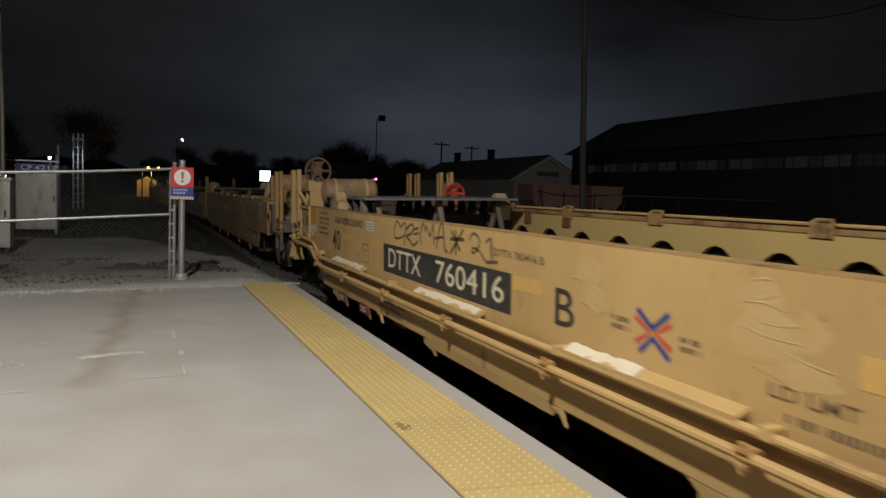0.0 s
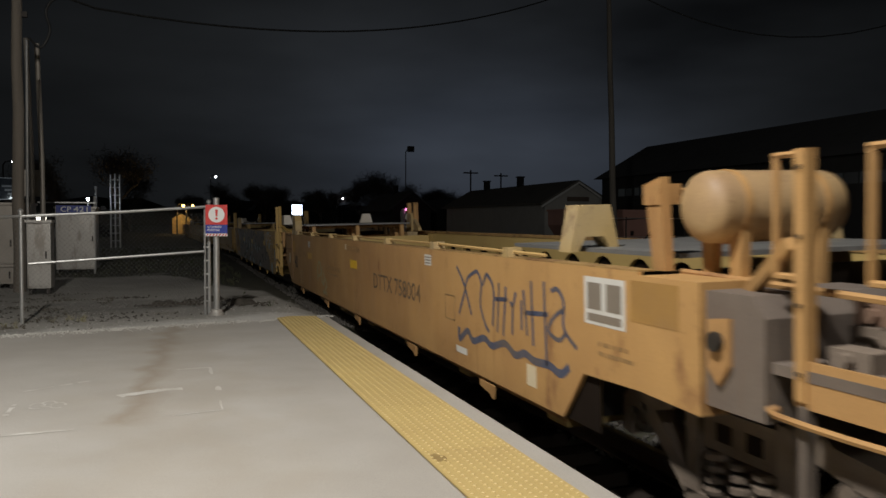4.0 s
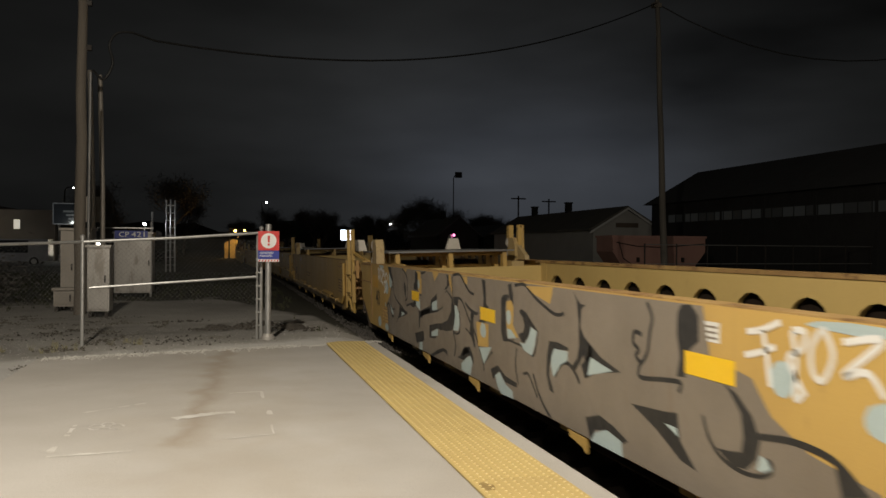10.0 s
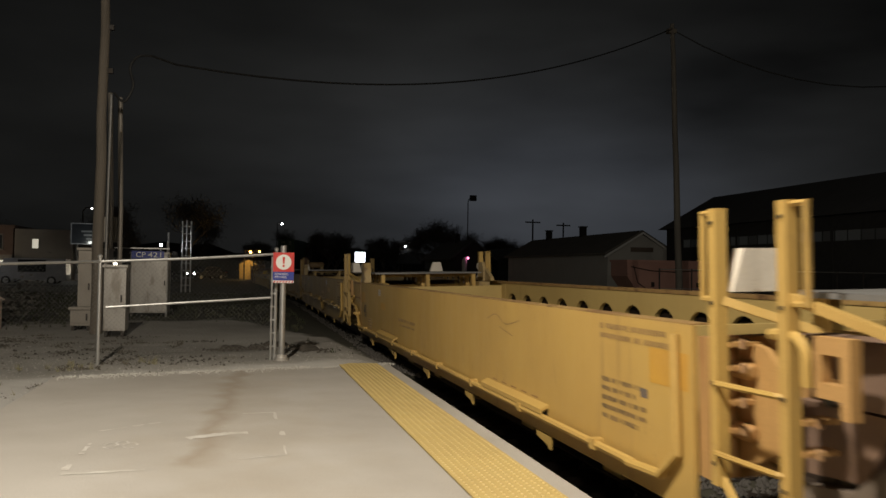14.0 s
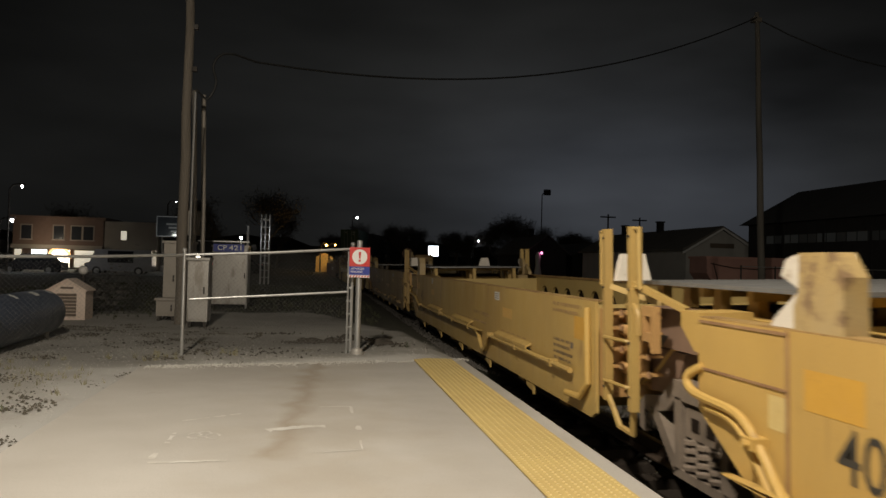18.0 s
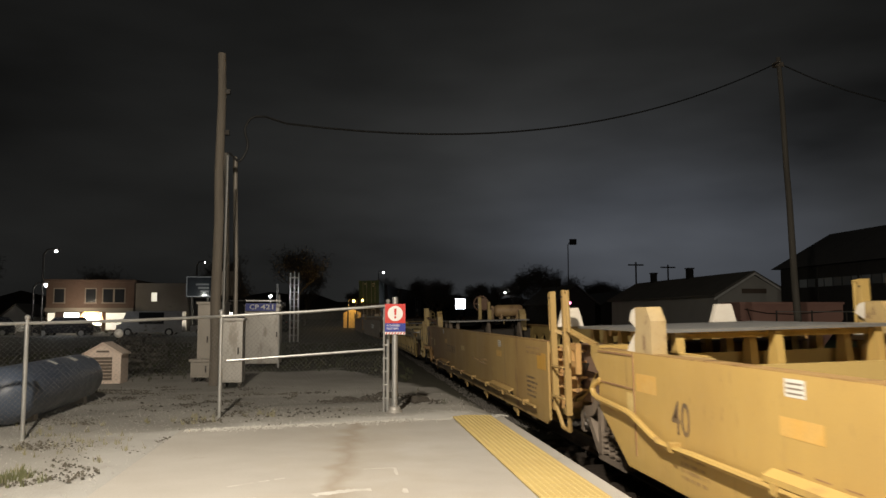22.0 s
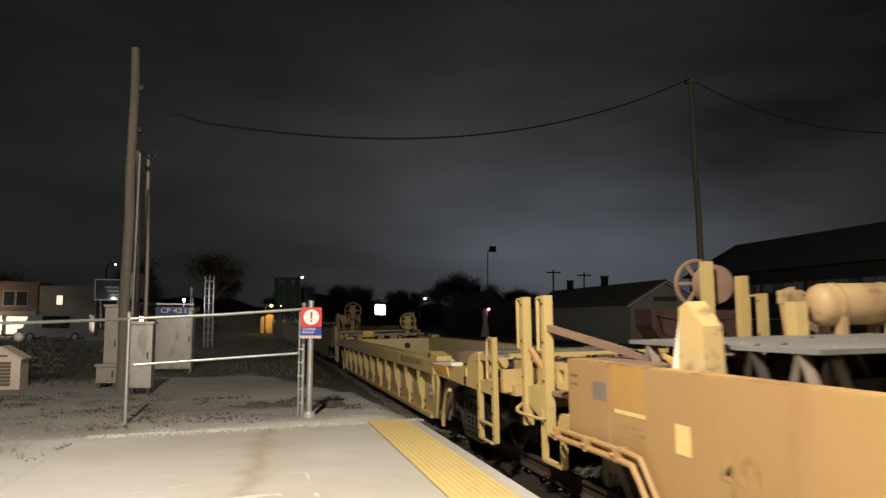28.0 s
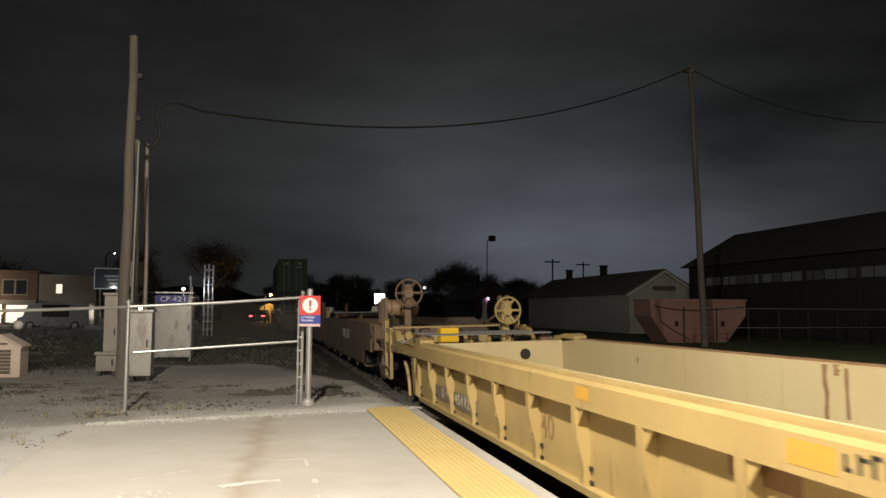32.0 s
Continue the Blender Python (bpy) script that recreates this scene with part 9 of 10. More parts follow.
painted_patch(u2, "graffiti_shadow", DARKSPRAY, [(2.5, 1.34), (2.35, 1.31), (2.34, 1.23), (2.36, 1.07), (2.59, 1.08), (2.59, 1.16), (2.51, 1.18)], 0.005)
painted_patch(u2, "graffiti_shadow", DARKSPRAY, [(3.15, 0.88), (3.07, 0.83), (2.84, 0.87), (2.6, 0.9), (2.6, 0.96), (2.49, 0.97), (2.47, 0.86), (2.63, 0.82), (2.84, 0.84), (3.07, 0.8)], 0.005)
painted_patch(u2, "graffiti_fill", SKYSPRAY, [(2.48, 0.96), (2.24, 0.96), (2.24, 0.81), (2.33, 0.83), (2.46, 0.86)], 0.0065)
painted_patch(u2, "bare_patch", OCHRE, [(2.44, 1.34), (2.19, 1.33), (2.18, 1.25), (2.14, 1.23), (2.15, 1.04), (2.27, 1.03), (2.35, 1.1), (2.34, 1.3)], 0.006)
painted_patch(u2, "graffiti_fill", SKYSPRAY, ring_of(2.3, 1.16, 0.05, 0.07, 14, 865), 0.0066)
painted_patch(u2, "graffiti_shadow", DARKSPRAY, [(2.32, 0.81), (2.25, 0.8), (1.97, 0.86), (1.72, 0.91), (1.72, 0.83), (1.97, 0.78), (2.24, 0.72), (2.28, 0.58), (2.33, 0.56)], 0.005)
strokes(u2, "graffiti_outline", "", DARKSPRAY, [[(2.16, 1.32), (2.05, 1.32), (1.91, 1.34)]], 0.03, 0.0055)
strokes(u2, "graffiti_outline", "", DARKSPRAY, [[(2.15, 1.04), (2.21, 1.02), (2.24, 1.04)]], 0.03, 0.0055)
for y, z, ry, rz in ((35.42, 0.97, 0.17, 0.09), (34.2, 0.80, 0.09, 0.12), (34.85, 0.40, 0.20, 0.15), (36.08, 1.05, 0.08, 0.09), (35.6, 1.33, 0.30, 0.025), (45.2, 1.16, 0.12, 0.15), (45.5, 1.0, 0.13, 0.10), (45.9, 1.335, 0.20, 0.02), (46.15, 0.40, 0.14, 0.09), (45.55, 0.36, 0.14, 0.06), (45.62, 0.72, 0.03, 0.04), (36.45, 0.93, 0.08, 0.09)):
    painted_patch(u2, "graffiti_blob", SKYSPRAY, ring_of(y - ref, z, ry, rz, 18, int(y * 10), 0.08), 0.0035)
panel(u2, "number_panel", -0.45, 1.24, 0.92, 0.10, PALELABEL, "half covered cream number panel", lift=0.001)
for curve in (
        [(-4.67, 1.25), (-4.78, 1.27), (-4.92, 1.32)],
        [(-4.79, 1.27), (-4.82, 1.14), (-4.84, 1.0)],
        [(-4.65, 1.13), (-4.77, 1.16), (-4.88, 1.2)],
        [(-5.0, 1.29), (-5.02, 1.15), (-5.01, 0.98), (-5.06, 1.0)],
        [(-5.0, 1.29), (-5.08, 1.29), (-5.06, 1.21), (-4.97, 1.15), (-5.08, 1.0)],
        [(-5.18, 1.31), (-5.12, 1.22), (-5.13, 1.11), (-5.19, 1.09), (-5.25, 1.2), (-5.21, 1.3), (-5.18, 1.31)],
        [(-5.31, 1.27), (-5.52, 1.3), (-5.31, 1.13), (-5.44, 1.16), (-5.53, 1.07)],
        [(-6.01, 1.26), (-5.73, 1.24), (-5.74, 1.12), (-6.0, 1.15)],
        [(-5.74, 1.12), (-5.79, 1.02), (-6.05, 1.06), (-6.14, 0.89)],
        [(-6.29, 1.08), (-6.31, 1.0)],
        [(-6.38, 1.08), (-6.4, 0.99)],
        ):
    strokes(u2, "graffiti_tag", "white spray-can lettering", WHITESPRAY, [curve], 0.032, 0.007)
for curve in (
        [(-6.61, 0.52), (-6.75, 0.74), (-6.82, 0.49)],
        [(-6.56, 0.54), (-6.73, 0.55)],
        [(-6.86, 0.61), (-6.97, 0.69), (-7.08, 0.63), (-6.94, 0.52), (-6.78, 0.43)],
        [(-6.78, 0.43), (-6.91, 0.48), (-7.06, 0.42)],
        [(-7.15, 0.5), (-7.22, 0.44)],
        ):
    strokes(u2, "graffiti_tag", "white spray-can scrawl", WHITESPRAY, [curve], 0.038, 0.007)
for curve in (
        [(5.25, 1.27), (5.15, 1.29), (5.18, 1.21), (5.23, 1.1)], [(5.23, 1.1), (5.16, 1.15), (5.08, 1.18)],
        [(5.11, 1.26), (5.1, 1.18), (5.06, 1.07)], [(4.94, 1.32), (4.99, 1.2), (5.06, 1.07)], [(5.09, 1.27), (5.0, 1.29), (4.94, 1.32)],
        [(4.93, 1.3), (4.85, 1.27), (4.77, 1.23), (4.69, 1.17)], [(4.8, 1.25), (4.74, 1.27), (4.7, 1.26), (4.68, 1.17)],
        [(4.79, 1.22), (4.88, 1.15), (4.96, 1.1)], [(4.96, 1.1), (4.86, 1.07), (4.78, 1.04)],
        [(4.61, 1.2), (4.52, 1.23), (4.45, 1.2), (4.4, 1.13)], [(4.59, 1.22), (4.62, 1.12), (4.63, 1.08)], [(4.73, 1.08), (4.59, 1.09), (4.47, 1.11)],
        [(4.55, 1.09), (4.53, 1.03), (4.51, 1.0)], [(4.51, 1.0), (4.62, 0.95), (4.72, 0.91)], [(4.66, 1.06), (4.64, 1.0), (4.62, 0.96)],
        ):
    strokes(u2, "graffiti_tag", "white spray-can scrawl", WHITESPRAY, [curve], 0.045, 0.007)
painted_patch(u2, "graffiti_blob", SKYSPRAY, [(5.12, 1.35), (4.91, 1.35), (4.74, 1.34), (4.79, 1.3), (4.88, 1.28), (5.02, 1.3)], 0.0036)
panel(u2, "tape_patch", 40.4 - ref, 0.99, 0.46, 0.13, SAFETY, "bright yellow reflector tape", lift=0.007)
panel(u2, "tape_patch", 43.5 - ref, 0.99, 0.42, 0.13, SAFETY, "bright yellow reflector tape", lift=0.007)
panel(u2, "tape_patch", 36.66 - ref, 1.02, 0.46, 0.13, SAFETY, "bright yellow reflector tape", lift=0.008)
ruled_label(u2, 36.67 - ref, 1.215)
panel(u2, "orange_panel", 34.24 - ref, 1.11, 0.46, 0.10, ORANGE, lift=0.006)
panel(u2, "tape_patch", 34.24 - ref, 1.005, 0.46, 0.11, SAFETY, lift=0.006)
ruled_label(u2, 42.99 - ref, 1.205)

for lo, hi, seed, mat in ((50.0, 63.9, 60, YELLOW), (65.88, 79.9, 80, YELLOW)):
    ref = (lo + hi) / 2
    u = railcar("well_unit", "yellow ochre articulated well unit with pipes along its side", ref)
    well_unit(u, ref, lo, hi, "joint", "joint", OCHRE if lo < 60 else YELLOW, INNER, 0.43 if lo < 60 else 0.65)
    unit_marks(u, ref, hi, seed, lo > 60)
    bm = bmesh.new()
    tube(bm, [(-1.53, lo + 0.15 - ref, 1.3), (-1.53, lo + 0.13 - ref, 0.6), (-1.55, lo + 0.3 - ref, 0.44), (-1.56, lo + 0.7 - ref, 0.42)], 0.03, 8)
    part("down_pipe", bm, OCHRE, u)
    if lo > 60:
        ruled_label(u, 69.89 - ref, 1.235, 0.29)
        panel(u, "tape_patch", 69.29 - ref, 1.03, 0.52, 0.13, TAPE, "faded orange tape")
        stencil(u, 71.55 - ref, 0.945, 1.2, 0.06, 1, 0.02, 70)
        stencil(u, 71.55 - ref, 0.80, 1.1, 0.035, 1, 0.02, 71)
        continue
    strokes(u, "graffiti_scrawl", "faint dark scribble", FADED, [[(lo + 3.9 - ref, 1.16), (lo + 3.6 - ref, 1.22), (lo + 3.3 - ref, 1.14), (lo + 2.9 - ref, 1.20)], [(lo + 3.5 - ref, 1.1), (lo + 3.1 - ref, 1.04)]], 0.007)

ref = 89.5
u5 = railcar("well_unit", "tan end unit of an articulated well car with an air tank", ref)
well_unit(u5, ref, 82.0, 96.9, "joint", "platform", FADED_TAN, INNER, 0.45, tall=True, step=(1.78, 1.36))
coupler_end(u5, ref, FADED_TAN, BUTTER)
open_deck(u5, 96.0 - ref, OCHRE)
truck(u5, 95.8 - ref)
text(u5, "DTTX 758004", 91.45 - ref, 0.87, 0.17, WORN, 1.45)
text(u5, "40", 94.38 - ref, 0.80, 0.27, FADED, 0.40)
panel(u5, "orange_panel", 95.74 - ref, 1.195, 0.54, 0.32, OLDORANGE)
panel(u5, "pale_strip", 95.73 - ref, 1.018, 0.50, 0.03, PALELABEL)
panel(u5, "grey_patch", 96.25 - ref, 1.14, 0.25, 0.14, DUSTY)
panel(u5, "tape_patch", 92.37 - ref, 1.05, 0.50, 0.11, TAPE, "faded orange tape")
stencil(u5, 96.84 - ref, 1.24, 0.20, 0.022, 2, 0.05, 33, WORN)
stencil(u5, 95.9 - ref, 0.93, 0.40, 0.022, 3, 0.02, 34, FADED)
bm = bmesh.new()
box(bm, SIDE_X - 0.008, SIDE_X + 0.002, 96.07 - ref, 96.095 - ref, 0.72, 1.355)
part("end_seam", bm, RUSTRUN, u5)
panel(u5, "label_patch", 94.98 - ref, 0.935, 0.19, 0.19, PALELABEL)
ruled_label(u5, 92.87 - ref, 1.29)
frame_mark(u5, 92.86 - ref, 0.91, 0.22, 0.24)
panel(u5, "label_patch", 89.5 - ref, 0.98, 0.5, 0.10, PALELABEL)
stencil(u5, 83.22 - ref, 1.27, 1.0, 0.04, 2, 0.03, 90)
stencil(u5, 83.24 - ref, 0.84, 0.66, 0.035, 5, 0.03, 91, WORN)
panel(u5, "orange_panel", 82.34 - ref, 1.09, 0.48, 0.22, ORANGE)
ruled_label(u5, 85.24 - ref, 1.23)
panel(u5, "tape_patch", 85.3 - ref, 1.06, 0.46, 0.10, TAPE, "faded orange tape")
stencil(u5, 87.3 - ref, 0.89, 0.9, 0.04, 2, 0.03, 93)
stencil(u5, 88.2 - ref, 0.86, 1.2, 0.05, 1, 0.02, 92)


def ribbed_car(t, ref, s0, s1, material, inner, w0, w1):
    """A deep well car with an outside top chord and tapered ribs. w0, w1: the well's two ends."""
    a, b, p, q = s0 - ref, s1 - ref, w0 - ref, w1 - ref
    for s in (-1, 1):
        bm = bmesh.new()
        prism(bm, [(s * 1.50, 0.86), (s * 1.50, 1.07), (s * 1.47, 1.10), (s * 1.30, 1.10), (s * 1.30, 0.86)], "y", p - 0.1, q + 0.9)
        chord = part("top_chord", bm, material, t, "heavy painted top chord")
        bm = bmesh.new()
        box(bm, min(s * 1.47, s * 1.36), max(s * 1.47, s * 1.36), p - 0.1, q + 0.6, 1.10, 1.125)
        part("chord_cap", bm, material if s < 0 else RUSTRUN, chord)
        bm = bmesh.new()
        prism(bm, [(p, 0.86), (p, 0.24), (p + 0.35, 0.17), (q - 0.35, 0.17), (q, 0.24), (q, 0.86)], "x", min(s * 1.38, s * 1.35), max(s * 1.38, s * 1.35))
        part("side_sheet", bm, material, t, "recessed side sheet")
        bm = bmesh.new()
        box(bm, min(s * 1.29, s * 1.26), max(s * 1.29, s * 1.26), p, q, 0.2, 1.115)
        part("inner_sheet", bm, inner, t, "plain pale inner wall")
        bm = bmesh.new()
        box(bm, min(s * 1.47, s * 1.30), max(s * 1.47, s * 1.30), p + 0.3, q - 0.3, 0.14, 0.20)
        part("bottom_sill", bm, material, t)
        n = int(round((q - p) / 1.25))
        for k in range(n + 1):
            y = p + k * (q - p) / n
            bm = bmesh.new()
            prism(bm, [(s * 1.38, 0.86), (s * 1.50, 0.86), (s * 1.50, 0.62), (s * 1.44, 0.36), (s * 1.44, 0.17), (s * 1.38, 0.17)], "y", y - 0.05, y + 0.05)
            part("rib", bm, material, t, bevel=0.008)
            bm = bmesh.new()
            prism(bm, [(y + 0.05, 0.86), (y - 0.18, 0.86), (y - 0.05, 0.70), (y + 0.0, 0.45)], "x", min(s * 1.482, s * 1.47), max(s * 1.482, s * 1.47))
            part("rib_gusset", bm, material, t)
            for z in (0.34, 0.22):
                bm = bmesh.new()
                box(bm, min(s * 1.40, s * 1.38), max(s * 1.40, s * 1.38), y - 0.12, y - 0.07, z - 0.02, z + 0.02)
                part("drain_hole", bm, GREASY, t)
    for k in range(8):
        bm = bmesh.new()
        y = p + 0.6 + k * (q - p - 1.2) / 7
        box(bm, -1.30, 1.30, y - 0.18, y + 0.18, 0.18, 0.24)
        part("floor_beam", bm, inner, t)
    for y, sgn, e in ((p, -1, a), (q, 1, b)):
        bm = bmesh.new()
        box(bm, -1.30, 1.30, y - 0.03, y + 0.03, 0.2, 1.08)
        bk = part("bulkhead", bm, inner, t)
        bm = bmesh.new()
        lathe(bm, [(-0.035, 0.10), (0.035, 0.10)], "y", (0.55, y, 0.85), 12)
        part("bulkhead_hole", bm, GREASY, bk)
        bm = bmesh.new()
        prism(bm, [(y, 0.80), (y + sgn * 1.3, 0.80), (e - sgn * 0.1, 0.84), (e - sgn * 0.1, 0.96), (y + sgn * 0.8, 0.98), (y, 1.06)], "x", -1.30, 1.30)
        part("end_deck", bm, material, t)
        bm = bmesh.new()
        box(bm, -0.3, 0.3, min(y, e + sgn * 0.4), max(y, e + sgn * 0.4), 0.58, 0.82)
        part("draft_sill", bm, GREASY, t)
        for x in (-1, 1):
            def plate(name, pts, xa, xb, m=material, label="", bevel=0.0):
                bm = bmesh.new()
                prism(bm, [(y + sgn * d, z) for d, z in pts], "x", min(x * xa, x * xb), max(x * xa, x * xb))
                return part(name, bm, m, t, label, bevel=bevel)

            plate("end_web", [(-0.05, 0.86), (0.28, 0.86), (0.30, 0.72), (0.22, 0.45), (0.14, 0.20), (-0.05, 0.20)], 1.48, 1.44, bevel=0.006)
            plate("arch_plate", [(0.28, 0.86), (1.26, 0.86), (1.26, 0.80), (1.05, 0.76), (0.80, 0.66), (0.62, 0.46), (0.52, 0.20), (0.28, 0.20)], 1.36, 1.33, RUSTDUST, "recessed brown plate round the wheel")
            plate("end_chord", [(0.25, 0.86), (0.25, 1.02), (1.35, 1.06), (2.02, 1.07), (2.02, 0.86), (1.9, 0.83), (1.27, 0.85)], 1.47, 1.30, bevel=0.008)
            plate("scraped_ledge", [(-0.24, 1.02), (0.62, 1.085), (1.35, 1.105), (1.35, 1.06), (0.25, 1.02)], 1.50, 1.34, WHITE, "ledge scraped to pale metal")
            bm = bmesh.new()
            verts = [bm.verts.new((x * xx, y + sgn * d, zz)) for xx, d, zz in ((1.505, -0.22, 1.018), (1.505, 1.0, 1.05), (1.475, 1.05, 0.875), (1.475, -0.22, 0.935), (1.44, -0.22, 1.018), (1.44, 1.0, 1.05), (1.44, 1.05, 0.875), (1.44, -0.22, 0.935))]
            for f in ((0, 1, 2, 3), (4, 5, 6, 7), (0, 1, 5, 4), (3, 2, 6, 7), (1, 2, 6, 5), (0, 3, 7, 4)):
                bm.faces.new([verts[i] for i in f])
            part("sloped_fascia", bm, ORANGE, t, "deep yellow sloped fascia")
            bm = bmesh.new()
            tube(bm, [(x * 1.46, y + sgn * (1.28 - 0.70 * math.cos(q)), 0.10 + 0.64 * math.sin(q)) for q in (0.05 + 0.13 * k for k in range(10))], 0.032, 6)
            part("wheel_arch", bm, SCUFFED, t, "curved lip over the wheel")
            plate("end_pedestal", [(1.98, 0.87), (1.99, 1.10), (2.14, 1.23), (2.33, 1.275), (2.52, 1.24), (2.57, 1.12), (2.57, 0.87)], 1.45, 1.33, bevel=0.03)
            plate("sole_bar", [(1.9, 0.84), (1.9, 0.96), (3.28, 0.98), (3.28, 0.82)], 1.47, 1.42, bevel=0.008)
            plate("upper_bar", [(2.5, 1.20), (2.5, 1.275), (3.3, 1.30), (3.3, 1.23)], 1.47, 1.42, bevel=0.008)
            g = plate("container_guide", [(-0.60, 1.10), (-0.60, 1.17), (-0.42, 1.205), (-0.10, 1.20), (0.05, 1.17), (0.37, 1.15), (0.37, 1.08), (0.1, 1.05)], 1.495, 1.26, material, "stubby corner guide", bevel=0.02)
            bm = bmesh.new()
            lathe(bm, [(0, 0.035), (0.02, 0.035)], "x", (x * 1.505 - 0.01, y - sgn * 0.15, 1.15), 12)
            part("guide_pin", bm, GREASY, g)
            bm = bmesh.new()
            prism(bm, [(y + sgn * 0.40, 1.06), (y + sgn * 0.62, 1.22), (y + sgn * 0.78, 1.22), (y + sgn * 0.70, 1.06)], "x", min(x * 1.24, x * 1.02), max(x * 1.24, x * 1.02))
            part("guide_ramp", bm, RUSTDUST, g)
            for d, z0, z1 in ((3.31, 0.28, 1.50), (2.68, 0.26, 1.31)):
                bm = bmesh.new()
                yy = y + sgn * d
                box(bm, x * 1.46 - 0.03, x * 1.46 + 0.03, yy - 0.045, yy + 0.045, z0, z1)
                rail = part("ladder_rail", bm, material, t, bevel=0.006)
                if d > 3:
                    bm = bmesh.new()
                    tube(bm, smooth_path([(x * 1.46, yy, 1.475), (x * 1.46, yy - sgn * 0.26, 1.465), (x * 1.46, yy - sgn * 0.28, 1.2), (x * 1.46, yy - sgn * 0.27, 1.0), (x * 1.46, yy, 0.99)], 3), 0.02, 6)
                    part("grab_handle", bm, material, rail)
                for z in (0.36, 0.62, 0.90, 1.2):
                    bm = bmesh.new()
                    lathe(bm, [(x * 1.46 - 0.045, 0.012), (x * 1.46 + 0.045, 0.012)], "x", (0, yy, z), 6)
                    part("bolt", bm, GREASY, rail)
            for z in (0.48, 0.27):
                bm = bmesh.new()
                tube(bm, [(x * 1.46, y + sgn * 3.31, z), (x * 1.49, y + sgn * 3.27, z), (x * 1.49, y + sgn * 2.72, z), (x * 1.46, y + sgn * 2.68, z)], 0.019, 6)
                part("rung", bm, material, t)
        bm = bmesh.new()
        lo, hi = sorted((y + sgn * 3.36, y + sgn * 3.46))
        box(bm, -1.40, 1.40, lo, hi, 0.87, 1.13)
        end_beam = part("end_beam", bm, material, t, "painted transverse end beam", bevel=0.01)
        bm = bmesh.new()
        lathe(bm, [(0.66, 0.02), (0.70, 0.10), (0.74, 0.11), (0.80, 0.09), (0.90, 0.10)], "z", (-0.95, y + sgn * 3.5, 0), 12)
        part("uncoupling_lever", bm, material, end_beam)
        bm = bmesh.new()
        box(bm, -1.3, 1.3, lo - 0.02, hi + 0.02, 1.27, 1.31)
        part("hand_rail", bm, material, end_beam)
        for x in (-0.9, -0.1, 0.8):
            bm = bmesh.new()
            box(bm, x, x + 0.06, min(y, e), max(y, e), 1.02, 1.06)
            part("deck_runner", bm, material, t)
        for d in (0.55, 1.75):
            bm = bmesh.new()
            box(bm, -1.15, 1.2, y + sgn * d - 0.22, y + sgn * d + 0.22, 1.20, 1.225)
            walkway = part("end_walkway", bm, GRATE, t, "grey end walkway on posts")
            for x in (-1.05, -0.3, 0.4, 1.1):
                bm = bmesh.new()
                box(bm, x - 0.025, x + 0.025, y + sgn * d - 0.02, y + sgn * d + 0.02, 0.98, 1.20)
                part("walkway_post", bm, material, walkway)
        r = random.Random(int(abs(e) * 10))
        for k in range(9):
            bm = bmesh.new()
            cx, cy = r.uniform(-1.1, 1.1), y + sgn * r.uniform(0.9, 2.6)
            w, d, h = r.uniform(0.05, 0.2), r.uniform(0.05, 0.16), r.uniform(0.06, 0.16)
            box(bm, cx - w, cx + w, cy - d, cy + d, 0.97, 1.02 + h)
            part("deck_casting", bm, GREASY if k % 3 else material, t, bevel=0.015)
        truck(t, (y + sgn * 1.30), GREASY)
        bm = bmesh.new()
        lathe(bm, [(0.0, 0.08), (0.10, 0.09), (0.12, 0.02)], "y", (-1.2, e - sgn * 0.9, 1.16), 14)
        part("end_buffer", bm, material, t, bevel=0.01)
        bm = bmesh.new()
        box(bm, -1.05, -0.75, e - sgn * 0.7 - 0.2, e - sgn * 0.7 + 0.2, 0.96, 1.2)
        part("end_fitting", bm, material, t, bevel=0.02)


ref = 108.8
hu = railcar("ribbed_well_car", "pale yellow single well car with outside ribs and heavy top chords", ref)
ribbed_car(hu, ref, 98.9, 118.8, BUTTER, PALE, 102.6, 115.9)
brake_wheel(hu, BUTTER, 1.05, 118.4 - ref, 1.62, 0.28)
bm = bmesh.new()
box(bm, -0.75, -0.40, 117.0 - ref, 117.3 - ref, 1.0, 1.32)
part("yellow_box", bm, SAFETY, hu, bevel=0.02)
for k in range(24):
    if k % 6 != 4:
        bm = bmesh.new()
        y = 105.38 - 0.088 * k - ref
        for dy, dz, h in ((0.0, 0.0, 0.07 + 0.02 * (k * 7 % 5) / 4), (0.02 + 0.02 * (k * 5 % 3) / 2, (0.0, 0.068, 0.035, 0.05, 0.0)[k * 3 % 5], 0.018)):
            box(bm, SIDE_X - 0.002, SIDE_X, y - 0.014 - dy * 1.2, y + 0.012, 0.945 + dz * 1.2, 0.945 + dz * 1.2 + h * 1.15)
        part("letter_bar", bm, DARKSPRAY, hu)
for y, z0, z1, w in ((108.95, 0.55, 1.10, 0.09), (108.66, 0.60, 1.08, 0.06), (108.8, 1.0, 1.11, 0.14), (112.9, 0.85, 0.95, 0.06)):
    bm = bmesh.new()
    r = random.Random(int(y * 10))
    left = [(y - ref - w / 2 * r.uniform(0.3, 1.0), z0 + (z1 - z0) * k / 6) for k in range(7)]
    right = [(y - ref + w / 2 * r.uniform(0.3, 1.0), z1 - (z1 - z0) * k / 6) for k in range(7)]
    patch(bm, left + right, 1.2565)
    part("rust_run", bm, RUSTRUN, hu)
panel(hu, "tape_patch", 105.62 - ref, 0.975, 0.36, 0.13, ORANGE, lift=0.002)
panel(hu, "tape_patch", 108.45 - ref, 0.99, 0.28, 0.11, ORANGE, lift=0.002)
bm = bmesh.new()
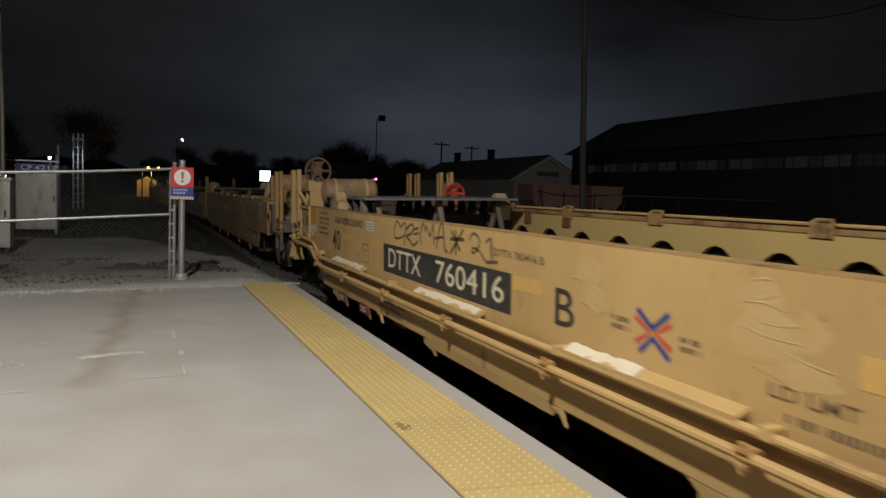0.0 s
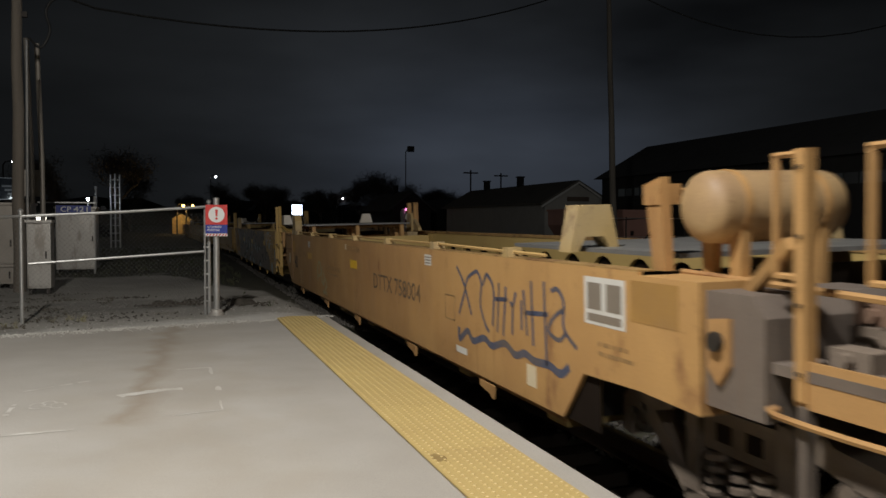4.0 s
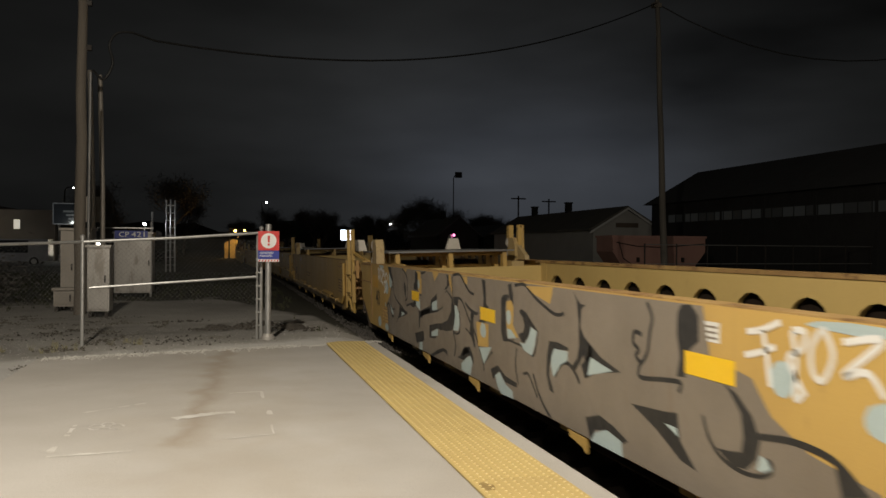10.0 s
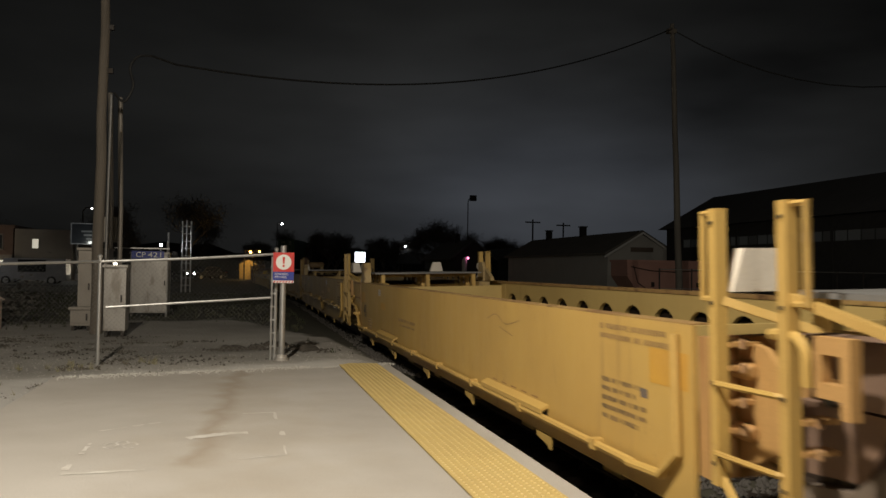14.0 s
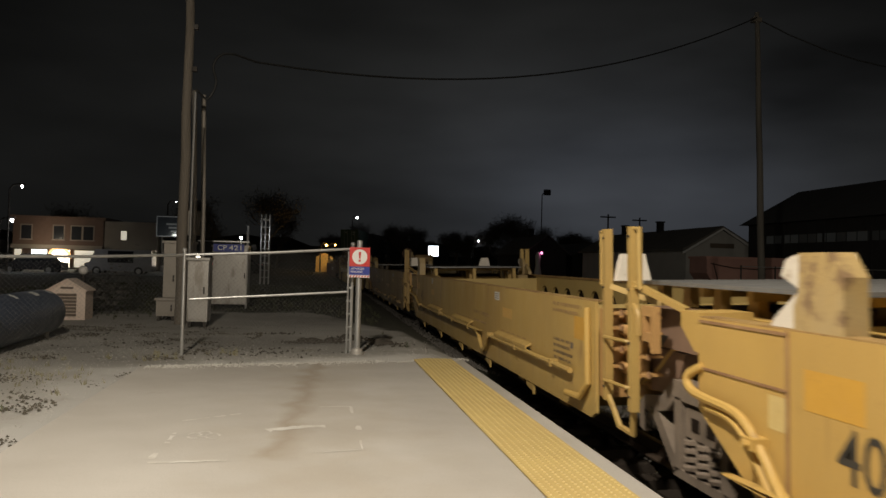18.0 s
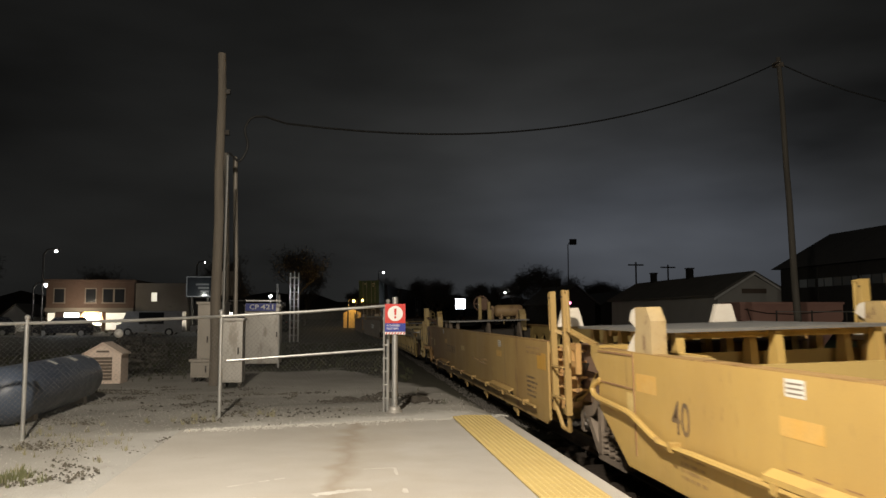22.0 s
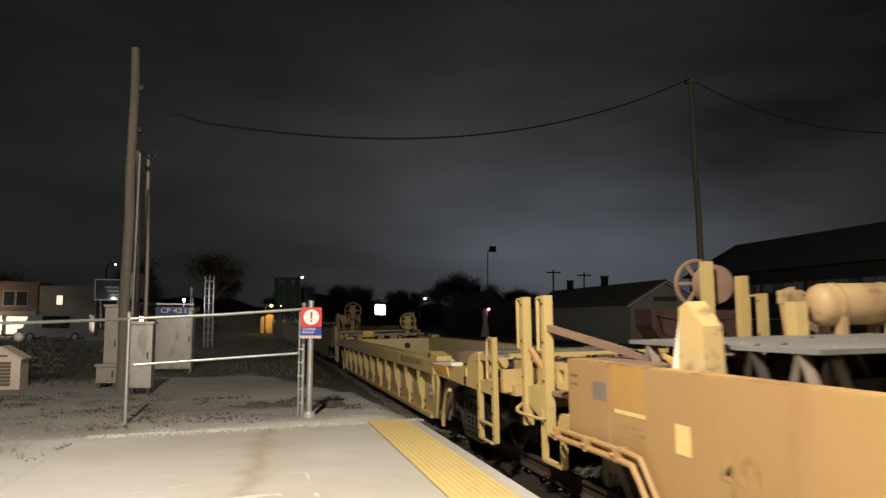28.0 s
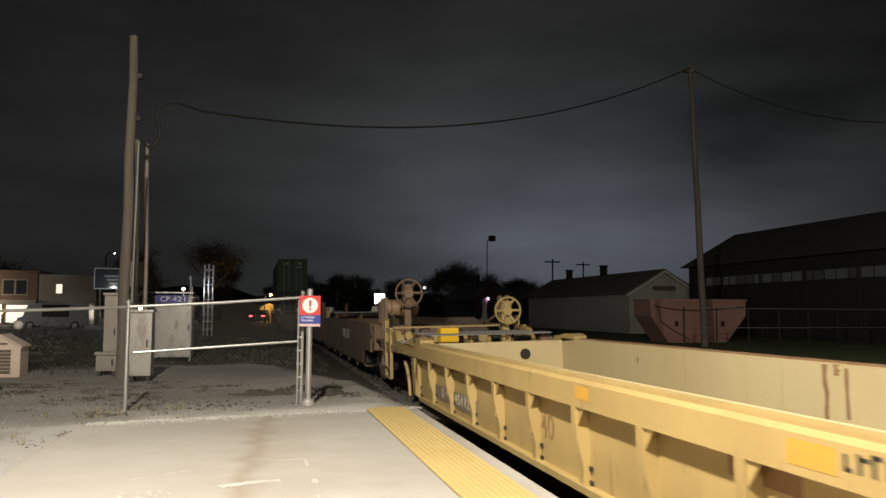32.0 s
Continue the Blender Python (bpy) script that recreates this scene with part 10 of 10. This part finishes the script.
box(bm, -1.392, -1.383, 112.15 - ref, 114.65 - ref, 0.30, 0.51)
part("number_panel", bm, GREYPAINT, hu)
lettering("lettering", "451126", 0.14, CREAM, hu, on_side(-1.394, 112.85 - ref, 0.41), 1.05, thick=0.001)
lettering("lettering", "D", 0.14, CREAM, hu, on_side(-1.394, 114.1 - ref, 0.41), 0.16, thick=0.001)
lettering("lettering", "40", 0.25, FADED, hu, on_side(-1.384, 109.6 - ref, 0.54), 0.36, thick=0.001)
for pts in ([(106.05, 0.36), (106.0, 0.64)], [(105.52, 0.36), (105.46, 0.64)], [(105.12, 0.36), (104.82, 0.64)], [(104.80, 0.36), (104.98, 0.50)]):
    bm = bmesh.new()
    ribbon(bm, [(p - ref, q) for p, q in pts], 0.13, -1.3835 - 0.001 * pts[0][0] + 0.105, False)
    part("white_mark", bm, CREAM, hu)
for k in range(4):
    bm = bmesh.new()
    box(bm, -1.388, -1.382, 103.12 - ref - 0.2, 103.12 - ref + 0.2, 0.43 + 0.055 * k, 0.468 + 0.055 * k)
    part("data_line", bm, PLACARD if k % 2 else GREYPAINT, hu)
# rust patches under the chord, with the chord's shade painted in
for lo, hi, low in ((105.85, 106.52, 0.70), (103.85, 104.62, 0.60)):
    bm = bmesh.new()
    box(bm, -1.3822, -1.3805, lo - ref, hi - ref, low, 0.845)
    part("primer_patch", bm, RUSTRUN, hu)

ref = 128.0
nx = railcar("well_car", "brown weathered well car with brake wheel and tank", ref)
well_unit(nx, ref, 122.0, 136.0, "platform", "joint", BROWN, BROWN, False, detail=False)
end_platform(nx, 122.0 - ref, 119.5 - ref, -1, BROWN, wheel=(-0.85, 119.7 - ref, 2.05, 0.30), tank=(-1.3, -0.4, 120.9 - ref), brown=BROWN)
truck(nx, 121.3 - ref)
stencil(nx, 128.0 - ref, 1.1, 2.2, 0.3, 1, 0.1, 130, WHITESPRAY)
for lo, hi in ((138.0, 152.0), (154.0, 168.0)):
    ref = (lo + hi) / 2
    u = railcar("well_unit", "brown weathered empty well unit far back in the train", ref)
    well_unit(u, ref, lo, hi, "joint", "joint", BROWN, BROWN, False, detail=False)
for i, lo in enumerate((171.5, 187.5, 203.5, 219.5, 235.5, 251.5)):
    hi = lo + 14
    ref = (lo + hi) / 2
    u = railcar("well_unit", "brown well unit loaded with stacked containers", ref)
    well_unit(u, ref, lo, hi, "joint", "joint", BROWN, BROWN, False, detail=False)
    for k, (z, m) in enumerate(((0.30, CONTGREY), (3.2, (CONTGREEN, CONTGREY, CONTGREY, CONTGREY, CONTGREY, CONTWHITE)[i]))):
        c = thing("shipping_container", (("dark green", "dark grey", "dark grey", "dark grey", "dark grey", "pale")[i] + " corrugated container stacked on another") if k else "dark grey corrugated container in the well", "container", group="containers on the train")
        ROLLING.append((c, ref))
        bm = bmesh.new()
        n = 60
        for s in (-1, 1):
            pts = [(s * (1.22 if j % 4 in (0, 1) else 1.19), -6.1 + 12.2 * j / n) for j in range(n + 1)]
            lo_v, hi_v = [bm.verts.new((*p, z)) for p in pts], [bm.verts.new((*p, z + 2.85)) for p in pts]
            for j in range(n):
                bm.faces.new((lo_v[j], lo_v[j + 1], hi_v[j + 1], hi_v[j]))
        box(bm, -1.2, 1.2, -6.08, 6.08, z + 2.80, z + 2.87)
        box(bm, -1.2, 1.2, -6.08, -6.02, z, z + 2.85)
        box(bm, -1.2, 1.2, 6.02, 6.08, z, z + 2.85)
        part("corrugated_shell", bm, m, c)
        for x in (-1.2, 1.2):
            bm = bmesh.new()
            box(bm, x - 0.07, x + 0.07, -6.14, -6.02, z, z + 2.88)
            part("corner_post", bm, m, c)
        for x in (-0.75, -0.3, 0.3, 0.75):
            bm = bmesh.new()
            tube(bm, [(x, -6.13, z + 0.1), (x, -6.13, z + 2.75)], 0.025, 6)
            part("lock_rod", bm, GALV, c)
        bm = bmesh.new()
        for x, zz, w in ((0.45, 2.4, 0.3), (0.45, 2.1, 0.2), (-0.6, 2.4, 0.25)):
            box(bm, x, x + w, -6.10, -6.083, z + zz, z + zz + 0.12)
        part("label_bars", bm, PLACARD, c)


def motions():
    times = [k * 1.0 for k in range(33)]
    for ob, s in ROLLING:
        walk(ob, [(t, track_pose(s - travelled(t))) for t in times])
    def nose_at(x, y, turn):
        a = radians(turn)
        return pose(x + 0.875 * math.sin(a), y - 0.875 * math.cos(a), -0.05, 0, 0, turn)

    def tail_at(x, y, turn):
        a = radians(turn)
        return nose_at(x - 4.3 * math.cos(a), y - 4.3 * math.sin(a), turn)

    walk(car_in, [(t, nose_at(x, y, turn)) for t, x, y, turn in (
        (0.0, -1.2, 100.0, 25), (11.0, -1.2, 100.0, 25), (12.0, -1.9, 99.6, 25), (12.5, -3.3, 98.9, 27), (13.0, -4.8, 97.8, 30), (13.5, -6.3, 96.0, 34),
        (14.0, -7.6, 93.2, 38), (14.5, -8.7, 89.8, 40), (15.2, -10.2, 85.0, 36), (16.2, -11.6, 81.5, 25), (17.5, -11.9, 81.0, 22), (32.0, -11.9, 81.0, 22))])
    walk(car_out, [(t, tail_at(x, y, turn)) for t, x, y, turn in (
        (0.0, -11.2, 73.0, 204), (29.0, -11.2, 73.0, 204), (29.5, -9.2, 74.5, 208), (30.0, -7.0, 77.5, 222), (30.5, -6.0, 80.6, 235), (31.0, -4.85, 83.6, 246), (31.5, -3.7, 86.2, 256), (32.0, -2.6, 88.0, 262))])
    times = [k * 0.16 for k in range(int(SECONDS / 0.16) + 1)]
    for ws, y in WHEELS:
        walk(ws, [(t, pose(0, y, WHEEL_R, math.degrees(travelled(t) / WHEEL_R))) for t in times])


motions()
